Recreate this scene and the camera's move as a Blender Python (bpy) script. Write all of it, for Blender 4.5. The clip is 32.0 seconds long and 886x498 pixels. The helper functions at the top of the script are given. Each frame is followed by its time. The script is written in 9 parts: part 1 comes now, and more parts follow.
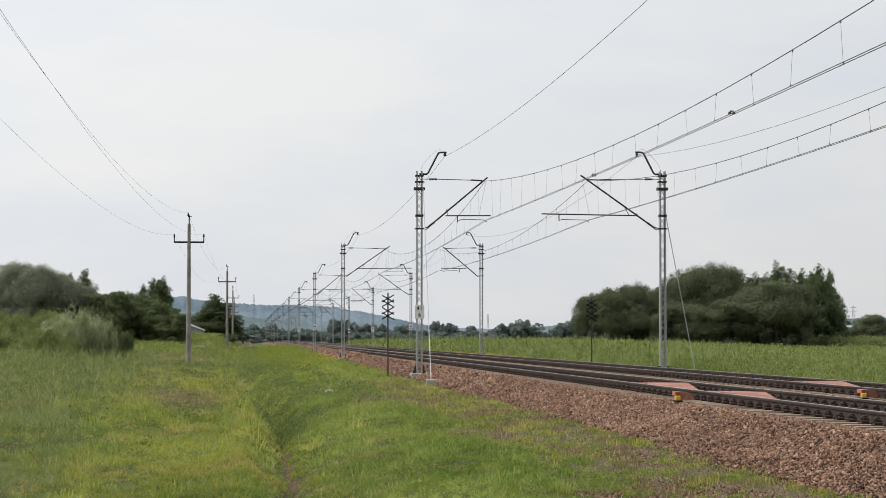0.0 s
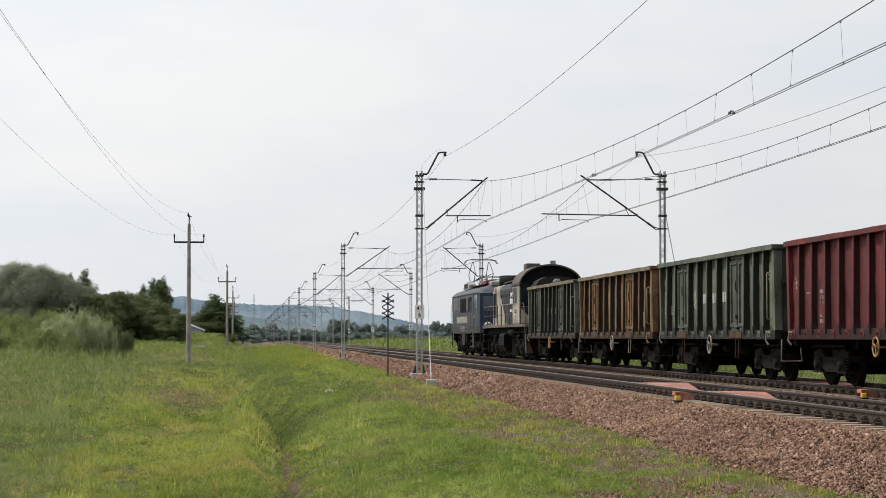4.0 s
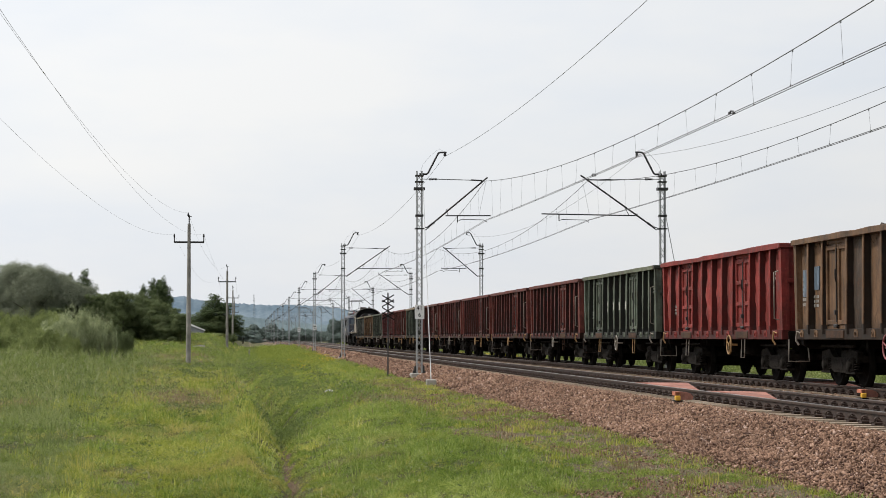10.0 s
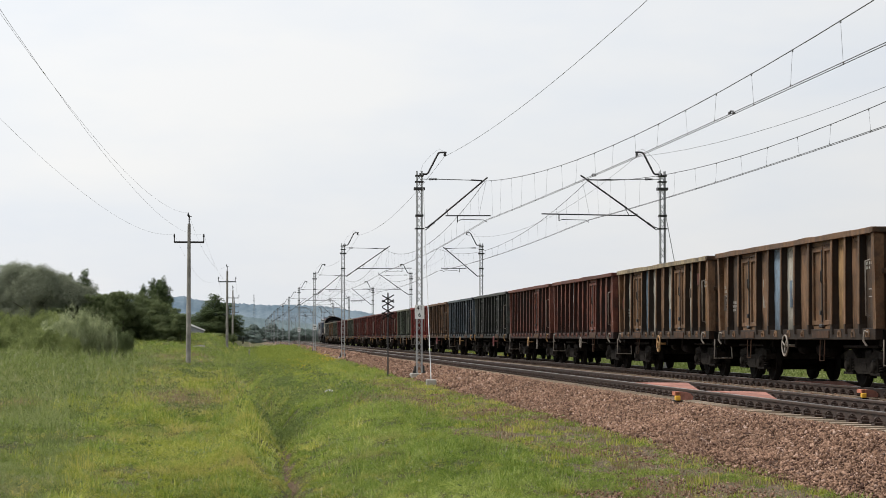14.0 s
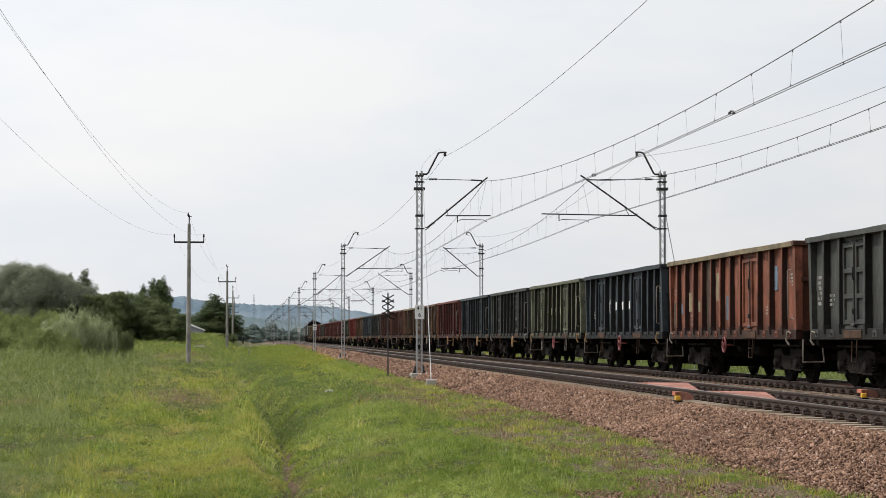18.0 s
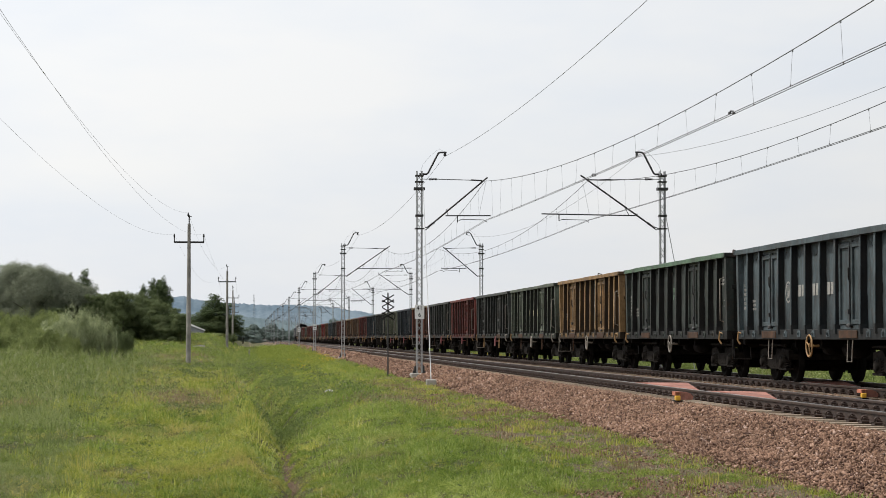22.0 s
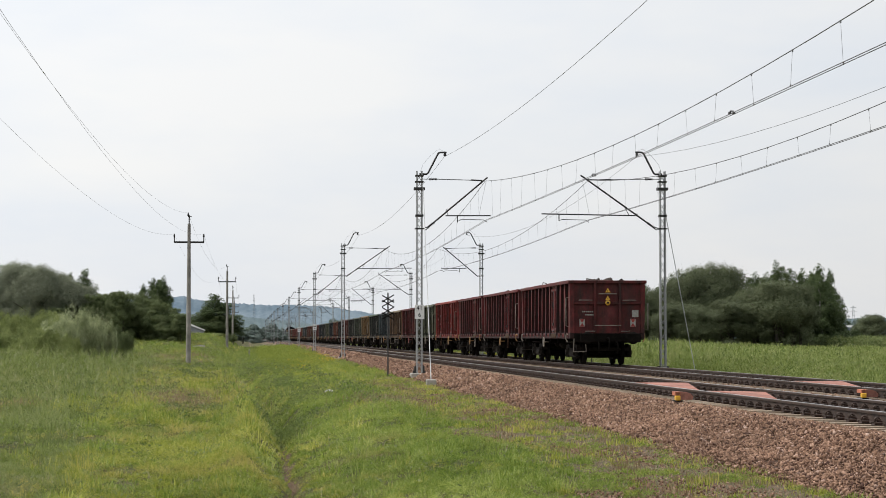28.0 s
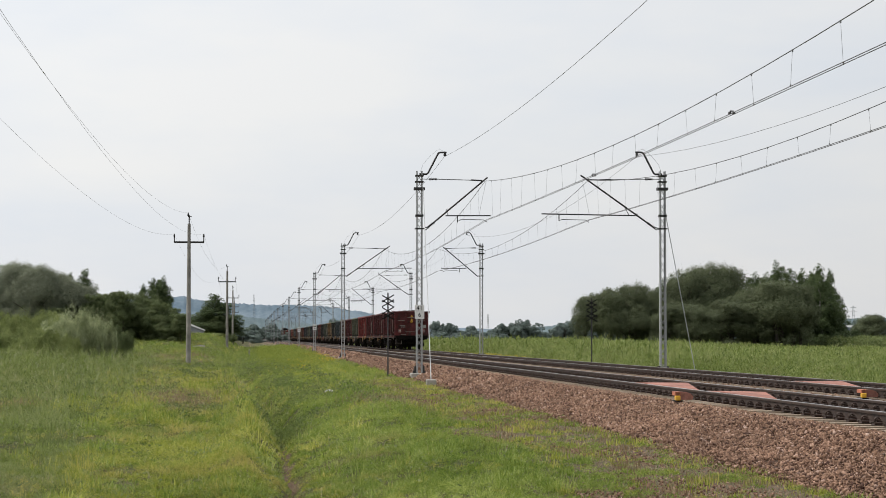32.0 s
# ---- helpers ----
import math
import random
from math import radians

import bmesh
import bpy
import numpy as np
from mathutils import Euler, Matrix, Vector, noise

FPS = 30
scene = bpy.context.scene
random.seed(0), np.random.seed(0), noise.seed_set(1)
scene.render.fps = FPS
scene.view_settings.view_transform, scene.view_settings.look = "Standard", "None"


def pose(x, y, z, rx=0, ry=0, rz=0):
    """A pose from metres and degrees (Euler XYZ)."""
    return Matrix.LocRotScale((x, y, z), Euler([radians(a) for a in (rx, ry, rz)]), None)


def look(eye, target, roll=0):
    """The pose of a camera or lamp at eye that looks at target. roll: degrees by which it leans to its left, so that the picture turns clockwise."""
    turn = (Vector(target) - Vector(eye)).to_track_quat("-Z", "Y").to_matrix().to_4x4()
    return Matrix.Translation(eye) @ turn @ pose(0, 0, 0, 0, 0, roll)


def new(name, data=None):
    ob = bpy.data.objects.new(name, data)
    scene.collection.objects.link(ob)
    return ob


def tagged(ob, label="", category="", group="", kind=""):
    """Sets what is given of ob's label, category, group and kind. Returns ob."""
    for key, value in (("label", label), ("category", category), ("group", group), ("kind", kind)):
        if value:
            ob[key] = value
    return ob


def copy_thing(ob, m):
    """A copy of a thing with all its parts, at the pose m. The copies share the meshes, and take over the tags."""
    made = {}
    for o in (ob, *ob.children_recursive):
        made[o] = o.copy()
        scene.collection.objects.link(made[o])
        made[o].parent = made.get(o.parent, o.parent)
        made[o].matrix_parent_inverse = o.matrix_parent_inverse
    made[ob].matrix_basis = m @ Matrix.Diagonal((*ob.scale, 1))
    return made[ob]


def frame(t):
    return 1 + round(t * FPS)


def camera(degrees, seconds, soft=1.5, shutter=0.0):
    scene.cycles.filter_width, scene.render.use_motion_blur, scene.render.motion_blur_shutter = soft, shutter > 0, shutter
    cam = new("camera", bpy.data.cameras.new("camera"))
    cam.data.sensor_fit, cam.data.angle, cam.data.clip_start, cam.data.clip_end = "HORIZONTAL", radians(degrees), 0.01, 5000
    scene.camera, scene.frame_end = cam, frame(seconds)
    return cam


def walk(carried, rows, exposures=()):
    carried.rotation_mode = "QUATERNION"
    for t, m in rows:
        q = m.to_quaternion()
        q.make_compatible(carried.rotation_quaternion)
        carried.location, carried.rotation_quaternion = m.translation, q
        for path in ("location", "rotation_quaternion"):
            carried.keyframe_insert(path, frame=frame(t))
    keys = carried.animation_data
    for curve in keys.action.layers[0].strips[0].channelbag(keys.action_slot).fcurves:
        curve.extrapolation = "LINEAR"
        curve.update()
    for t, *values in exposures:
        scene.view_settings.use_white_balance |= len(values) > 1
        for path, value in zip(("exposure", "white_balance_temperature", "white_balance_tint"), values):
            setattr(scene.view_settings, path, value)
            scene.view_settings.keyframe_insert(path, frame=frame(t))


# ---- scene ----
# ---- numbers of the light ----
EXPOSURE = 0.0
EXPOSURE_RISE = [(0.0, 0.04), (1.0, 0.05), (2.0, 0.07), (3.0, 0.10), (5.0, 0.14), (28.0, 0.16), (30.0, 0.08), (32.0, 0.07)]
CLOUD_LO = (0.825, 0.868, 0.930, 1)
CLOUD_HI = (0.945, 0.945, 0.942, 1)
SKY_AWAY, SKY_TOWARDS = 0.28, 1.19
SKY_STRENGTH = 0.97
SUN_POWER = 3.1

# ---- camera ----
EYE = (0.0, 0.0, 1.05)
AIM = (0.09620, 0.99440, 0.04369)
cam = camera(24.758, 32.0, soft=0.85, shutter=0.0)
VIEW = look(EYE, (EYE[0] + AIM[0] * 100, EYE[1] + AIM[1] * 100, EYE[2] + AIM[2] * 100))
walk(cam, [(0.0, VIEW), (32.0, VIEW)], exposures=[(t, EXPOSURE + e) for t, e in EXPOSURE_RISE])

# ---- world and sun: a bright, thinly overcast summer sky ----
world = bpy.data.worlds.new("overcast_sky")
scene.world = world
world.use_nodes = True
# the veiled sun stands over the meadow, a little ahead of the camera
SUN_EL, SUN_AZ = radians(54), radians(-72)
SUN_DIR = Vector((math.cos(SUN_EL) * math.sin(SUN_AZ), math.cos(SUN_EL) * math.cos(SUN_AZ), math.sin(SUN_EL)))


def build_sky():
    nt = world.node_tree
    nt.nodes.clear()
    out = nt.nodes.new("ShaderNodeOutputWorld")
    bg = nt.nodes.new("ShaderNodeBackground")
    sky = nt.nodes.new("ShaderNodeTexSky")
    sky.sky_type = 'NISHITA'
    sky.sun_disc = False
    sky.sun_elevation = SUN_EL
    sky.sun_rotation = SUN_AZ % (2 * math.pi)
    sky.air_density, sky.dust_density, sky.ozone_density = 1.0, 4.0, 1.0
    # a high veil of cloud: even pale grey with soft, broad drifts
    tc = nt.nodes.new("ShaderNodeTexCoord")
    mp = nt.nodes.new("ShaderNodeMapping")
    mp.inputs["Scale"].default_value = (1.6, 1.6, 5.0)
    no = nt.nodes.new("ShaderNodeTexNoise")
    no.inputs["Scale"].default_value = 2.2
    no.inputs["Detail"].default_value = 5.0
    no.inputs["Roughness"].default_value = 0.55
    ramp = nt.nodes.new("ShaderNodeValToRGB")
    ramp.color_ramp.elements[0].position = 0.38
    ramp.color_ramp.elements[0].color = CLOUD_LO
    ramp.color_ramp.elements[1].position = 0.62
    ramp.color_ramp.elements[1].color = CLOUD_HI
    mix = nt.nodes.new("ShaderNodeMixRGB")
    mix.inputs[0].default_value = 0.985
    # the veil is brighter on the sun's side
    dot = nt.nodes.new("ShaderNodeVectorMath")
    dot.operation = 'DOT_PRODUCT'
    dot.inputs[1].default_value = SUN_DIR
    up = nt.nodes.new("ShaderNodeMapRange")
    up.inputs["From Min"].default_value, up.inputs["From Max"].default_value = -1.0, 1.0
    up.inputs["To Min"].default_value, up.inputs["To Max"].default_value = SKY_AWAY, SKY_TOWARDS
    mul = nt.nodes.new("ShaderNodeVectorMath")
    mul.operation = 'SCALE'
    L = nt.links.new
    L(tc.outputs["Generated"], mp.inputs[0])
    L(mp.outputs[0], no.inputs["Vector"])
    L(no.outputs["Fac"], ramp.inputs[0])
    L(tc.outputs["Generated"], dot.inputs[0])
    L(dot.outputs["Value"], up.inputs["Value"])
    L(ramp.outputs[0], mul.inputs[0])
    L(up.outputs[0], mul.inputs["Scale"])
    L(sky.outputs[0], mix.inputs[1])
    L(mul.outputs[0], mix.inputs[2])
    L(mix.outputs[0], bg.inputs["Color"])
    bg.inputs["Strength"].default_value = SKY_STRENGTH
    L(bg.outputs[0], out.inputs["Surface"])


build_sky()
sun = new("sun", bpy.data.lights.new("sun", 'SUN'))
sun.data.energy, sun.data.angle, sun.data.color = SUN_POWER, radians(5), (1.0, 0.96, 0.90)
sun.matrix_basis = look(tuple(SUN_DIR * 50), (0, 0, 0))


# ---- mesh building ----
class Builder:
    """Collects corners and faces of one part."""

    def __init__(self):
        self.v, self.f, self.smooth = [], [], []

    def add(self, verts, faces, smooth=False):
        n = len(self.v)
        self.v.extend(verts)
        self.f.extend([tuple(i + n for i in f) for f in faces])
        self.smooth.extend([smooth] * len(faces))
        return self

    def box(self, x0, x1, y0, y1, z0, z1, m=None, c=0.0):
        """A box, with chamfered edges if c is given."""
        if c <= 0:
            vs = [(x, y, z) for z in (z0, z1) for y in (y0, y1) for x in (x0, x1)]
            fs = [(0, 2, 3, 1), (4, 5, 7, 6), (0, 1, 5, 4), (2, 6, 7, 3), (0, 4, 6, 2), (1, 3, 7, 5)]
        else:
            c = min(c, abs(x1 - x0) * 0.45, abs(y1 - y0) * 0.45, abs(z1 - z0) * 0.45)
            vs, fs = [], []
            ring = [(x0 + c, y0), (x1 - c, y0), (x1, y0 + c), (x1, y1 - c), (x1 - c, y1), (x0 + c, y1), (x0, y1 - c), (x0, y0 + c)]
            inn = [(x0 + c, y0 + c), (x1 - c, y0 + c), (x1 - c, y0 + c), (x1 - c, y1 - c), (x1 - c, y1 - c), (x0 + c, y1 - c), (x0 + c, y1 - c), (x0 + c, y0 + c)]
            vs += [(x, y, z0) for x, y in inn] + [(x, y, z0 + c) for x, y in ring] + [(x, y, z1 - c) for x, y in ring] + [(x, y, z1) for x, y in inn]
            for k in range(3):
                for i in range(8):
                    j = (i + 1) % 8
                    a = [k * 8 + i, k * 8 + j, k * 8 + 8 + j, k * 8 + 8 + i]
                    pts = []
                    for q in a:
                        if not any(vs[q] == vs[w] for w in pts):
                            pts.append(q)
                    if len(pts) > 2:
                        fs.append(tuple(pts))
            fs.append((0, 6, 4, 2))
            fs.append((24, 26, 28, 30))
        if m is not None:
            vs = [tuple(m @ Vector(p)) for p in vs]
        return self.add(vs, fs)

    def tube(self, pts, r, n=6, caps=True, r1=None):
        """A round bar along a line of points; r1: the radius at its end."""
        pts = [Vector(p) for p in pts]
        vs, fs = [], []
        last = None
        for i, p in enumerate(pts):
            d = (pts[min(i + 1, len(pts) - 1)] - pts[max(i - 1, 0)]).normalized()
            if last is None:
                a = d.orthogonal().normalized()
            else:
                a = (last - d * last.dot(d)).normalized()
            last = a
            b = d.cross(a)
            rr = r if r1 is None else r + (r1 - r) * i / max(1, len(pts) - 1)
            for k in range(n):
                w = 2 * math.pi * k / n
                vs.append(tuple(p + (a * math.cos(w) + b * math.sin(w)) * rr))
        for i in range(len(pts) - 1):
            for k in range(n):
                j = (k + 1) % n
                fs.append((i * n + k, i * n + j, i * n + n + j, i * n + n + k))
        self.add(vs, fs, n > 4)
        if caps:
            self.add(vs[:n], [tuple(reversed(range(n)))])
            self.add(vs[-n:], [tuple(range(n))])
        return self

    def ring(self, centre, axis, R, r, n=20, m=6):
        c, ax = Vector(centre), Vector(axis).normalized()
        a = ax.orthogonal().normalized()
        b = ax.cross(a)
        vs, fs = [], []
        for i in range(n):
            w = 2 * math.pi * i / n
            o = a * math.cos(w) + b * math.sin(w)
            for k in range(m):
                q = 2 * math.pi * k / m
                vs.append(tuple(c + o * (R + r * math.cos(q)) + ax * r * math.sin(q)))
        for i in range(n):
            for k in range(m):
                i2, k2 = (i + 1) % n, (k + 1) % m
                fs.append((i * m + k, i2 * m + k, i2 * m + k2, i * m + k2))
        return self.add(vs, fs, True)

    def lathe(self, profile, origin, axis='x', n=20):
        """Turns (along, radius) pairs round an axis through origin."""
        vs, fs = [], []
        ox, oy, oz = origin
        for a, r in profile:
            for k in range(n):
                w = 2 * math.pi * k / n
                c, s = r * math.cos(w), r * math.sin(w)
                if axis == 'x':
                    vs.append((ox + a, oy + c, oz + s))
                elif axis == 'y':
                    vs.append((ox + s, oy + a, oz + c))
                else:
                    vs.append((ox + c, oy + s, oz + a))
        for i in range(len(profile) - 1):
            for k in range(n):
                j = (k + 1) % n
                fs.append((i * n + k, i * n + j, i * n + n + j, i * n + n + k))
        fs.append(tuple(reversed(range(n))))
        fs.append(tuple(range((len(profile) - 1) * n, len(profile) * n)))
        return self.add(vs, fs, True)

    def prism(self, poly, lo, hi, axis='y', smooth=False):
        """A polygon (pairs in the two other axes, in order x,y,z) carried from lo to hi along axis."""
        n = len(poly)
        vs = []
        for q in (lo, hi):
            for a, b in poly:
                vs.append({'x': (q, a, b), 'y': (a, q, b), 'z': (a, b, q)}[axis])
        fs = [(i, (i + 1) % n, n + (i + 1) % n, n + i) for i in range(n)]
        self.add(vs, fs, smooth)
        self.add(vs, [tuple(reversed(range(n))), tuple(range(n, 2 * n))])
        return self

    def mesh(self, name, material):
        me = bpy.data.meshes.new(name)
        me.from_pydata(self.v, [], self.f)
        me.polygons.foreach_set("use_smooth", self.smooth)
        if material:
            me.materials.append(material)
        bm = bmesh.new()
        bm.from_mesh(me)
        bmesh.ops.recalc_face_normals(bm, faces=bm.faces)
        bm.to_mesh(me)
        bm.free()
        me.update()
        return me


def part(name, b, material, parent=None, label="", at=None):
    """Links a builder's mesh, or a ready mesh, as one object, under its thing."""
    me = b.mesh(name, material) if isinstance(b, Builder) else b
    ob = new(name, me)
    if parent is not None:
        ob.parent = parent
    if at is not None:
        ob.location = at
    if label:
        tagged(ob, label=label)
    return ob


def thing(name, label, category, group="", kind="", at=(0, 0, 0), rz=0.0):
    ob = new(name)
    ob.empty_display_size = 0.2
    ob.location = at
    ob.rotation_euler = (0, 0, radians(rz))
    return tagged(ob, label, category, group, kind)


def bulk_mesh(name, verts, faces, material, smooth=False):
    """A mesh from arrays: verts (n, 3), faces (m, 3 or 4)."""
    me = bpy.data.meshes.new(name)
    verts = np.ascontiguousarray(verts, dtype=np.float32)
    faces = np.ascontiguousarray(faces, dtype=np.int32)
    k = faces.shape[1]
    me.vertices.add(len(verts))
    me.vertices.foreach_set("co", verts.ravel())
    me.loops.add(faces.size)
    me.loops.foreach_set("vertex_index", faces.ravel())
    me.polygons.add(len(faces))
    me.polygons.foreach_set("loop_start", np.arange(0, faces.size, k, dtype=np.int32))
    me.polygons.foreach_set("loop_total", np.full(len(faces), k, dtype=np.int32))
    if smooth:
        me.polygons.foreach_set("use_smooth", np.ones(len(faces), dtype=bool))
    me.update(calc_edges=True)
    me.validate()
    if material:
        me.materials.append(material)
    return me


# ---- materials ----
def grey(v):
    return (v, v, v, 1.0)


class Nodes:
    """Short way to wire a node material."""

    def __init__(self, name, rough=0.6, metal=0.0, spec=0.5):
        self.mat = bpy.data.materials.new(name)
        self.mat.use_nodes = True
        self.nt = self.mat.node_tree
        self.b = self.nt.nodes["Principled BSDF"]
        self.b.inputs["Roughness"].default_value = rough
        self.b.inputs["Metallic"].default_value = metal
        self.b.inputs["Specular IOR Level"].default_value = spec

    def n(self, kind, **kw):
        nd = self.nt.nodes.new(kind)
        for k, v in kw.items():
            nd.inputs[k].default_value = v
        return nd

    def link(self, a, b):
        self.nt.links.new(a, b)

    def coord(self, scale=(1, 1, 1), which="Object"):
        tc = self.n("ShaderNodeTexCoord")
        mp = self.n("ShaderNodeMapping")
        mp.inputs["Scale"].default_value = scale
        self.link(tc.outputs[which], mp.inputs[0])
        return mp.outputs[0]

    def world_pos(self, scale=(1, 1, 1)):
        g = self.n("ShaderNodeNewGeometry")
        mp = self.n("ShaderNodeMapping")
        mp.inputs["Scale"].default_value = scale
        self.link(g.outputs["Position"], mp.inputs[0])
        return mp.outputs[0]

    def noise(self, vec, scale, detail=4.0, rough=0.6):
        no = self.n("ShaderNodeTexNoise", Scale=scale, Detail=detail, Roughness=rough)
        if vec is not None:
            self.link(vec, no.inputs["Vector"])
        return no.outputs["Fac"]

    def ramp(self, fac, stops):
        r = self.n("ShaderNodeValToRGB")
        e = r.color_ramp.elements
        while len(e) < len(stops):
            e.new(0.5)
        for el, (p, c) in zip(e, stops):
            el.position = p
            el.color = c if isinstance(c, tuple) and len(c) == 4 else ((*c, 1) if isinstance(c, tuple) else grey(c))
        self.link(fac, r.inputs[0])
        return r.outputs[0]

    def mix(self, fac, a, b, mode='MIX'):
        m = self.n("ShaderNodeMixRGB")
        m.blend_type = mode
        for i, v in ((0, fac), (1, a), (2, b)):
            if isinstance(v, (int, float)):
                m.inputs[i].default_value = v if i == 0 else grey(v)
            elif isinstance(v, tuple):
                m.inputs[i].default_value = v if len(v) == 4 else (*v, 1)
            else:
                self.link(v, m.inputs[i])
        return m.outputs[0]

    def math(self, op, a, b=0.0):
        m = self.n("ShaderNodeMath")
        m.operation = op
        for i, v in ((0, a), (1, b)):
            if isinstance(v, (int, float)):
                m.inputs[i].default_value = v
            else:
                self.link(v, m.inputs[i])
        return m.outputs[0]

    def random(self, island=False):
        nd = self.n("ShaderNodeNewGeometry" if island else "ShaderNodeObjectInfo")
        return nd.outputs["Random Per Island" if island else "Random"]

    def color(self, c):
        if isinstance(c, tuple):
            self.b.inputs["Base Color"].default_value = (*c[:3], 1)
        else:
            self.link(c, self.b.inputs["Base Color"])
        return self

    def bump(self, fac, strength=0.3, dist=0.02):
        bp = self.n("ShaderNodeBump", Strength=strength, Distance=dist)
        self.link(fac, bp.inputs["Height"])
        self.link(bp.outputs[0], self.b.inputs["Normal"])
        return self

    def roughness(self, fac):
        self.link(fac, self.b.inputs["Roughness"])
        return self


def plain_mat(name, rgb, rough=0.6, metal=0.0, vary=0.25, scale=6.0, bump=0.0, spec=0.5):
    """A surface with small mottling of its colour and a little relief."""
    m = Nodes(name, rough, metal, spec)
    no = m.noise(m.coord(), scale, 5.0)
    lo = tuple(c * (1 - vary) for c in rgb)
    hi = tuple(min(1, c * (1 + vary)) for c in rgb)
    m.color(m.ramp(no, [(0.3, lo), (0.7, hi)]))
    if bump:
        m.bump(m.noise(m.coord(), scale * 6, 3.0), bump)
    return m.mat


def paint_mat(name, rgb, dirt=0.5, rust=0.3, rough=0.5, rustc=(0.11, 0.045, 0.02), bands=0.0, worn=1.0):
    """Weathered vehicle paint: faded patches, dark streaks running down, rust spots, grime near the bottom."""
    m = Nodes(name, rough, 0.0, 0.16)
    co = m.coord()
    off = m.n("ShaderNodeVectorMath")
    off.operation = 'ADD'
    m.link(co, off.inputs[0])
    cmb = m.n("ShaderNodeCombineXYZ")
    rnd = m.random()
    m.link(m.math('MULTIPLY', rnd, 37.0), cmb.inputs[0])
    m.link(m.math('MULTIPLY', rnd, 91.0), cmb.inputs[1])
    m.link(cmb.outputs[0], off.inputs[1])
    co2 = off.outputs[0]
    fade = m.noise(co2, 1.1, 7.0, 0.68)
    base = m.ramp(fade, [(0.30, tuple(c * 0.45 for c in rgb)), (0.5, rgb), (0.70, tuple(min(1, c * 1.35 + 0.014 * worn) for c in rgb))])
    mp = m.n("ShaderNodeMapping")
    mp.inputs["Scale"].default_value = (1.6, 2.2, 0.30)
    m.link(co2, mp.inputs[0])
    streak = m.ramp(m.noise(mp.outputs[0], 1.6, 6.0, 0.65), [(0.44, 0.0), (0.66, 1.0)])
    c1 = m.mix(m.math('MULTIPLY', streak, dirt), base, (0.022, 0.020, 0.018))
    spots = m.ramp(m.noise(co2, 6.0, 8.0, 0.75), [(0.53, 0.0), (0.62, 1.0)])
    # blotches of grime and long pale scratches
    mq = m.n("ShaderNodeMapping")
    mq.inputs["Scale"].default_value = (2.6, 3.4, 1.5)
    m.link(co2, mq.inputs[0])
    blot = m.ramp(m.noise(mq.outputs[0], 1.7, 7.0, 0.72), [(0.47, 0.0), (0.66, 1.0)])
    c1 = m.mix(m.math('MULTIPLY', blot, 0.35 + 0.3 * dirt), c1, (0.020, 0.018, 0.016))
    ms = m.n("ShaderNodeMapping")
    ms.inputs["Scale"].default_value = (9.0, 9.0, 0.55)
    m.link(co2, ms.inputs[0])
    scr = m.ramp(m.noise(ms.outputs[0], 2.0, 4.0, 0.6), [(0.62, 0.0), (0.72, 0.35)])
    c1 = m.mix(m.math('MULTIPLY', scr, worn), c1, tuple(min(0.5, c * 1.5 + 0.035) for c in rgb))
    c2 = m.mix(m.math('MULTIPLY', spots, rust * worn), c1, rustc)
    chips = m.ramp(m.noise(co2, 17.0, 4.0, 0.7), [(0.62, 0.0), (0.68, 0.45)])
    c2 = m.mix(m.math('MULTIPLY', chips, worn), c2, tuple(min(0.5, c * 1.6 + 0.03) for c in rgb))
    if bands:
        # painted shade and sooty runs beside the ribs, with a ragged border, and a splashed lower edge
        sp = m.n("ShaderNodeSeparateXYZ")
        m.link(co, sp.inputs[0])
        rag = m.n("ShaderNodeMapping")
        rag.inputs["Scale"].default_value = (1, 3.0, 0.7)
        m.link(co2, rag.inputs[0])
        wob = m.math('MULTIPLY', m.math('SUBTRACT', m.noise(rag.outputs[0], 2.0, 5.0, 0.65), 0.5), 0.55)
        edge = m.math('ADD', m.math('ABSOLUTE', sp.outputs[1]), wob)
        shade_soot = m.ramp(edge, [(0.35, 0.0), (0.54, 1.0)])
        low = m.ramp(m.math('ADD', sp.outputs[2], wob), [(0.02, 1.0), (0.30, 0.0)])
        both = m.math('MAXIMUM', shade_soot, m.math('MULTIPLY', low, 0.6))
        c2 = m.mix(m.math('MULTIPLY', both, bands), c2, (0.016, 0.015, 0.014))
    m.color(c2)
    m.roughness(m.ramp(fade, [(0.3, rough), (0.8, min(1.0, rough + 0.3))]))
    m.bump(m.noise(co2, 1.9 if bands else 1.3, 4.0), 0.7 if bands else 0.25, 0.06 if bands else 0.03)
    return m.mat


def foliage_mat(name, dark, light, rough=0.6, trans=0.25):
    m = Nodes(name, rough, 0.0, 0.10)
    r = m.random(island=True)
    big = m.noise(m.world_pos(), 0.7, 3.0)
    f = m.math('ADD', m.math('MULTIPLY', r, 0.35), m.math('MULTIPLY', big, 0.65))
    c = m.ramp(f, [(0.22, dark), (0.78, light)])
    o = m.random()
    c = m.mix(m.math('MULTIPLY', o, 0.25), c, tuple(a * 0.55 for a in dark))
    m.color(c)
    tr = m.n("ShaderNodeBsdfTranslucent")
    m.link(c, tr.inputs["Color"])
    mx = m.n("ShaderNodeMixShader")
    mx.inputs[0].default_value = trans
    m.link(m.b.outputs[0], mx.inputs[1])
    m.link(tr.outputs[0], mx.inputs[2])
    m.link(mx.outputs[0], m.nt.nodes["Material Output"].inputs["Surface"])
    return m.mat


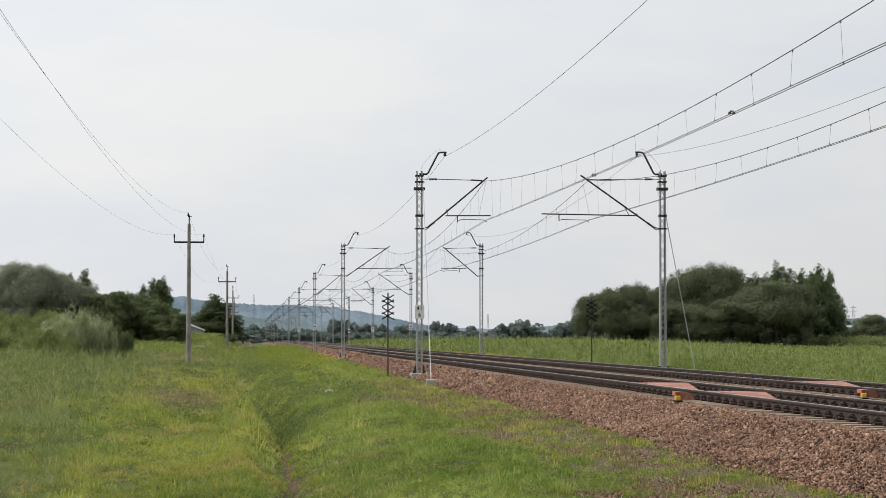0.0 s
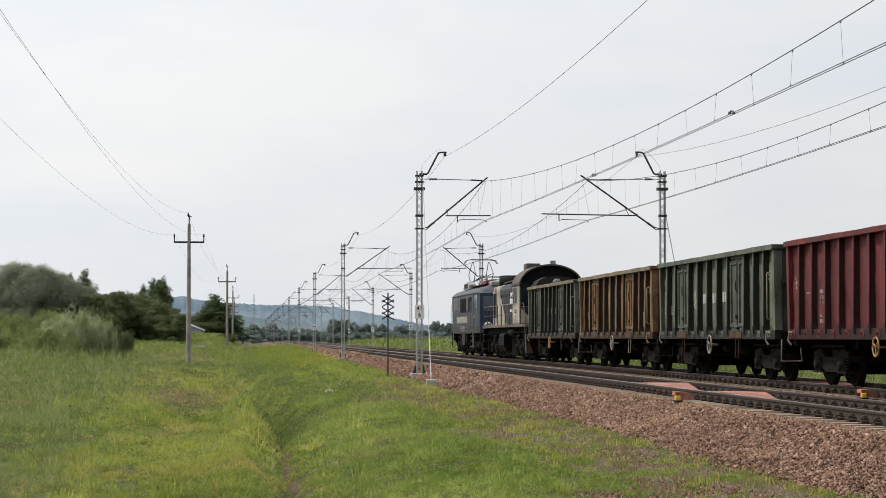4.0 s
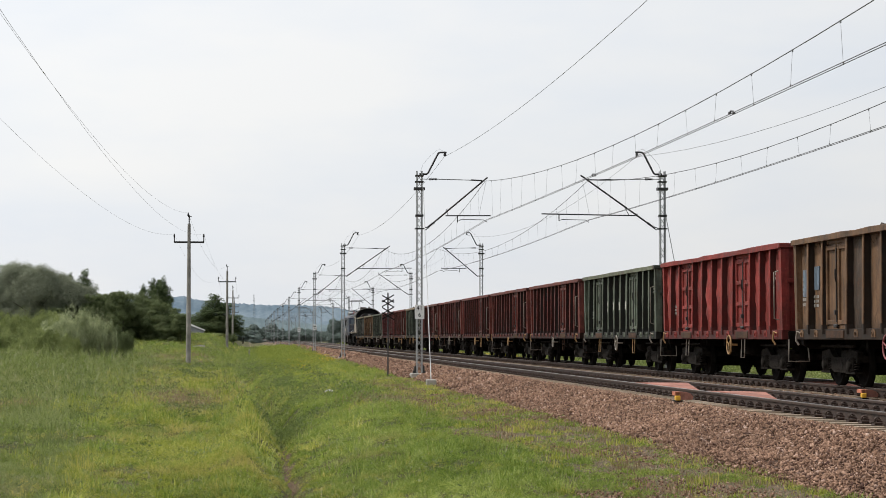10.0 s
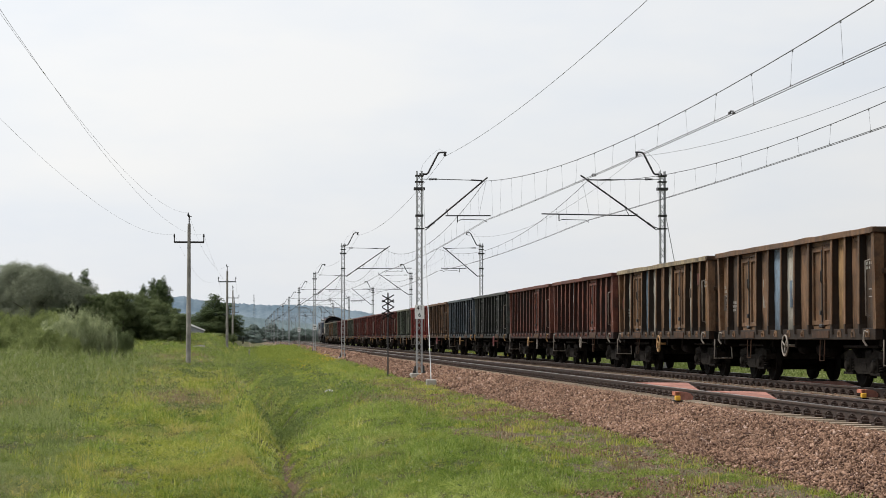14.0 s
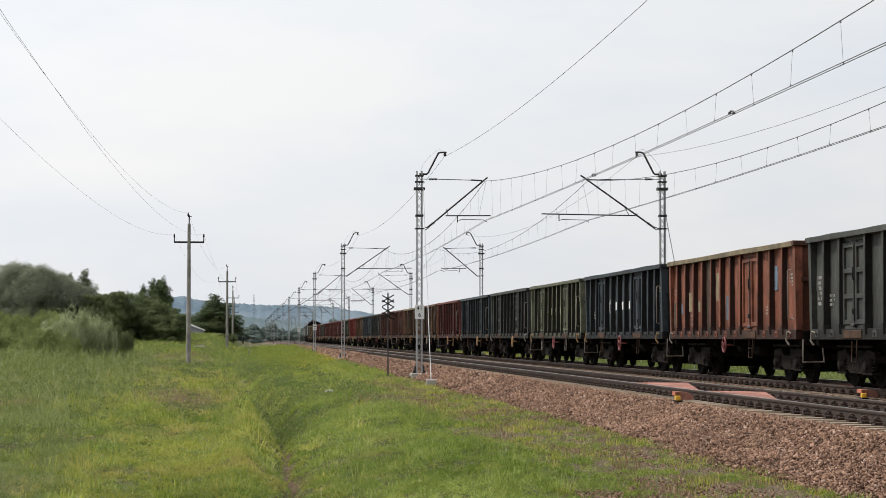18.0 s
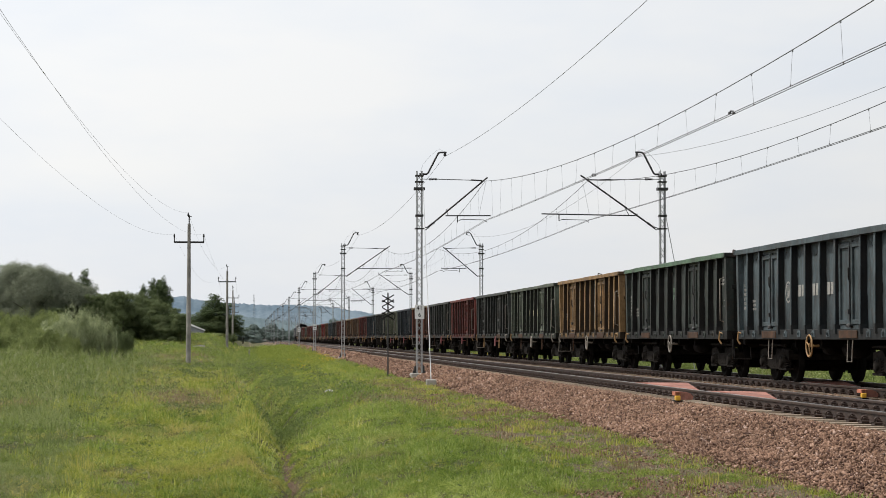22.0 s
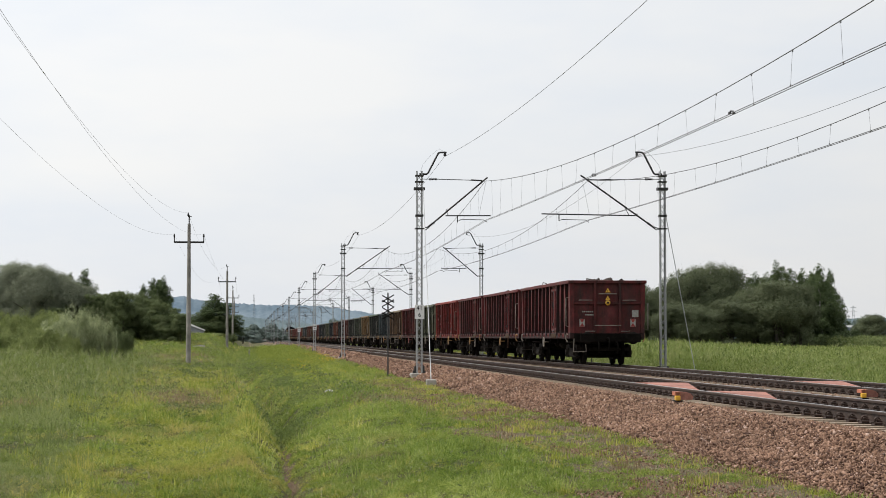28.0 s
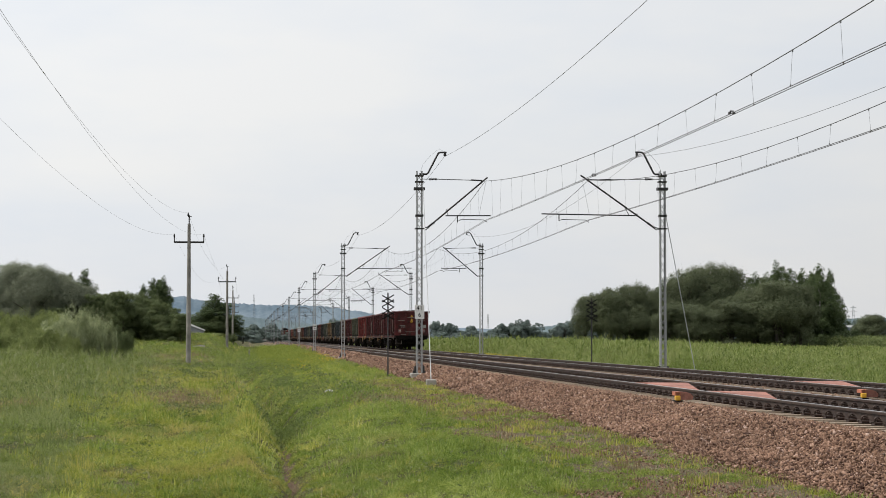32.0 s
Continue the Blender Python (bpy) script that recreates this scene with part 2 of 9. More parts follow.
MAT_STEEL = plain_mat("galvanised_steel", (0.36, 0.37, 0.37), 0.5, 0.6, 0.2, 9.0)
MAT_DARKSTEEL = plain_mat("dark_steel", (0.035, 0.034, 0.034), 0.6, 0.3, 0.3, 8.0)
MAT_GRIME = plain_mat("grimy_running_gear", (0.0065, 0.0055, 0.0045), 0.85, 0.0, 0.6, 5.0, 0.2, 0.06)
MAT_DUSTY = plain_mat("dusty_brown_running_gear", (0.013, 0.011, 0.009), 0.9, 0.0, 0.7, 9.0, 0.3, 0.08)
MAT_OILY = plain_mat("oily_black_running_gear", (0.0055, 0.0053, 0.0052), 0.6, 0.0, 0.5, 9.0, 0.2, 0.08)
MAT_WIRE = plain_mat("copper_wire", (0.10, 0.10, 0.10), 0.5, 0.7, 0.1, 4.0)
MAT_CONCRETE = plain_mat("weathered_concrete", (0.30, 0.285, 0.25), 0.85, 0.0, 0.25, 4.0, 0.2)
MAT_SLEEPER = plain_mat("dusty_sleeper_concrete", (0.225, 0.172, 0.118), 0.9, 0.0, 0.3, 3.0, 0.2)
MAT_WHITE = plain_mat("white_marking", (0.72, 0.72, 0.70), 0.6, 0.0, 0.15, 7.0)
MAT_BLACK = plain_mat("black_marking", (0.013, 0.013, 0.013), 0.7, 0.0, 0.2, 7.0, 0.0, 0.12)
MAT_YELLOW = plain_mat("yellow_paint", (0.64, 0.36, 0.03), 0.5, 0.0, 0.25, 6.0)
MAT_ORANGE = plain_mat("orange_red_paint", (0.40, 0.130, 0.070), 0.55, 0.0, 0.25, 6.0)


def rail_side_mat():
    m = Nodes("rusty_rail", 0.7, 0.3)
    co = m.world_pos()
    no = m.noise(co, 6.0, 5.0)
    m.color(m.ramp(no, [(0.3, (0.022, 0.013, 0.009)), (0.7, (0.062, 0.036, 0.025))]))
    m.bump(m.noise(co, 40.0, 3.0), 0.2)
    return m.mat


def rail_top_mat():
    m = Nodes("polished_rail_head", 0.3, 1.0)
    no = m.noise(m.world_pos((1, 0.2, 1)), 20.0, 3.0)
    m.color(m.ramp(no, [(0.3, 0.30), (0.7, 0.45)]))
    return m.mat


MAT_RAIL = rail_side_mat()
MAT_RAILTOP = rail_top_mat()


def ballast_mat(name, island):
    m = Nodes(name, 0.9, 0.0, 0.3)
    co = m.world_pos()
    if island:
        r = m.random(island=True)
        c = m.ramp(r, [(0.0, (0.050, 0.024, 0.017)), (0.3, (0.122, 0.069, 0.044)), (0.65, (0.186, 0.109, 0.071)), (0.93, (0.250, 0.154, 0.106)), (1.0, (0.33, 0.235, 0.190))])
    else:
        vor = m.n("ShaderNodeTexVoronoi", Scale=16.0)
        m.link(co, vor.inputs["Vector"])
        # bed darker than the stones: shade of the gaps put into its colour
        c = m.ramp(vor.outputs["Color"], [(0.0, (0.022, 0.012, 0.008)), (0.4, (0.060, 0.034, 0.022)), (0.7, (0.115, 0.068, 0.045)), (1.0, (0.20, 0.13, 0.09))])
        m.bump(vor.outputs["Distance"], 1.0, 0.05)
    big = m.ramp(m.noise(co, 0.5, 4.0), [(0.35, 1.0), (0.7, 1.42)])
    m.color(m.mix(1.0, c, big, 'MULTIPLY'))
    return m.mat


MAT_BALLAST = ballast_mat("gap_shaded_ballast_bed", False)
MAT_STONES = ballast_mat("red_ballast_stones", True)


def ground_mat():
    """Meadow soil: dark thatch under the turf, darkened further as shade between tufts, and a paler gravelly verge
    beside the ballast.
    """
    m = Nodes("meadow_ground", 0.95, 0.0, 0.15)
    co = m.world_pos()
    a = m.noise(co, 0.25, 5.0)
    b = m.noise(co, 2.5, 6.0, 0.7)
    fine = m.noise(co, 28.0, 4.0, 0.75)
    c = m.ramp(a, [(0.30, (0.045, 0.058, 0.018)), (0.5, (0.068, 0.072, 0.027)), (0.68, (0.115, 0.098, 0.046))])
    c = m.mix(m.ramp(b, [(0.4, 0.0), (0.75, 0.8)]), c, (0.075, 0.058, 0.034))
    sep = m.n("ShaderNodeSeparateXYZ")
    m.link(co, sep.inputs[0])
    wide = m.math('ADD', sep.outputs[0], m.math('MULTIPLY', m.noise(co, 0.9, 4.0), 2.4))
    verge = m.math('MULTIPLY', m.ramp(m.math('MULTIPLY', wide, 0.1), [(0.46, 0.0), (0.54, 1.0)]), m.math('LESS_THAN', sep.outputs[0], 9.0))
    grit = m.ramp(fine, [(0.34, (0.045, 0.034, 0.022)), (0.5, (0.125, 0.094, 0.062)), (0.66, (0.29, 0.225, 0.165))])
    grit = m.mix(m.ramp(b, [(0.42, 0.0), (0.66, 0.75)]), grit, (0.085, 0.078, 0.032))
    cut = m.math('ABSOLUTE', m.math('SUBTRACT', sep.outputs[0], 0.66))
    earth = m.ramp(fine, [(0.3, (0.06, 0.040, 0.026)), (0.7, (0.18, 0.122, 0.080))])
    c = m.mix(m.math('MULTIPLY', m.ramp(cut, [(0.07, 1.0), (0.16, 0.0)]), m.math('GREATER_THAN', sep.outputs[1], 14.0)), c, earth)
    m.color(m.mix(verge, c, grit))
    m.bump(m.math('ADD', b, m.math('MULTIPLY', fine, 0.6)), 0.8, 0.09)
    return m.mat


MAT_GROUND = ground_mat()


# ---- the plan: rails run along +y, rail head at z = 0 ----
NEAR = (8.89, 10.395)
FAR = (12.891, 14.396)
AX_NEAR, AX_FAR = sum(NEAR) / 2, sum(FAR) / 2
TRACK_LO, TRACK_HI = -640.0, 1700.0
FIELD = -0.78


def lerp_profile(x, pts):
    xs, zs = zip(*pts)
    return np.interp(x, xs, zs)


def furrow_x(y):
    """Line of the narrow washed-out furrow in the meadow."""
    return np.interp(y, [20, 34, 48, 58, 74, 100], [0.60, 0.66, 0.74, 0.54, 0.05, -0.6]) + 0.03 * np.sin(y * 0.9) + 0.02 * np.sin(y * 2.1)


def ground_z(x, y):
    """Height of the ground sheet."""
    x, y = np.asarray(x, float), np.asarray(y, float)
    prof = lerp_profile(x, [(-60, -0.35), (-14, -0.55), (-6, -0.72), (-2.0, -0.82), (-0.4, -0.86), (0.25, -0.98), (0.9, -0.88), (2.6, -0.72),
                            (4.6, -0.67), (6.2, -0.63), (6.8, -0.74), (7.2, -0.85), (16.0, -0.90), (17.5, -0.80), (20, FIELD), (60, FIELD - 0.05)])
    bump = 0.05 * np.sin(x * 1.3 + 0.7 * np.sin(y * 0.21)) * np.sin(y * 0.37 + x * 0.2) + 0.03 * np.sin(x * 3.1 + y * 0.9)
    fade = np.clip((np.abs(x - 11.6) - 5.0) / 3.0, 0, 1)
    d = x - furrow_x(y)
    notch = -0.18 * np.exp(-(d / 0.13) ** 2) * np.interp(y, [10, 44, 56], [1, 1, 0]) - 0.16 * np.exp(-((d - 0.15) / 0.75) ** 2) * np.interp(y, [14, 26, 40, 50], [0, 1, 1, 0])
    notch = notch - 0.56 * np.exp(-((d - 0.15) / 0.42) ** 2) * np.interp(y, [38, 50, 95, 125], [0, 1, 1, 0])
    lip = 0.36 * np.exp(-((d + 0.66) / 0.38) ** 2) * np.interp(y, [20, 34, 75, 95], [0.3, 1, 1, 0]) + 0.10 * np.exp(-((d - 2.4) / 1.1) ** 2) * np.interp(y, [20, 40, 110, 140], [0.3, 1, 1, 0])
    rise = 1.9 * np.interp(y, [120, 155, 190, 215], [0, 0.12, 0.50, 1]) * np.interp(-x, [1.5, 2.5, 4.0], [0, 0.5, 1])
    return prof + bump * fade + notch + lip + rise * np.interp(y, [215, 400, 800], [1, 1, 0])


def build_ground():
    xs = np.concatenate([[-3500, -1800, -900, -500, -300, -200, -140, -100, -75, -60, -50], np.arange(-42, -2.1, 0.5), np.arange(-2, 2.01, 0.1), np.arange(2.5, 24.1, 0.5),
                         [26, 30, 35, 42, 50, 60, 75, 95, 120, 160, 220, 320, 500, 900, 1800, 3500]])
    ys = np.concatenate([[-900, -400, -200, -100, -50, -20, 0, 8], np.arange(12, 90, 1.0), np.arange(90, 260, 5.0),
                         [265, 290, 330, 380, 440, 520, 640, 800, 1000, 1300, 1700, 2300, 3200, 4600]])
    X, Y = np.meshgrid(xs, ys)
    Z = ground_z(X, Y)
    V = np.stack([X, Y, Z], -1).reshape(-1, 3)
    nx, ny = len(xs), len(ys)
    i = np.arange(nx - 1)[None, :] + nx * np.arange(ny - 1)[:, None]
    F = np.stack([i, i + 1, i + nx + 1, i + nx], -1).reshape(-1, 4)
    ob = new("ground", bulk_mesh("ground", V, F, MAT_GROUND, True))
    return tagged(ob, "grassy meadow ground beside the railway", "ground", kind="structure")


build_ground()


def build_ballast():
    """One bed for both tracks, with shoulders sloping to the meadow."""
    prof = [(5.9, -0.86), (6.35, -0.66), (7.75, -0.21), (8.1, -0.20), (11.2, -0.21), (11.65, -0.23), (12.1, -0.21), (15.6, -0.20), (15.9, -0.22), (17.6, -0.72), (17.8, -0.88)]
    ys = [TRACK_LO, 0, 20, 40, 60, 90, 130, 180, 260, 400, 700, TRACK_HI]
    b = Builder()
    n = len(prof)
    b.add([(x, y, z) for y in ys for x, z in prof], [(r * n + i, r * n + i + 1, (r + 1) * n + i + 1, (r + 1) * n + i) for r in range(len(ys) - 1) for i in range(n - 1)])
    bed = part("ballast_bed", b, MAT_BALLAST)
    tagged(bed, "reddish crushed stone ballast under two railway tracks", "ballast", kind="structure")
    return bed


build_ballast()

RAIL_PROFILE = [(-0.075, -0.172), (0.075, -0.172), (0.075, -0.160), (0.012, -0.142), (0.009, -0.052), (0.034, -0.040), (0.036, -0.010),
                (0.026, 0.0), (-0.026, 0.0), (-0.036, -0.010), (-0.034, -0.040), (-0.009, -0.052), (-0.012, -0.142), (-0.075, -0.160)]


def build_tracks():
    sl = Builder()
    # pre-stressed concrete sleeper: deep ends, lower middle
    for lo, hi, w, h in ((-1.30, -0.45, 0.15, 0.0), (-0.45, 0.45, 0.12, -0.04), (0.45, 1.30, 0.15, 0.0)):
        sl.prism([(-w, -0.40), (w, -0.40), (w * 0.78, -0.176 + h), (-w * 0.78, -0.176 + h)], lo, hi, 'x')
    sleeper = sl.mesh("sleeper", MAT_SLEEPER)
    cl = Builder()
    # spring clip and its shoulder, one on each side of the rail foot
    for s in (-1, 1):
        cl.box(s * 0.08, s * 0.17, -0.09, 0.09, -0.175, -0.135, c=0.01)
        cl.ring((s * 0.115, 0.0, -0.115), (0, 1, 0), 0.042, 0.016, 10, 5)
        cl.tube([(s * 0.06, -0.05, -0.13), (s * 0.13, -0.055, -0.10), (s * 0.13, 0.055, -0.10), (s * 0.06, 0.05, -0.13)], 0.016, 5)
    clip = cl.mesh("rail_clip", MAT_RAIL)
    for nm, rails, lab in (("near", NEAR, "railway track of rusty rails on concrete sleepers beside the meadow"), ("far", FAR, "railway track of rusty rails on concrete sleepers beside the reeds")):
        tr = thing("railway_track", lab, "track", "railway tracks", "structure", ((rails[0] + rails[1]) / 2, 0, 0))
        ax = (rails[0] + rails[1]) / 2
        for x in rails:
            b = Builder()
            b.prism([(x - ax + a, z) for a, z in RAIL_PROFILE], TRACK_LO, TRACK_HI, 'y')
            r = part("rail", b, MAT_RAIL, tr)
            t = Builder()
            t.box(x - ax - 0.027, x - ax + 0.027, TRACK_LO, TRACK_HI, -0.004, 0.004)
            part("rail_head", t, MAT_RAILTOP, r, "shiny worn running surface")
        n0 = 150 if nm == "far" else 280
        for i in range(n0):
            y = 20.0 + 0.6 * i
            s = part("sleeper", sleeper, None, tr, at=(0, y, 0))
            s.rotation_euler[2] = 0.004 * math.sin(i * 7.3)
        cb = Builder()
        tmpl = cl
        for i in range(330):
            y = 18.0 + 0.6 * i
            for x in rails:
                cb.v.extend([(a + x - ax, q + y, z) for a, q, z in tmpl.v])
        k = len(tmpl.v)
        base = tmpl.f
        cb.f = [tuple(j + k * c for j in f) for c in range(660) for f in base]
        cb.smooth = [False] * len(cb.f)
        me = bpy.data.meshes.new("rail_clips")
        me.from_pydata(cb.v, [], cb.f)
        me.materials.append(MAT_RAIL)
        ob = part("rail_clips", me, None, tr)
        tagged(ob, kind="stuff")
        rest = Builder()
        for i in range(500):
            y = 20.0 + 0.6 * (n0 + i)
            rest.box(-1.3, 1.3, y - 0.13, y + 0.13, -0.3, -0.176)
        me = bpy.data.meshes.new("sleepers_far")
        me.from_pydata(rest.v, [], rest.f)
        me.materials.append(MAT_SLEEPER)
        tagged(part("sleepers_far", me, None, tr), kind="stuff")


build_tracks()


# ---- overhead line: lattice masts with cantilevers ----
SPAN = 62.8
MAST_Y = [17.9] + [80.6 + SPAN * i for i in range(12)]


def lattice_mast(long_arm, label):
    """A mast whose cantilever reaches towards +x; the origin is at rail-head level on its axis."""
    th = thing("catenary_mast", label, "mast", "catenary masts")
    f = Builder()
    f.box(-0.36, 0.34, -0.40, 0.32, -1.1, -0.38, c=0.03)
    part("foundation", f, MAT_CONCRETE, th, "weathered concrete foundation block")
    for s in (-1, 1):
        x, q = 0.127 * s, -s
        b = Builder()
        b.prism([(x, -0.105), (x + q * 0.055, -0.105), (x + q * 0.055, -0.093), (x + q * 0.014, -0.093), (x + q * 0.014, 0.093), (x + q * 0.055, 0.093), (x + q * 0.055, 0.105), (x, 0.105)], -0.56, 7.72, 'z')
        part("leg", b, MAT_STEEL, th)
    n = 27
    for fy in (-0.108, 0.108):
        pts = [((-0.10 if (i % 2 == 0) == (fy < 0) else 0.10), fy, -0.2 + i * 0.29) for i in range(n + 1)]
        lace = Builder()
        lace.tube(pts, 0.018, 4)
        part("lacing", lace, MAT_STEEL, th)
    for s in (-1, 1):
        ft = Builder()
        ft.box(s * 0.19 - 0.07, s * 0.19 + 0.07, -0.16, 0.16, -0.38, -0.34)
        ft.box(s * 0.17 - 0.035, s * 0.17 + 0.035, -0.12, 0.12, -0.34, -0.10)
        for q in (-0.1, 0.1):
            ft.tube([(s * 0.23, q, -0.38), (s * 0.23, q, -0.28)], 0.03, 6)
        part("foot_plate", ft, MAT_DARKSTEEL, th)
    for w, z0, z1 in ((0.22, 6.95, 7.06), (0.17, 7.26, 7.32), (0.17, 7.50, 7.56), (0.16, 5.88, 5.97), (0.18, 5.38, 5.43)):
        part("collar", Builder().box(-w, w, -0.145, 0.145, z0, z1, c=0.01), MAT_DARKSTEEL, th, "dark steel clamp round the mast")
    fa = Builder()
    fa.tube([(0.0, 0, 7.60), (0.30, 0, 7.60), (0.36, 0, 7.66), (0.76, 0, 8.44), (0.84, 0, 8.48), (1.10, 0, 8.48)], 0.038, 8)
    part("feeder_arm", fa, MAT_DARKSTEEL, th, "bent dark steel arm for the feeder wire")
    ins = Builder()
    prof = []
    for i in range(7):
        prof += [(i * 0.045, 0.028), (i * 0.045 + 0.012, 0.06), (i * 0.045 + 0.030, 0.028)]
    ins.lathe(prof, (0.40, 0, 7.40), 'x', 10)
    part("insulator", ins, MAT_DARKSTEEL, th)
    ins = Builder()
    ins.lathe([(-0.16, 0.03), (-0.10, 0.07), (-0.06, 0.03), (-0.02, 0.06), (0.0, 0.02)], (1.03, 0, 8.48), 'z', 10)
    part("insulator", ins, MAT_DARKSTEEL, th)
    tie = Builder()
    tie.tube([(0.12, 0, 7.40), (0.40, 0, 7.40)], 0.014, 6)
    tie.tube([(0.70, 0, 7.40), (2.54, 0, 7.36)], 0.016, 6)
    tie.tube([(2.1, 0, 7.375), (2.54, 0, 7.355)], 0.03, 6)
    part("tie_rod", tie, MAT_DARKSTEEL, th)
    x1, z1 = (2.76, 7.49) if not long_arm else (3.32, 7.54)
    if long_arm:
        tie2 = Builder()
        tie2.tube([(2.54, 0, 7.36), (3.22, 0, 7.385)], 0.016, 6)
        part("tie_rod", tie2, MAT_DARKSTEEL, th)
    tu = Builder()
    tu.tube([(0.30, 0, 5.42), (x1, 0, z1)], 0.034, 8)
    d = Vector((x1 - 0.30, 0, z1 - 5.42)).normalized()
    for i in range(6):
        p = Vector((0.34, 0, 5.45)) + d * (0.06 * i)
        tu.tube([tuple(p), tuple(p + d * 0.025)], 0.052, 8)
    tu.ring((0.26, 0, 5.41), (0, 1, 0), 0.05, 0.018, 10, 5)
    tu.tube([(0.12, 0, 5.41), (0.22, 0, 5.41)], 0.03, 6)
    part("cantilever_tube", tu, MAT_DARKSTEEL, th, "dark steel cantilever tube with an insulator")
    re = Builder()
    if long_arm:
        re.tube([(1.10, 0, 5.93), (4.90, 0, 5.98)], 0.026, 7)
        re.tube([(4.20, 0, 5.95), (4.20, 0, 5.70)], 0.022, 6)
        re.tube([(4.20, 0, 5.72), (4.05, 0, 5.76), (3.10, 0, 5.74), (2.98, 0, 5.64)], 0.014, 6)
        re.tube([(1.35, 0, 5.93), (1.55, 0, 6.28)], 0.014, 6)
        re.tube([(1.10, 0, 5.93), (1.03, 0, 6.0)], 0.03, 6)
    else:
        re.tube([(1.06, 0, 5.93), (2.88, 0, 5.945)], 0.026, 7)
        re.tube([(1.54, 0, 5.93), (1.54, 0, 5.66)], 0.022, 6)
        re.tube([(1.54, 0, 5.70), (1.70, 0, 5.79), (2.60, 0, 5.77), (2.74, 0, 5.68)], 0.014, 6)
        re.tube([(1.16, 0, 5.95), (1.08, 0, 6.2)], 0.014, 6)
    part("registration_arm", re, MAT_DARKSTEEL, th)
    hang = Builder()
    hang.tube([(x1 - 0.05, 0, z1 - 0.1), (x1 - 0.35, 0, 5.96)], 0.005, 4)
    part("hanger_wire", hang, MAT_WIRE, th)
    hang = Builder()
    hang.tube([(0.05, 0.0, 7.7), (0.15, 0, 8.0), (0.45, 0, 8.35), (0.78, 0, 8.62), (1.05, 0, 8.50)], 0.006, 4)
    part("jumper_wire", hang, MAT_WIRE, th)
    return th


def build_masts():
    short = lattice_mast(False, "grey steel lattice mast with a short registration arm, beside the tracks")
    longm = lattice_mast(True, "grey steel lattice mast with a long registration arm, beside the tracks")
    XL, XR = 6.82, 16.56
    used = set()

    def put(src, m):
        if src.name in used:
            return copy_thing(src, m)
        used.add(src.name)
        src.matrix_basis = m
        return src
    for i, y in enumerate(MAST_Y):
        sway = 0.03 * math.sin(i * 2.3)
        # nearest row also holds the number plate and its own stay
        put(short if i % 2 == 1 else longm, pose(XL + sway - (0.0 if i < 2 else 0.05), y, 0, 0, 0, 0))
        put(longm if i % 2 == 1 else short, pose(XR + sway, y - 0.8, 0, 0, 0, 180))
    # stays to the ground beside the nearest pair
    for top, foot in (((6.98, 80.4, 7.0), (6.22, 68.5, -0.46)), ((16.70, 80.1, 6.4), (17.84, 79.3, -0.62))):
        st = thing("mast_stay", "thin steel stay wire anchored in a small concrete block", "stay wire", "mast stays")
        part("wire", Builder().tube([top, foot], 0.016, 6), MAT_STEEL, st)
        x, y, z = foot
        part("anchor_block", Builder().box(x - 0.17, x + 0.17, y - 0.18, y + 0.18, -0.95, z + 0.08, c=0.03), MAT_CONCRETE, st, "small pale concrete anchor block")


build_masts()


def text_mesh(body, size, name, material):
    cu = bpy.data.curves.new(name, 'FONT')
    cu.body, cu.size, cu.align_x, cu.align_y = body, size, 'CENTER', 'CENTER'
    cu.extrude = 0.002
    ob = bpy.data.objects.new(name, cu)
    scene.collection.objects.link(ob)
    me = bpy.data.meshes.new_from_object(ob.evaluated_get(bpy.context.evaluated_depsgraph_get()))
    bpy.data.objects.remove(ob)
    bpy.data.curves.remove(cu)
    me.name = name
    me.materials.clear()
    me.materials.append(material)
    return me


def number_plate(x, y, words):
    """A white kilometre plate facing the camera side; words only where they can be read."""
    th = thing("distance_plate", "white distance plate with black digits on a mast" if words else "small white plate on a distant mast", "sign", "distance plates", at=(x, y - 0.16, 2.08))
    b = Builder()
    b.box(-0.19, 0.19, -0.008, 0.008, -0.30, 0.27, c=0.006)
    part("plate", b, MAT_WHITE, th)
    if words:
        for body, z in words:
            o = part("digits", text_mesh(body, 0.25, "digits", MAT_BLACK), None, th, "black digits", at=(0, -0.012, z))
            o.rotation_euler = (radians(90), 0, 0)
    else:
        k = Builder()
        k.box(-0.12, 0.12, -0.012, -0.0085, 0.05, 0.14)
        k.box(-0.07, 0.07, -0.012, -0.0085, -0.16, -0.06)
        part("bars", k, MAT_BLACK, th)


number_plate(6.84, MAST_Y[1], [("41", 0.13), ("6", -0.14)])
for i in (3, 4):
    number_plate(6.80, MAST_Y[i], None)
for i in (3, 4, 5):
    number_plate(16.55, MAST_Y[i] - 0.8, None)


def add_wire(th, pts_list, r):
    b = Builder()
    pts = []
    for a, c, sag in pts_list:
        a, c = Vector(a), Vector(c)
        n = 20
        pts += [a.lerp(c, i / n) - Vector((0, 0, 4 * sag * (i / n) * (1 - i / n))) for i in range(n if c is not pts_list[-1][1] else n + 1)]
    b.tube(pts, r, 5)
    part("wire", b, MAT_WIRE, th)


def wire_line(name, label, pts_list, r, group="overhead wires"):
    """One wire through spans; each span given as end points and sag."""
    th = thing(name, label, "wire", group)
    add_wire(th, pts_list, r)
    return th


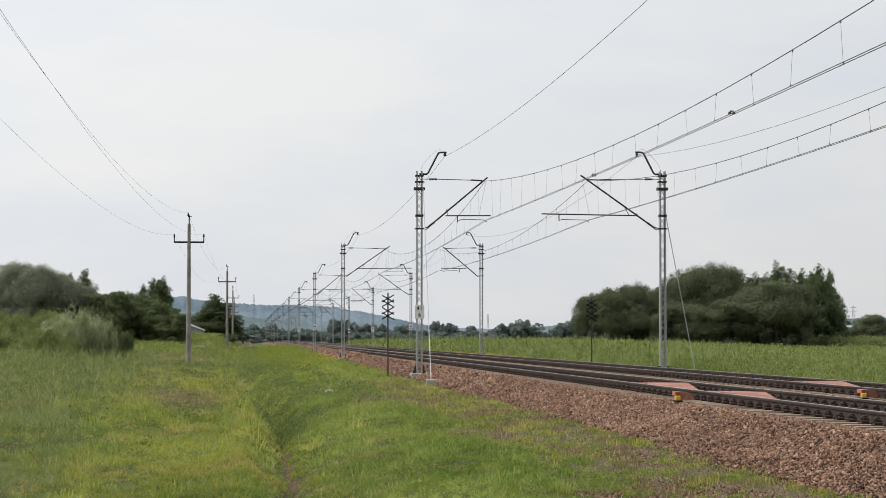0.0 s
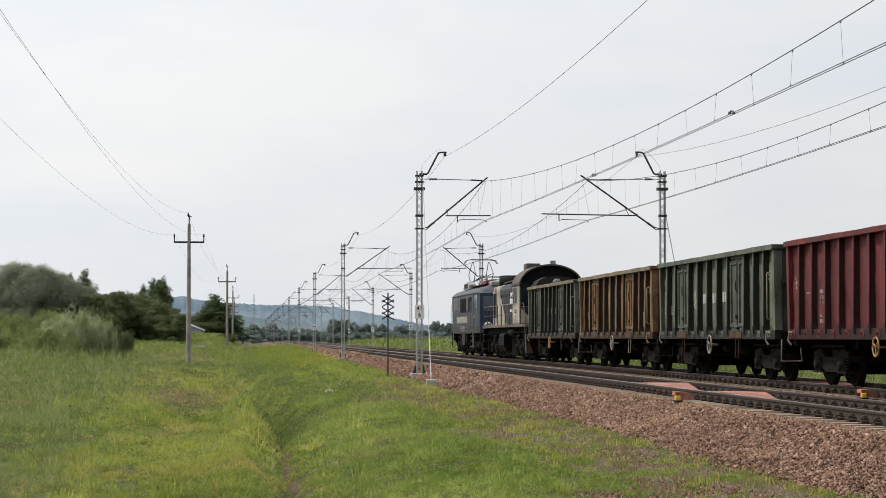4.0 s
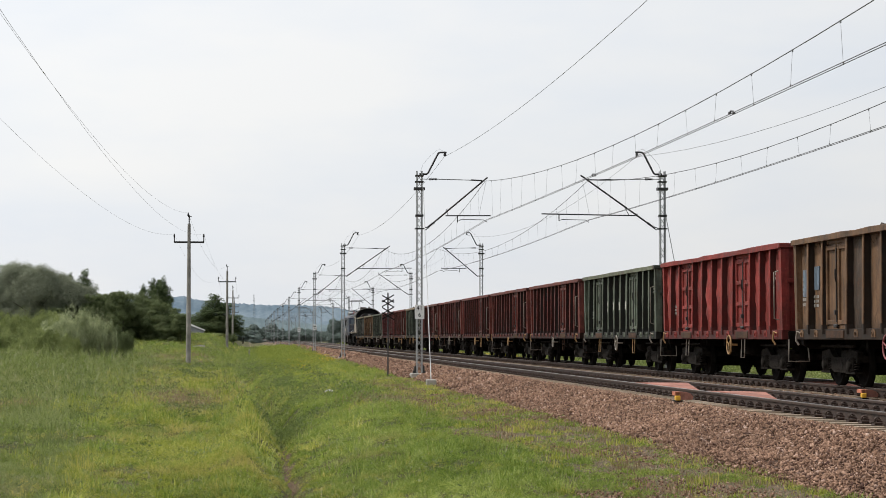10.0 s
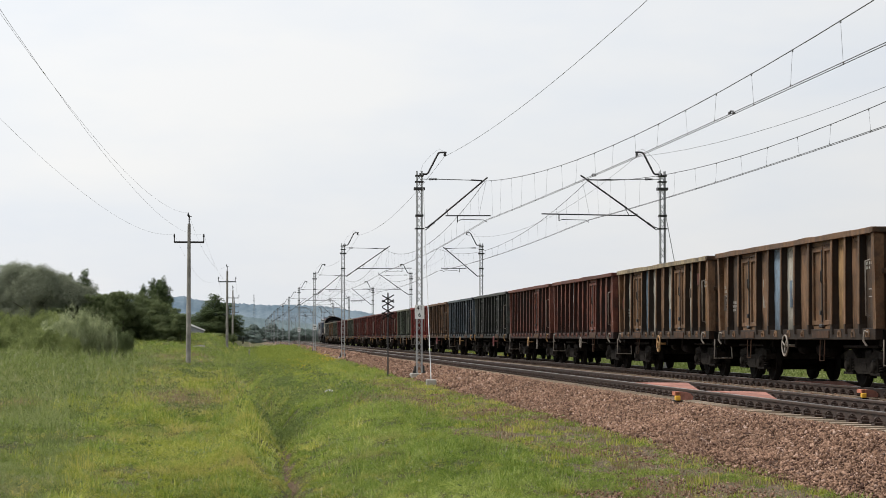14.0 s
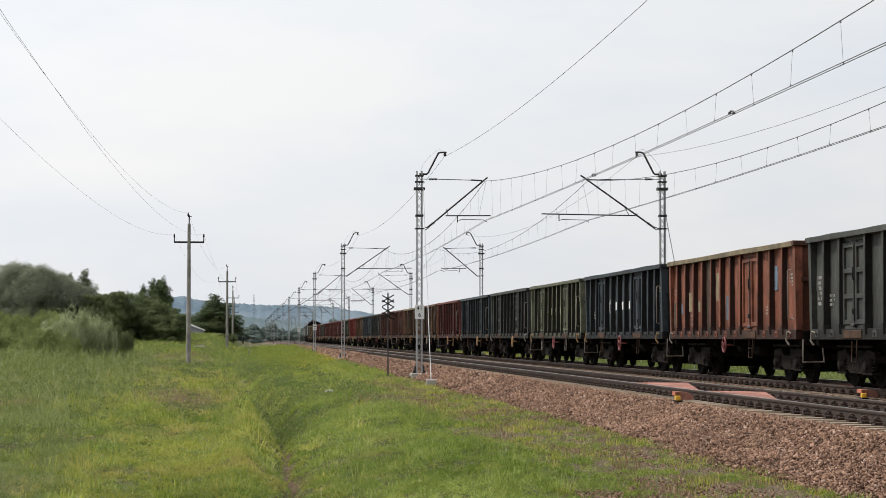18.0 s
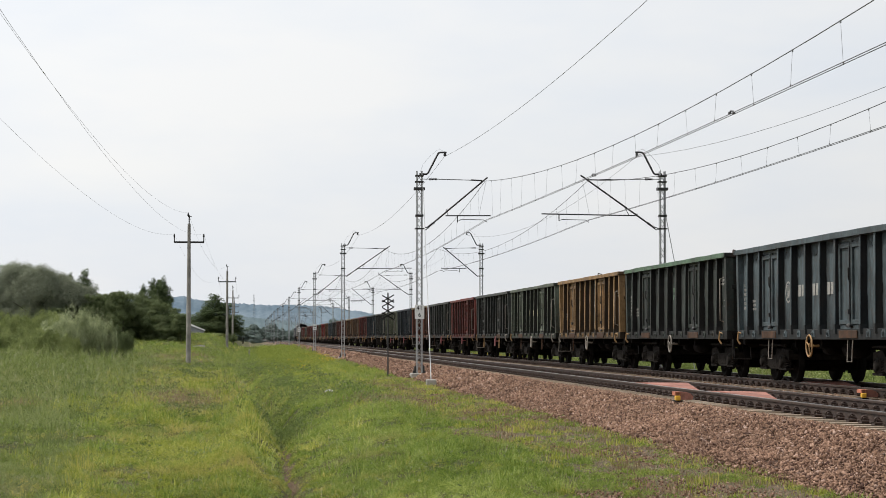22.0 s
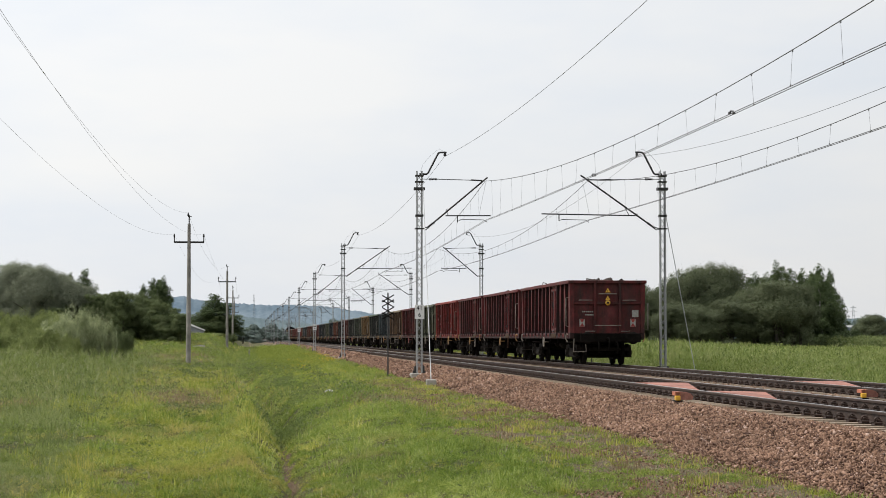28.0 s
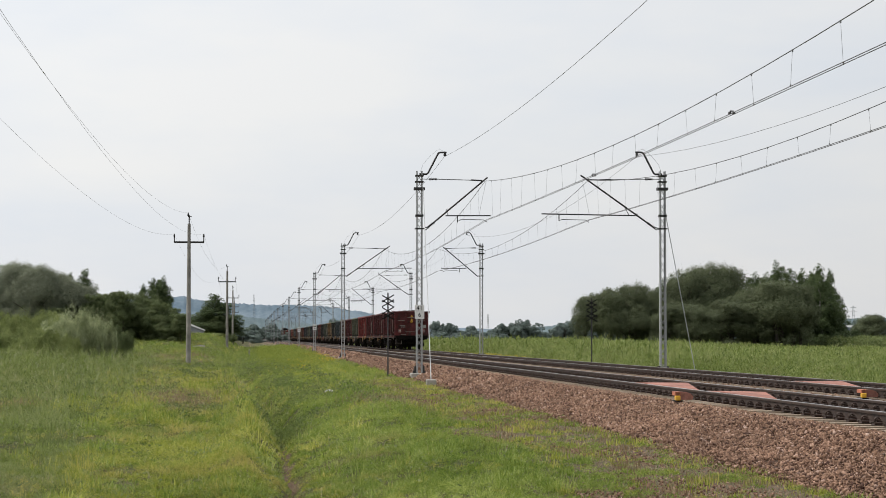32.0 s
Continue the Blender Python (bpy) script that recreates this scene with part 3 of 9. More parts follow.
def build_catenary():
    ys = [-45.0] + MAST_Y
    for ax, dy, nm in ((9.58, 0.0, "near"), (13.50, -0.8, "far")):
        zig = [(0.22 if i % 2 else -0.22) * (1 if nm == "near" else -1) for i in range(len(ys))]
        zig = [z * 0.35 for z in zig]
        spans_m, spans_c1, spans_c2 = [], [], []
        dr = Builder()
        for i in range(len(ys) - 1):
            y0, y1 = ys[i] + dy, ys[i + 1] + dy
            x0, x1 = ax + zig[i], ax + zig[i + 1]
            first = i == 1 and nm == "near"
            zm0, sag_m, zc0, sag_c = (6.78, 0.99, 5.54, 0.12) if first else (7.34, 1.35, 5.74, 0.22)
            spans_m.append(((x0, y0, zm0), (x1, y1, 7.34), sag_m))
            for lst, o in ((spans_c1, -0.04), (spans_c2, 0.04)):
                lst.append(((x0 + o, y0, zc0), (x1 + o, y1, 5.74), sag_c))
            if y1 < 0 or y0 > 450:
                continue
            for k in range(1, 22):
                t = (k - 0.14) / 21.6
                y = y0 + (y1 - y0) * t
                x = x0 + (x1 - x0) * t
                zm = zm0 + (7.34 - zm0) * t - 4 * sag_m * t * (1 - t)
                zc = zc0 + (5.74 - zc0) * t - 4 * sag_c * t * (1 - t)
                dr.tube([(x, y, zm), (x + (0.04 if k % 2 else -0.04), y, zc)], 0.003, 4, caps=False)
                dr.box(x - 0.009, x + 0.009, y - 0.02, y + 0.02, zm - 0.035, zm + 0.012)
                xc = x + (0.04 if k % 2 else -0.04)
                dr.box(xc - 0.007, xc + 0.007, y - 0.015, y + 0.015, zc - 0.01, zc + 0.035)
        th = wire_line("messenger_wire", "dark messenger wire with droppers above the %s track" % nm, spans_m, 0.0100)
        me = bpy.data.meshes.new("dropper_set")
        me.from_pydata(dr.v, [], dr.f)
        me.materials.append(MAT_WIRE)
        tagged(part("dropper_set", me, None, th, "thin droppers with clamps"), kind="stuff")
        ct = wire_line("contact_wire", "twin copper contact wires above the %s track" % nm, spans_c1, 0.0085)
        add_wire(ct, spans_c2, 0.0085)
        if nm == "near":
            for yk in (39.3, 55.4):
                t = (yk - 17.9) / 62.7
                zk = 5.54 + 0.20 * t - 0.48 * t * (1 - t)
                ck = Builder()
                for o in (-0.04, 0.04):
                    ck.box(ax + o - 0.02, ax + o + 0.02, yk - 0.06, yk + 0.06, zk - 0.015, zk + 0.035, c=0.006)
                ck.tube([(ax - 0.04, yk, zk + 0.05), (ax + 0.04, yk, zk + 0.05)], 0.012, 6)
                part("wire_clamp", ck, MAT_DARKSTEEL, ct, "dark clamp joining the two wires")
    for x, z, sag, dy, lab in ((7.86, 8.32, 0.66, 0.0, "meadow"), (15.53, 8.30, 1.12, -0.8, "reed field")):
        wire_line("feeder_wire", "bare feeder wire on arms beside the " + lab, [((x, ys[i] + dy, z), (x, ys[i + 1] + dy, z), sag) for i in range(len(ys) - 1)], 0.0066)


build_catenary()


def cross_sign(x, y, z0, label):
    """A thin post with stacked black crossed boards."""
    th = thing("crossed_board_post", label, "railway sign", "crossed board posts", at=(x, y, 0))
    p = Builder()
    p.tube([(0, 0, z0), (0, 0, 2.95)], 0.03, 8)
    part("post", p, MAT_DARKSTEEL, th)
    for zc in (2.71, 2.50, 2.19, 1.97):
        for s in (-1, 1):
            b = Builder()
            b.box(-0.30, 0.30, -0.012, 0.012, -0.024, 0.024)
            o = part("board", b, MAT_BLACK, th, at=(0, -0.04 - 0.03 * (s > 0), zc - (0.02 if s > 0 else 0.0)))
            o.rotation_euler = (0, radians(30 * s), 0)


cross_sign(5.96, 86.0, -0.95, "thin dark post with black crossed boards in the grass verge")
cross_sign(16.4, 95.6, -0.95, "thin dark post with black crossed boards beside the reed field")


# ---- concrete poles of the power line ----
POLES = [(-5.5, 20.0), (-3.70, 128.0), (-2.2, 219.0), (-2.27, 309.0), (-2.6, 400.0), (-3.2, 495.0)]


MAT_POLE = plain_mat("stained_pole_concrete", (0.235, 0.220, 0.195), 0.9, 0.0, 0.45, 1.3, 0.2)


def power_pole():
    th = thing("power_pole", "weathered concrete power pole with a steel crossarm", "power pole", "power poles")
    b = Builder()
    n = 10
    b.tube([(0, 0, -1.2 + 9.4 * i / n) for i in range(n + 1)], 0.165, 10, r1=0.10)
    part("shaft", b, MAT_POLE, th)
    a = Builder()
    a.box(-0.95, 0.95, -0.05, 0.05, 6.98, 7.09)
    for s in (-1, 1):
        a.tube([(s * 0.92, 0, 7.05), (s * 0.92, 0, 7.45)], 0.035, 6)
    a.tube([(0, 0, 8.1), (0, 0, 8.75)], 0.04, 6)
    a.box(-0.08, 0.16, -0.04, 0.04, 8.62, 8.68)
    part("crossarm", a, MAT_DARKSTEEL, th, "dark steel crossarm")
    for x, z in ((-0.92, 7.36), (0.92, 7.36), (-0.06, 8.70)):
        k = Builder()
        k.lathe([(0, 0.035), (0.03, 0.06), (0.10, 0.055), (0.13, 0.035), (0.17, 0.05), (0.21, 0.02)], (x, 0, z), 'z', 10)
        part("insulator", k, MAT_DARKSTEEL, th)
    return th


def build_poles():
    p = power_pole()
    for i, (x, y) in enumerate(POLES):
        m = pose(x, y, 0.0, 0, 0.3 * math.sin(i * 3), 2 * math.sin(i))
        if i == 0:
            p.matrix_basis = m
        else:
            copy_thing(p, m)
    for dx, z in ((-0.92, 7.55), (0.92, 7.55), (-0.06, 8.88)):
        wire_line("power_line_wire", "thin bare wire between the power poles", [((a[0] + dx, a[1], z), (c[0] + dx, c[1], z), 1.6) for a, c in zip(POLES[:-1], POLES[1:])], 0.0036, "power line wires")


build_poles()


# ---- hot-axle detectors between and beside the rails ----
MAT_PLATE = paint_mat("red_oxide_plate", (0.34, 0.155, 0.118), 0.25, 0.25, 0.6)


def detector(ax, rails, y):
    """Red ramps inside the rails and orange sensor boxes outside."""
    th = thing("axle_detector", "rusty red steel ramps with orange and yellow sensor boxes", "detector", "axle detectors", at=(ax, y, 0))
    for x1, xt, y_far, y_knee, y_near in ((0.36, -0.34, 13.0, 9.4, 4.6), (0.16, -0.50, 5.2, 1.7, -2.3)):
        b = Builder()
        x0, d = -0.64, -0.16
        # plate beside the rail: low at its far end, tapering to a tip at its near end
        b.add([(x0, y_far, -0.06), (x1, y_far, -0.06), (x1, y_knee, 0.015), (x0, y_knee, 0.015), (xt, y_near, -0.10), (x0, y_near, -0.10),
               (x0, y_far, d), (x1, y_far, d), (x1, y_knee, d), (x0, y_knee, d), (xt, y_near, d), (x0, y_near, d)],
              [(0, 1, 2, 3), (3, 2, 4, 5), (1, 7, 8, 2), (2, 8, 10, 4), (4, 10, 11, 5), (0, 6, 7, 1), (0, 3, 9, 6), (3, 5, 11, 9)])
        part("ramp", b, MAT_PLATE, th, "faded red steel ramp")
    for s in (-1,):
        def bx(u0, u1, y0, y1, z0, z1, c=0.01):
            # u counts outwards from the rail
            p, q = sorted((s * (0.7525 + u0), s * (0.7525 + u1)))
            return Builder().box(p, q, y0, y1, z0, z1, c=c)
        part("front_panel", bx(0.765, 0.862, 1.50, 1.60, -0.14, -0.05), MAT_YELLOW, th, "yellow front panel")
        part("opening", bx(0.772, 0.85, 1.56, 1.80, -0.05, 0.005), MAT_PLATE, th, "rusty inner face of the hood")
        for u0, u1, z0, z1 in ((0.760, 0.772, -0.14, 0.022), (0.85, 0.864, -0.05, 0.022), (0.772, 0.85, 0.006, 0.022)):
            part("hood", bx(u0, u1, 1.53, 1.82, z0, z1, 0.004), MAT_ORANGE, th, "dull orange sensor hood")
        k = Builder()
        u = [(0.758, -0.13), (0.52, -0.13), (0.50, -0.07), (0.56, -0.005), (0.62, 0.012), (0.758, 0.018)]
        k.prism([(s * (0.7525 + a), z) for a, z in u], 1.58, 1.92, 'y')
        part("sensor_body", k, MAT_PLATE, th, "faded salmon-red cast sensor housing")
        part("mount", bx(0.70, 0.84, 1.55, 1.90, -0.21, -0.141), MAT_BLACK, th)
        c_ = Builder()
        x = s * (0.7525 + 0.85)
        c_.tube([(x, 1.7, -0.17), (x + s * 0.2, 1.4, -0.17), (x + s * 0.45, 1.1, -0.26), (x + s * 0.6, 0.8, -0.33)], 0.03, 7)
        part("cable", c_, MAT_BLACK, th)
        part("slab", bx(0.15, 1.05, 1.75, 2.35, -0.27, -0.185, 0.02), MAT_CONCRETE, th)

detector(AX_NEAR, NEAR, 36.0)
detector(AX_FAR, FAR, 37.3)


# ---- the goods train ----
SPEED = 23.085
TRAIN = []
PAINTS = {}


def paint(key):
    if key not in PAINTS:
        rgb, dirt, rust = {
            "red": ((0.116, 0.028, 0.021), 0.76, 0.35), "bright_red": ((0.192, 0.029, 0.024), 0.62, 0.3),
            "dark_red": ((0.099, 0.019, 0.019), 0.73, 0.2), "rust_red": ((0.105, 0.036, 0.024), 0.78, 0.45),
            "green": ((0.065, 0.077, 0.057), 0.78, 0.25), "pale_green": ((0.080, 0.088, 0.058), 0.72, 0.45),
            "dark_green": ((0.019, 0.024, 0.021), 0.68, 0.15), "blue": ((0.024, 0.033, 0.040), 0.68, 0.12), "slate_blue": ((0.052, 0.068, 0.080), 0.68, 0.15),
            "blue_grey": ((0.046, 0.062, 0.067), 0.68, 0.15), "grey": ((0.041, 0.045, 0.040), 0.68, 0.15),
            "umber": ((0.112, 0.064, 0.034), 0.72, 0.5), "brown": ((0.150, 0.086, 0.042), 0.66, 0.5), "dark_brown": ((0.047, 0.033, 0.023), 0.68, 0.4),
            "orange": ((0.150, 0.052, 0.030), 0.7, 0.4), "ochre": ((0.188, 0.116, 0.052), 0.60, 0.4),
            "tan": ((0.198, 0.159, 0.099), 0.68, 0.35), "pale_blue": ((0.095, 0.135, 0.175), 0.68, 0.3), "stone": ((0.224, 0.215, 0.181), 0.68, 0.35),
            "logo_blue": ((0.026, 0.038, 0.068), 0.6, 0.2), "mint": ((0.070, 0.115, 0.075), 0.48, 0.2), "straw": ((0.150, 0.125, 0.075), 0.6, 0.3), "olive_grey": ((0.084, 0.092, 0.078), 0.7, 0.3),
        }[key]
        lift = 1.6 if "green" in key else (1.15 if "red" in key else 1.3)
        PAINTS[key] = paint_mat("paint_" + key, tuple(c * lift for c in rgb), dirt * 0.8, rust)
        # side sheets carry rib shade and grime as dark edge bands
        PAINTS[key + "_sheet"] = paint_mat("sooty_shaded_sheet_" + key, tuple(c * lift * 1.05 for c in rgb), dirt * 0.7, rust, bands=0.88 if "red" not in key else (0.20 if key == "bright_red" else 0.50))
        # same paint made darker, as the end walls stand in shade
        PAINTS[key + "_end"] = paint_mat("shaded_end_" + key, tuple(c * (0.55 if "red" not in key else 0.85) for c in rgb), dirt, rust)
        # darkened copy of the paint: shade on the rib webs, grime on the sill
        PAINTS[key + "_rib"] = paint_mat("shaded_sooty_rib_" + key, tuple(c * (0.19 if "red" not in key else (0.45 if key == "bright_red" else 0.26)) for c in rgb), dirt, rust, worn=0.15)
    return PAINTS[key]


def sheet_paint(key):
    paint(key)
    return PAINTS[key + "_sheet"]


def end_paint(key):
    paint(key)
    return PAINTS[key + "_end"]


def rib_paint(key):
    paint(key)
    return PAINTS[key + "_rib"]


MAT_SILL = paint_mat("grimy_sill", (0.030, 0.027, 0.024), 0.6, 0.3, 0.7)
MAT_RUSTSILL = paint_mat("rust_stained_sill", (0.070, 0.038, 0.022), 0.8, 0.4, 0.7)
MAT_YHANDLE = plain_mat("worn_yellow_handle", (0.26, 0.15, 0.055), 0.6, 0.0, 0.5, 9.0)
MAT_RHANDLE = plain_mat("worn_red_handle", (0.17, 0.04, 0.04), 0.6, 0.0, 0.3, 9.0)
MAT_GHANDLE = plain_mat("worn_grey_handle", (0.19, 0.165, 0.135), 0.6, 0.0, 0.3, 9.0)
MAT_LETTER = plain_mat("worn_white_lettering", (0.26, 0.255, 0.23), 0.7, 0.0, 0.3, 14.0)
MAT_SCRAP = plain_mat("rusty_scrap", (0.06, 0.045, 0.038), 0.8, 0.3, 0.5, 7.0, 0.3)

SHARED = {}


def shared(key, make):
    if key not in SHARED:
        SHARED[key] = make()
    return SHARED[key]


def wheelset_mesh():
    b = Builder()
    for s in (-1, 1):
        # tread, flange and hub
        b.lathe([(s * 0.68, 0.20), (s * 0.66, 0.44), (s * 0.69, 0.487), (s * 0.715, 0.46), (s * 0.80, 0.455), (s * 0.80, 0.40), (s * 0.76, 0.36), (s * 0.745, 0.18), (s * 0.80, 0.12), (s * 0.80, 0.02)], (0, 0, 0), 'x', 24)
    b.tube([(-0.98, 0, 0), (0.98, 0, 0)], 0.075, 10)
    return b.mesh("wheelset", MAT_GRIME)


def bogie_frame_mesh():
    b = Builder()
    for s in (-1, 1):
        x0, x1 = sorted((s * 0.93, s * 1.05))
        # side frame: dropped middle, raised over the axle boxes
        b.prism([(-1.30, 0.52), (-1.30, 0.74), (-0.72, 0.80), (-0.42, 0.62), (0.42, 0.62), (0.72, 0.80), (1.30, 0.74), (1.30, 0.52), (1.12, 0.52), (1.10, 0.62),
                 (0.70, 0.62), (0.66, 0.40), (0.40, 0.30), (-0.40, 0.30), (-0.66, 0.40), (-0.70, 0.62), (-1.10, 0.62), (-1.12, 0.52)], x0, x1, 'x')
        b.box(x0 - 0.01, x1 + 0.01, -0.30, 0.30, 0.32, 0.56, c=0.04)
    b.box(-0.95, 0.95, -0.22, 0.22, 0.45, 0.78, c=0.03)
    b.box(-0.95, 0.95, -1.30, -1.20, 0.52, 0.66)
    b.box(-0.95, 0.95, 1.20, 1.30, 0.52, 0.66)
    # brake beams and rigging fill the space between the wheels
    b.box(-0.90, 0.90, -0.42, -0.36, 0.25, 0.60)
    b.box(-0.90, 0.90, 0.36, 0.42, 0.25, 0.60)
    for s in (-1, 1):
        b.box(s * 0.72 - 0.07, s * 0.72 + 0.07, -0.46, -0.34, 0.20, 0.72)
        b.box(s * 0.72 - 0.07, s * 0.72 + 0.07, 0.34, 0.46, 0.20, 0.72)
        b.tube([(s * 1.08, -1.2, 0.86), (s * 1.08, 1.2, 0.86)], 0.03, 6)
    return b.mesh("bogie_frame", MAT_DUSTY)


def axle_box_mesh(mat=None):
    b = Builder()
    b.box(-0.10, 0.12, -0.15, 0.15, -0.16, 0.17, c=0.04)
    b.lathe([(0.0, 0.13), (0.13, 0.13), (0.16, 0.09), (0.16, 0.02)], (0.0, 0, 0), 'x', 14)
    b.box(-0.08, 0.10, -0.33, 0.33, -0.18, -0.13)
    return b.mesh("axle_box", mat or MAT_DUSTY)


def spring_mesh(mat=None):
    b = Builder()
    pts = []
    for k in range(41):
        w = k / 8 * 2 * math.pi
        pts.append((0.062 * math.cos(w), 0.062 * math.sin(w), -0.12 + 0.28 * k / 40))
    b.tube(pts, 0.017, 5)
    return b.mesh("spring", mat or MAT_DUSTY)


def add_bogie(th, y, label="", wb=0.9, r=0.46):
    bg = part("bogie", shared("bogie_frame", bogie_frame_mesh), None, th, label, at=(0, y, 0))
    for s in (-1, 1):
        w = part("wheelset", shared("wheelset", wheelset_mesh), None, bg, at=(0, s * wb, r))
        w.scale = (1, r / 0.455, r / 0.455)
        for q in (-1, 1):
            a = part("axle_box", shared("axle_box", axle_box_mesh), None, bg, at=(q * 0.99, s * wb, r))
            a.rotation_euler[2] = 0 if q > 0 else math.pi
            for e in (-0.25, 0.25):
                part("spring", shared("spring", spring_mesh), None, bg, at=(q * 1.01, s * wb + e, r))
    return bg


def buffer_mesh():
    b = Builder()
    b.lathe([(0, 0.14), (0.03, 0.14), (0.06, 0.10), (0.36, 0.09), (0.38, 0.07), (0.56, 0.07), (0.57, 0.22), (0.60, 0.235), (0.62, 0.20), (0.625, 0.02)], (0, 0, 0), 'y', 18)
    return b.mesh("buffer", MAT_GRIME)


def coupler_mesh():
    b = Builder()
    b.tube([(0, 0, 0), (0, 0.28, 0)], 0.05, 8)
    b.tube([(0, 0.26, 0.02), (0, 0.40, -0.05), (0.0, 0.46, -0.25), (0, 0.38, -0.42)], 0.03, 7)
    b.tube([(-0.35, 0.05, -0.12), (-0.37, 0.22, -0.22), (-0.36, 0.25, -0.48), (-0.33, 0.2, -0.55)], 0.028, 7)
    b.tube([(0.35, 0.05, -0.12), (0.37, 0.22, -0.22), (0.36, 0.25, -0.48), (0.33, 0.2, -0.55)], 0.028, 7)
    return b.mesh("coupler", MAT_GRIME)


def handwheel_mesh(mat):
    b = Builder()
    b.ring((0, 0, 0), (1, 0, 0), 0.235, 0.022, 22, 6)
    for k in range(3):
        w = k * 2 * math.pi / 3 + 0.4
        b.tube([(0, 0, 0), (0, 0.235 * math.cos(w), 0.235 * math.sin(w))], 0.016, 5)
    b.tube([(-0.02, 0, 0), (0.22, 0, 0)], 0.03, 7)
    return b.mesh("handwheel", mat)


def panel_mesh(w, h, mat, bulge, seed):
    """Side sheet that swells a little between its ribs."""
    rnd = random.Random(seed)
    b = Builder()
    nx, nz = 5, 8
    vs, fs = [], []
    k1, k2 = rnd.uniform(0.6, 1.2), rnd.uniform(-0.4, 0.4)
    for j in range(nz + 1):
        for i in range(nx + 1):
            u, v = i / nx, j / nz
            d = bulge * (math.sin(math.pi * u) * math.sin(math.pi * min(1, v * 1.05)) * k1 + k2 * math.sin(2 * math.pi * u) * math.sin(math.pi * v) * 0.5)
            if 0 < i < nx and 0 < j < nz:
                d += bulge * 0.45 * rnd.uniform(-1, 1)
            vs.append((-d, (u - 0.5) * w, v * h))
    n = len(vs)
    vs += [(0.03, y, z) for _, y, z in vs]
    m = nx + 1
    for j in range(nz):
        for i in range(nx):
            a = j * m + i
            fs.append((a, a + 1, a + m + 1, a + m))
            fs.append((n + a, n + a + m, n + a + m + 1, n + a + 1))
    b.add(vs, fs, True)
    return b.mesh("wall_panel", mat)


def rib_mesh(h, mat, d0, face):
    """A deep pressed post: grimy web with shade put into its colour, and an outer flange in the wagon's own paint,
    rusty only where it is knocked.
    """
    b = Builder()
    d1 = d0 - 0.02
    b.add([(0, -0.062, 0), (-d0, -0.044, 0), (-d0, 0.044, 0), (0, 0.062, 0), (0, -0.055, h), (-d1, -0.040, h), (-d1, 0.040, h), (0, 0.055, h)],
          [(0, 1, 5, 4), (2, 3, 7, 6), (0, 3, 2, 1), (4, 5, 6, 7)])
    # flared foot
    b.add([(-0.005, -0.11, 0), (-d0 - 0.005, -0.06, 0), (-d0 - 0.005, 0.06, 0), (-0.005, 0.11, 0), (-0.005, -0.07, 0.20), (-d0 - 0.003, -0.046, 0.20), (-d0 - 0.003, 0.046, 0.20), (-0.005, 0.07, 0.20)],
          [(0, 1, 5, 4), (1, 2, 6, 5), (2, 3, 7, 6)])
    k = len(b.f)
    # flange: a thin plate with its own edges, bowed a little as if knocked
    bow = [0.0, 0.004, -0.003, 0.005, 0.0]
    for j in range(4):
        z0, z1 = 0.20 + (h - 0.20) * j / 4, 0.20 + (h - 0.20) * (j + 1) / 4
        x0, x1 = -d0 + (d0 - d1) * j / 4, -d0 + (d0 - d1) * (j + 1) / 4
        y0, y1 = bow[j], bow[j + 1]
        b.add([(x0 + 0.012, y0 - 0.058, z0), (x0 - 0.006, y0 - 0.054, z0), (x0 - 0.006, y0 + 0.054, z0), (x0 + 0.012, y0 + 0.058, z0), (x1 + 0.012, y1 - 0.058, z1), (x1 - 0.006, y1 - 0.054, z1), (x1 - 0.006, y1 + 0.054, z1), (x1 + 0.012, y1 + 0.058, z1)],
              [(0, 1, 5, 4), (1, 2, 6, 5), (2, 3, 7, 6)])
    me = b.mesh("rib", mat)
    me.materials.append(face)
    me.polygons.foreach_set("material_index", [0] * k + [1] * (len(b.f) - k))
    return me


def door_mesh(w, h, mat, style):
    """Two door leaves in a frame. style 'bar': tall plain leaves; 'grid': leaves with cross battens."""
    b = Builder()
    b.box(-0.05, 0.0, -w / 2, w / 2, 0.0, 0.08)
    b.box(-0.05, 0.0, -w / 2, w / 2, h - 0.09, h)
    for s in (-1, 1):
        yc = s * w / 4
        hw = w / 4 - 0.03
        b.box(-0.025, 0.02, yc - hw, yc + hw, 0.08, h - 0.09)
        for q in (-1, 1):
            y = yc + q * (hw - 0.05)
            b.box(-0.075, 0.0, y - 0.05, y + 0.05, 0.08, h - 0.12, c=0.01)
        zs = [0.14, h - 0.18] if style == 'bar' else [0.14, 0.14 + (h - 0.32) / 3, 0.14 + 2 * (h - 0.32) / 3, h - 0.18]
        for z in zs:
            b.box(-0.072, 0.0, yc - hw + 0.04, yc + hw - 0.04, z - 0.05, z + 0.05, c=0.01)
    return b.mesh("door", mat)


def lash_mesh(mat):
    b = Builder()
    b.prism([(-0.13, 0.0), (0.13, 0.0), (0.13, 0.10), (0.07, 0.16), (-0.07, 0.16), (-0.13, 0.10)], -0.012, 0.0, 'x')
    b.ring((-0.03, 0, 0.07), (1, 0, 0), 0.04, 0.010, 10, 4)
    return b.mesh("lashing_plate", mat)


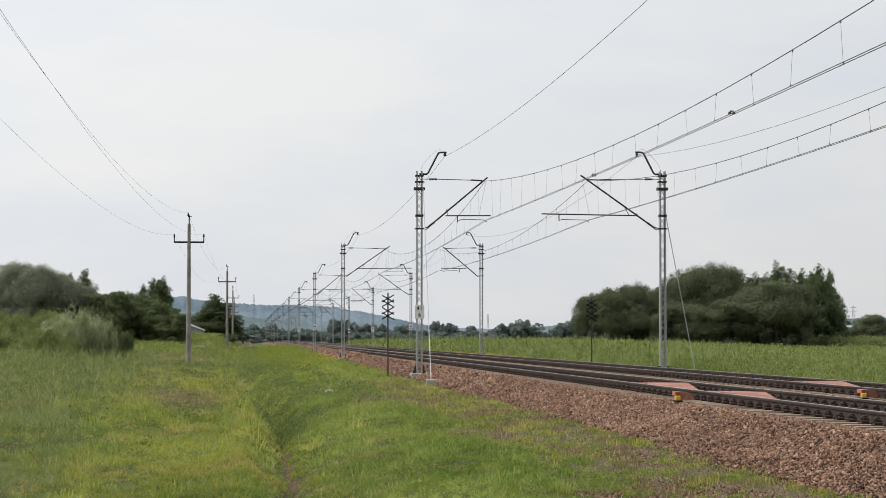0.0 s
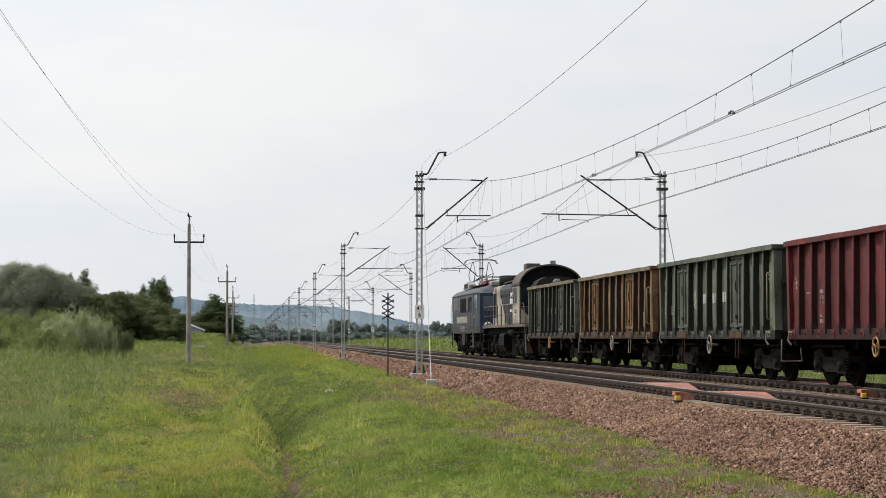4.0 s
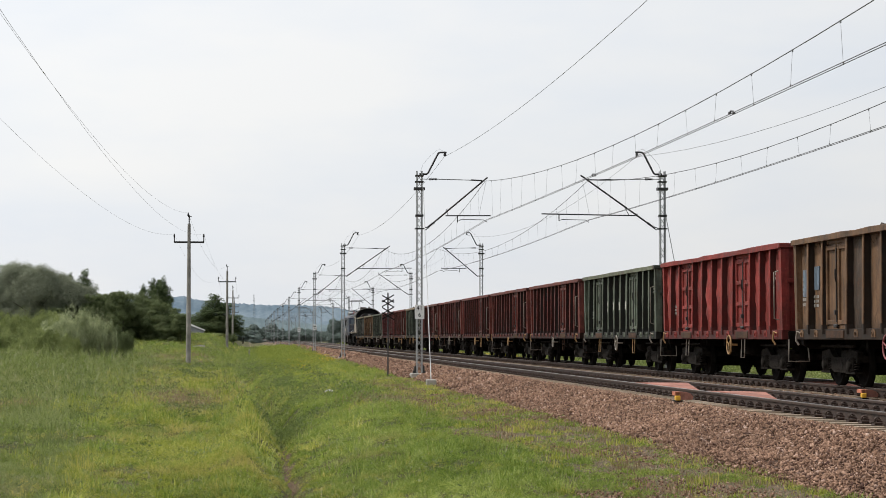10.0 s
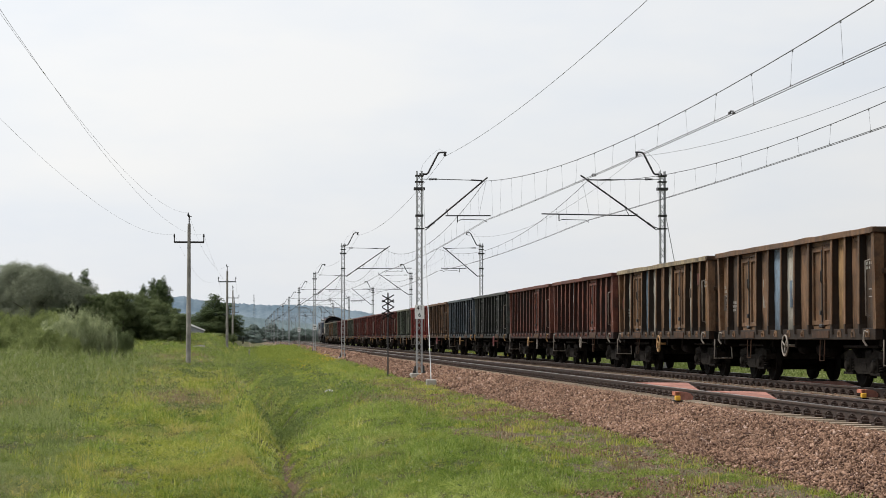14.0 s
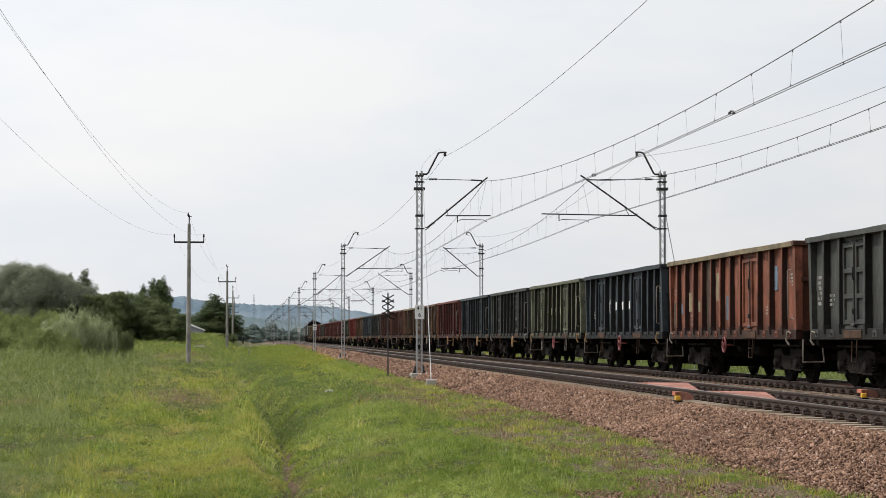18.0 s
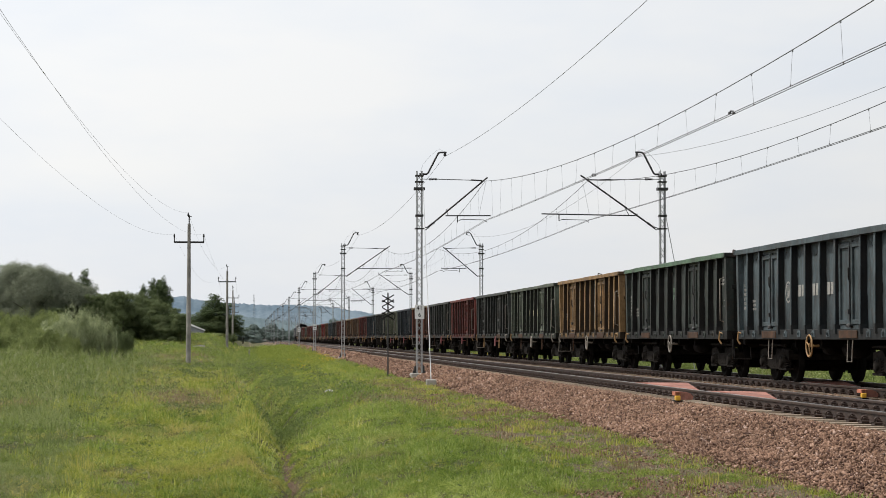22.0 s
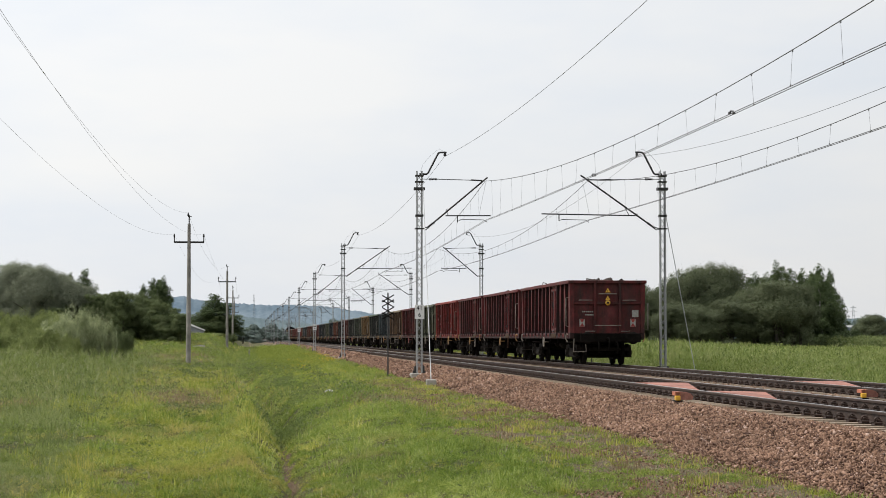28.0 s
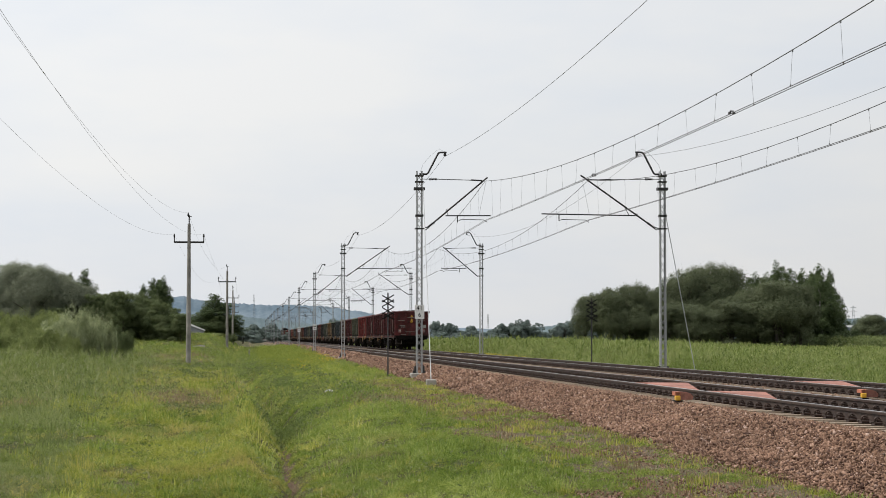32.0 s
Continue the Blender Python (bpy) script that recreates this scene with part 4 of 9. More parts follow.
def door_lock_mesh():
    b = Builder()
    b.tube([(0, 0, 0.15), (0, 0, 1.70)], 0.013, 6)
    b.tube([(-0.02, -0.02, 1.0), (-0.06, -0.12, 1.05), (-0.06, -0.12, 1.25)], 0.016, 5)
    b.box(-0.05, 0.02, -0.10, 0.10, 0.03, 0.11, c=0.02)
    b.box(-0.05, 0.02, -0.04, 0.04, 0.30, 0.40)
    return b.mesh("door_lock", MAT_DARKSTEEL)


def letters(b, x, y, z, w, h, n, rnd, rows=1):
    """Rows of small plain bars in place of unreadable stencilled writing."""
    for r in range(rows):
        yy = y
        for k in range(n):
            ww = w / n * rnd.uniform(0.35, 0.7)
            b.box(x - 0.004, x, yy - ww, yy, z - r * h * 1.6, z - r * h * 1.6 + h)
            yy -= w / n


def knocked_bar(b, x0, x1, L, z0, z1, rnd, amp):
    """A long bar along y, dented a little out of line here and there."""
    n = 14
    c = 0.012
    prof = [(x0, z0), (x1, z0), (x1, z1 - c), (x1 - c, z1), (x0 + c, z1), (x0, z1 - c)]
    vs = []
    for i in range(n + 1):
        dx, dz = (rnd.uniform(-amp, amp), rnd.uniform(-amp, amp) * 0.7) if 0 < i < n else (0, 0)
        vs += [(x + dx, -L / 2 + L * i / n, z + (dz if z > z0 else 0)) for x, z in prof]
    k = len(prof)
    b.add(vs, [(i * k + j, i * k + (j + 1) % k, (i + 1) * k + (j + 1) % k, (i + 1) * k + j) for i in range(n) for j in range(k)])
    b.add(vs[:k], [tuple(reversed(range(k)))])
    b.add(vs[-k:], [tuple(range(k))])


def wagon(index, y_front, y_back, style, colour, panels=None, extra=None, rim=None, label=""):
    """An open four-axle wagon; +y is the way it runs; -x faces the meadow."""
    rnd = random.Random(100 + index)
    L = y_front - y_back
    th = thing("open_wagon", label, "wagon", "wagons of the goods train")
    panels, extra = panels or {}, extra or {}
    mat = paint(colour)
    zb, zt = 1.22, 3.10
    h = zt - zb
    deep = 0.135 if style == 'single' else 0.155
    X = 1.475 - deep
    # stations of doors along the side, from the front
    if style == 'single':
        doors = [(0.69 * L, 1.75)]
    else:
        doors = [(0.235 * L, 1.75), (0.715 * L, 1.75)]
    # ribs and sheets fill what the doors leave
    edges = [0.0]
    for c, w in doors:
        edges += [c - w / 2, c + w / 2]
    edges.append(L)
    ribs, sheets = [], []
    for a, c in zip(edges[0::2], edges[1::2]):
        n = max(1, round((c - a) / (1.08 if style != 'single' else 1.02)))
        for k in range(n):
            sheets.append((a + (c - a) * (k + 0.5) / n, (c - a) / n))
        for k in range(n + 1):
            ribs.append(a + (c - a) * k / n)
    ribs = [r for r in ribs if 0.2 < r < L - 0.2]
    bulge = 0.08 if colour == "bright_red" or index in (4, 7) else 0.03
    side_rim = paint(rim) if rim else mat
    for s in (-1, 1):
        rot = 0 if s < 0 else math.pi
        for k, (c, w) in enumerate(sheets):
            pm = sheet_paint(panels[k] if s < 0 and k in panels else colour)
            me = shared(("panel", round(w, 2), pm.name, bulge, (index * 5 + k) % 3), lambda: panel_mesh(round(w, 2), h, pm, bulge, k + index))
            o = part("wall_panel", me, None, th, at=(s * X, L / 2 - c, zb))
            o.rotation_euler[2] = rot
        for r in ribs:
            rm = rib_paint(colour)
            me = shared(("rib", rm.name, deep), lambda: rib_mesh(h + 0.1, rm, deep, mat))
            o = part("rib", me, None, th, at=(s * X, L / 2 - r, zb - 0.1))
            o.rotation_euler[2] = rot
        dn = 'grid' if style == 'grid' else 'bar'
        for c, w in doors:
            me = shared(("door", dn, mat.name), lambda: door_mesh(1.70, h + 0.015, mat, dn))
            o = part("door", me, None, th, at=(s * X, L / 2 - c, zb))
            o.rotation_euler[2] = rot
            lk = part("door_lock", shared("door_lock", door_lock_mesh), None, o, at=(-0.09, 0, 0))
        # rim and sill run the whole length
        b = Builder()
        x0, x1 = sorted((s * (X - 0.05), s * 1.51))
        knocked_bar(b, x0, x1, L, zt, zt + 0.12, rnd, 0.016 if bulge < 0.05 else 0.035)
        part("rim", b, side_rim, th)
        b = Builder()
        x0, x1 = sorted((s * (X - 0.06), s * 1.435))
        b.box(x0, x1, -L / 2, L / 2, 1.0, zb + 0.005, c=0.01)
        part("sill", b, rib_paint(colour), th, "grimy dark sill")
        if s < 0:
            for c, w in sheets:
                part("lashing_plate", shared(("lash", colour), lambda: lash_mesh(paint(colour))), None, th, at=(-1.437, L / 2 - c, 1.05))
            for c, w in doors:
                part("door_sill", shared("door_sill", lambda: Builder().box(-0.022, 0.0, -0.62, 0.62, 0.0, 0.16, c=0.008).mesh("door_sill", MAT_RUSTSILL)), None, th, "rust-stained plate under the door", at=(-1.437, L / 2 - c, 1.03))
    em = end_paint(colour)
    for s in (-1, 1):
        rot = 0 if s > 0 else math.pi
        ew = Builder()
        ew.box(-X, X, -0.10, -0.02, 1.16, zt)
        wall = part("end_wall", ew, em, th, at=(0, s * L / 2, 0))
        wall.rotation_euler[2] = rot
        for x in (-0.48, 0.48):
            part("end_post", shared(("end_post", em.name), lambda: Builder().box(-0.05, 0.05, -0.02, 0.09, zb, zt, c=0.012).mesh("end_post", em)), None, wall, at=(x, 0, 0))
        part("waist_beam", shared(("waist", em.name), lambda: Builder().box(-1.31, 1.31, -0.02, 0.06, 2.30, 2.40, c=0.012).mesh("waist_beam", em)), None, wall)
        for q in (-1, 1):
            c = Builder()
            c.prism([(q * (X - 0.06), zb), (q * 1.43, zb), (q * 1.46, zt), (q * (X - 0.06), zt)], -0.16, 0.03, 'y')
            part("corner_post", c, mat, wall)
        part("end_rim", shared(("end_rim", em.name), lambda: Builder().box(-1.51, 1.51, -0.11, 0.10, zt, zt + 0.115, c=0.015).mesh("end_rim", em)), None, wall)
        hs = Builder()
        y0, y1 = sorted((s * (L / 2 - 0.22), s * (L / 2 + 0.02)))
        hs.box(-1.30, 1.30, y0, y1, 0.86, 1.20, c=0.03)
        part("headstock", hs, MAT_GRIME, th)
        for x in (-0.875, 0.875):
            o = part("buffer", shared("buffer", buffer_mesh), None, th, at=(x, s * (L / 2), 1.02))
            o.rotation_euler[2] = 0 if s > 0 else math.pi
        o = part("coupler", shared("coupler", coupler_mesh), None, th, at=(0, s * L / 2, 1.0))
        o.rotation_euler[2] = 0 if s > 0 else math.pi
    # underframe
    b = Builder()
    b.box(-X, X, -L / 2 + 0.05, L / 2 - 0.05, 1.03, 1.10)
    part("floor", b, MAT_GRIME, th)
    b = Builder()
    for x in (-0.34, 0.34):
        b.box(x - 0.06, x + 0.06, -L / 2 + 0.1, L / 2 - 0.1, 0.78, 1.04)
    b.box(-1.2, 1.2, -0.1, 0.1, 0.82, 1.03)
    b.box(-1.2, 1.2, 2.0, 2.15, 0.82, 1.03)
    b.box(-1.2, 1.2, -2.15, -2.0, 0.82, 1.03)
    part("underframe", b, MAT_GRIME, th)
    b = Builder()
    b.lathe([(-0.5, 0.05), (-0.48, 0.17), (0.48, 0.17), (0.5, 0.05)], (-0.75, -1.1, 0.78), 'y', 14)
    part("air_tank", b, MAT_GRIME, th)
    b = Builder()
    b.lathe([(-0.3, 0.05), (-0.28, 0.14), (0.28, 0.14), (0.3, 0.05)], (-0.70, 0.9, 0.80), 'y', 14)
    part("brake_cylinder", b, MAT_GRIME, th)
    q = (L - 12.8) / 2 + 4.35
    for s in (-1, 1):
        add_bogie(th, s * q)
    # handwheel, steps and hooks on both sides
    hm = (MAT_YHANDLE, MAT_GHANDLE, MAT_RHANDLE)[rnd.choice((0, 0, 0, 1, 1, 2))]
    sm = (MAT_YHANDLE, MAT_GHANDLE, MAT_RUSTSILL)[rnd.choice((0, 2, 1, 2))]
    wy = {'single': 0.50, 'double': 0.50, 'grid': 0.62}[style]
    for s in (-1, 1):
        me = shared(("handwheel", hm.name), lambda: handwheel_mesh(hm))
        o = part("handwheel", me, None, th, "worn painted handbrake wheel", at=(s * 1.46, L / 2 - wy * L, 0.86))
        o.rotation_euler[2] = 0 if s < 0 else math.pi
        if style == 'single':
            o.scale = (1, 0.80, 0.80)
        for c, w in doors:
            if rnd.random() < 0.8:
                b = Builder()
                y = L / 2 - c
                b.tube([(s * 1.40, y - 0.17, 1.02), (s * 1.42, y - 0.17, 0.55), (s * 1.42, y + 0.17, 0.55), (s * 1.40, y + 0.17, 1.02)], 0.013, 6)
                if style == 'single':
                    b.tube([(s * 1.42, y - 0.17, 0.78), (s * 1.42, y + 0.17, 0.78)], 0.016, 6)
                part("step", b, sm, th, "bent steel step under the door")
        for e in (-1, 1):
            b = Builder()
            y = e * (L / 2 - 0.42)
            b.tube([(s * 1.40, y, 1.12), (s * 1.51, y + 0.03, 1.18), (s * 1.52, y + 0.08, 0.98), (s * 1.47, y + 0.02, 0.88)], 0.026, 6)
            part("lashing_hook", b, MAT_YHANDLE if rnd.random() < 0.6 else MAT_GHANDLE, th)
    # grab rail and step at the rear corner
    b = Builder()
    b.tube([(-1.46, -L / 2 + 0.20, 1.45), (-1.56, -L / 2 + 0.20, 1.48), (-1.56, -L / 2 + 0.20, 2.55), (-1.46, -L / 2 + 0.20, 2.58)], 0.017, 6)
    part("grab_rail", b, MAT_GHANDLE, th)
    b = Builder()
    b.tube([(-1.30, -L / 2 - 0.12, 1.0), (-1.34, -L / 2 - 0.2, 0.50), (-0.85, -L / 2 - 0.2, 0.50), (-0.85, -L / 2 - 0.05, 0.95)], 0.018, 6)
    part("shunter_step", b, MAT_GHANDLE if rnd.random() < 0.5 else MAT_SILL, th)
    # stencilled writing as bars
    b = Builder()
    f = lambda u: L / 2 - u
    xs = -X - 0.012 - bulge * 0.2
    wcl = 0.42
    if style == 'single':
        letters(b, xs, f(0.35), 2.35, wcl, 0.07, 4, rnd, 5)
        letters(b, xs, f(sheets[1][0] - 0.2), 2.15, wcl, 0.09, 3, rnd, 2)
        letters(b, xs, f(sheets[2][0] - 0.2), 2.0, wcl, 0.08, 4, rnd, 6)
        letters(b, xs, f(L - 0.75), 2.45, 0.5, 0.05, 5, rnd, 4)
        letters(b, xs, f(L - 0.6), 1.55, 0.3, 0.06, 3, rnd, 2)
        letters(b, xs, f(sheets[-3][0] - 0.15), 1.75, 0.3, 0.05, 4, rnd, 3)
    else:
        letters(b, xs, f(0.30), 2.3, 0.36, 0.07, 4, rnd, 6)
        letters(b, xs, f(1.1), 1.9, 0.5, 0.06, 5, rnd, 3)
        letters(b, xs, f(L - 1.0), 2.5, 0.7, 0.06, 6, rnd, 2)
        b.box(xs - 0.004, xs, f(L - 0.7), f(L - 0.45), 1.85, 1.87)
        b.box(xs - 0.004, xs, f(L - 0.7), f(L - 0.45), 2.0, 2.02)
    tagged(part("stencil_mark", b, MAT_LETTER, th, "worn white stencilled marks"), kind="stuff")
    if "logo" in extra:
        b = Builder()
        lm = extra["logo"]
        mids = [q for q in sheets if doors[0][0] < q[0] < doors[1][0]]
        x = xs - 0.022
        yc = f(mids[0][0] - 0.02)
        n = 26
        for k in range(n):
            w0, w1 = 2 * math.pi * k / n, 2 * math.pi * (k + 1) / n
            ri, ro = 0.205, 0.250
            P = lambda r, w: (x, yc + r * math.cos(w), 2.08 + r * math.sin(w))
            b.add([P(ri, w0), P(ro, w0), P(ro, w1), P(ri, w1)], [(0, 1, 2, 3)])
        for d in (-0.10, 0.0, 0.10):
            b.add([(x, yc + d + 0.07, 2.24), (x, yc + d + 0.02, 2.24), (x, yc + d - 0.06, 1.94), (x, yc + d - 0.01, 1.94)], [(0, 1, 2, 3)])
        # plain letter-sized blocks on the sheets between the ribs
        for k, q in enumerate(mids[1:4]):
            for j in range(2):
                y1 = f(q[0] - 0.30 + j * 0.27)
                part("letter_block", Builder().box(x, x + 0.004, y1 - 0.21, y1, 1.96, 2.22), lm, th)
        part("company_mark", b, lm, th, "large pale company mark in plain shapes")
    if "stripe" in extra:
        k = extra["stripe"]
        b = Builder()
        yc = f(sheets[k][0])
        b.add([(xs - 0.012, yc + 0.16, 2.86), (xs - 0.012, yc - 0.05, 2.80), (xs - 0.012, yc - 0.16, 2.72), (xs - 0.012, yc - 0.02, 2.76)], [(0, 1, 2, 3)])
        for j in range(4):
            for z in (2.52, 2.34):
                part("letter_block", Builder().box(xs - 0.012, xs - 0.008, yc + 0.20 - j * 0.11 - 0.085, yc + 0.20 - j * 0.11, z, z + 0.14), MAT_LETTER, th)
        part("company_mark", b, MAT_LETTER, th, "white company mark in plain shapes")
    if "patch" in extra:
        k = extra["patch"]
        b = Builder()
        letters(b, xs - 0.01, f(sheets[k][0] - 0.3), 2.35, 0.55, 0.13, 4, rnd, 2)
        part("patch_mark", b, paint("mint"), th)
    if colour in ("brown", "umber", "ochre", "orange"):
        # welded repair plates on a few sheets
        for k, (c, w) in enumerate(sheets):
            if rnd.random() < 0.45:
                pw, ph = rnd.uniform(0.22, 0.42), rnd.uniform(0.25, 0.75)
                z = rnd.uniform(1.3, 2.9 - ph)
                y = f(c - rnd.uniform(0.0, 0.25))
                key = rnd.choice(("stone", "tan", "pale_blue", "dark_brown", "rust_red"))
                part("repair_plate", Builder().box(xs - 0.018, xs + 0.02, y - pw / 2, y + pw / 2, z, z + ph, c=0.004), paint(key), th)
    if "load" in extra:
        b = Builder()
        for k in range(extra["load"] * 3):
            y = rnd.uniform(-L / 2 + 0.4, L / 2 - 0.4)
            x = rnd.uniform(-1.1, 0.9)
            a = rnd.uniform(0.10, 0.42)
            z = 3.12 + rnd.uniform(-0.1, 0.06)
            b.box(-a, a, -0.04, 0.04, -0.05, 0.05, m=Matrix.Translation((x, y, z)) @ Euler((rnd.uniform(-1, 1), rnd.uniform(-0.5, 0.5), rnd.uniform(0, 3))).to_matrix().to_4x4())
            if k % 9 == 0:
                b.tube([(x, y, z - 0.2), (x + 0.1, y + 0.3, z + 0.22), (x + 0.3, y + 0.7, z + 0.20), (x + 0.4, y + 0.9, z - 0.1)], 0.02, 5)
        # the heap below the rim that carries these ends
        nx, ny = 14, 84
        up = 0.06 if extra["load"] >= 8 else 0.0
        vs = [(-1.33 + 2.66 * i / nx, -L / 2 + 0.12 + (L - 0.24) * j / ny, 2.88 + up + (0.16 + 1.3 * up) * rnd.random() ** 1.5 + 0.12 * math.sin(math.pi * i / nx) + 0.05 * math.sin(j * 0.7 + index)) for j in range(ny + 1) for i in range(nx + 1)]
        b.add(vs, [(j * (nx + 1) + i, j * (nx + 1) + i + 1, (j + 1) * (nx + 1) + i + 1, (j + 1) * (nx + 1) + i) for j in range(ny) for i in range(nx)])
        part("scrap_load", b, MAT_SCRAP, th, "heap of rusty scrap above the rim")
    if "tail" in extra:
        tail_marks(th, L)
    TRAIN.append((th, (y_front + y_back) / 2))
    return th


def tail_marks(th, L):
    """Warning triangles, tail boards and rails on the last end wall."""
    y = -L / 2 - 0.115
    for x, z, s in ((0.0, 2.84, 0.10), (0.0, 2.55, 0.10)):
        b = Builder()
        b.prism([(x - s, z - s * 0.8), (x + s, z - s * 0.8), (x, z + s * 0.8)], y - 0.006, y, 'y')
        part("warning_triangle", b, MAT_YELLOW, th, "yellow warning triangle")
    b = Builder()
    b.lathe([(0, 0.10), (0.006, 0.10)], (0.0, y - 0.006, 2.36), 'y', 16)
    part("round_mark", b, MAT_YELLOW, th)
    b = Builder()
    b.box(-0.04, 0.04, y - 0.010, y - 0.0065, 2.33, 2.39)
    for z in (2.79, 2.50):
        b.box(-0.012, 0.012, y - 0.010, y - 0.0065, z, z + 0.06)
    part("dark_mark", b, MAT_BLACK, th)
    for x in (-0.98, 0.98):
        b = Builder()
        b.box(x - 0.10, x + 0.10, -L / 2 - 0.06, -L / 2 - 0.045, 1.45, 1.75)
        pl = part("tail_board", b, MAT_LETTER, th, "white tail board with red wedges")
        r = Builder()
        yy = -L / 2 - 0.061
        r.prism([(x - 0.095, 1.745), (x + 0.095, 1.745), (x, 1.60)], yy - 0.004, yy, 'y')
        r.prism([(x - 0.095, 1.455), (x + 0.095, 1.455), (x, 1.60)], yy - 0.004, yy, 'y')
        part("wedges", r, shared("tail_red", lambda: plain_mat("tail_board_red", (0.24, 0.03, 0.025), 0.6)), pl)
    for x0, x1, z in ((-0.33, 0.33, 2.70), (-1.10, -0.60, 2.46), (0.60, 1.10, 2.46), (-0.50, 0.50, 1.50), (-0.85, -0.50, 1.28), (0.52, 0.85, 1.28)):
        b = Builder()
        b.tube([(x0, -L / 2 - 0.02, z), (x0, -L / 2 - 0.15, z), (x1, -L / 2 - 0.15, z), (x1, -L / 2 - 0.02, z)], 0.016, 6)
        part("grab_rail", b, MAT_GHANDLE, th, "pale end grab rail")
    b = Builder()
    b.tube([(1.44, -L / 2 + 0.1, 1.35), (1.56, -L / 2 - 0.05, 1.35), (1.56, -L / 2 - 0.05, 2.35), (1.44, -L / 2 + 0.1, 2.35)], 0.018, 6)
    part("grab_rail", b, MAT_GHANDLE, th, "pale end grab rail")
    b = Builder()
    rnd = random.Random(5)
    letters(b, -0.62, -L / 2 - 0.02, 1.9, 0.01, 0.05, 1, rnd, 1)
    for k in range(6):
        b.box(-0.98 + k * 0.075, -0.98 + k * 0.075 + 0.055, -L / 2 - 0.026, -L / 2 - 0.02, 2.0, 2.05)
        b.box(-0.86 + k * 0.06, -0.86 + k * 0.06 + 0.045, -L / 2 - 0.026, -L / 2 - 0.02, 1.88, 1.93)
    b.box(0.95, 1.2, -L / 2 - 0.026, -L / 2 - 0.02, 1.82, 2.08)
    part("stencil_mark", b, MAT_LETTER, th)
    b = Builder()
    for x in (-0.875, 0.875):
        b.box(x - 0.28, x + 0.28, -L / 2 - 0.64, -L / 2 - 0.605, 0.86, 1.20, c=0.08)
    part("buffer_plates", b, MAT_GRIME, th)


BOUNDS = [-4.96, -18.67, -33.19, -47.45, -61.64, -75.27, -89.94, -102.37, -116.45, -130.3, -144.23, -158.23, -172.23, -186.6, -200.89, -215.1, -229.59,
          -243.23, -257.43, -271.55, -285.87, -300.3, -314.7, -329.03, -343.16, -357.82, -372.46, -386.92, -400.54, -414.77, -429.36, -443.36, -458.26,
          -472.52, -486.71, -501.15, -515.47, -530.06, -542.56, -557.0, -570.38]

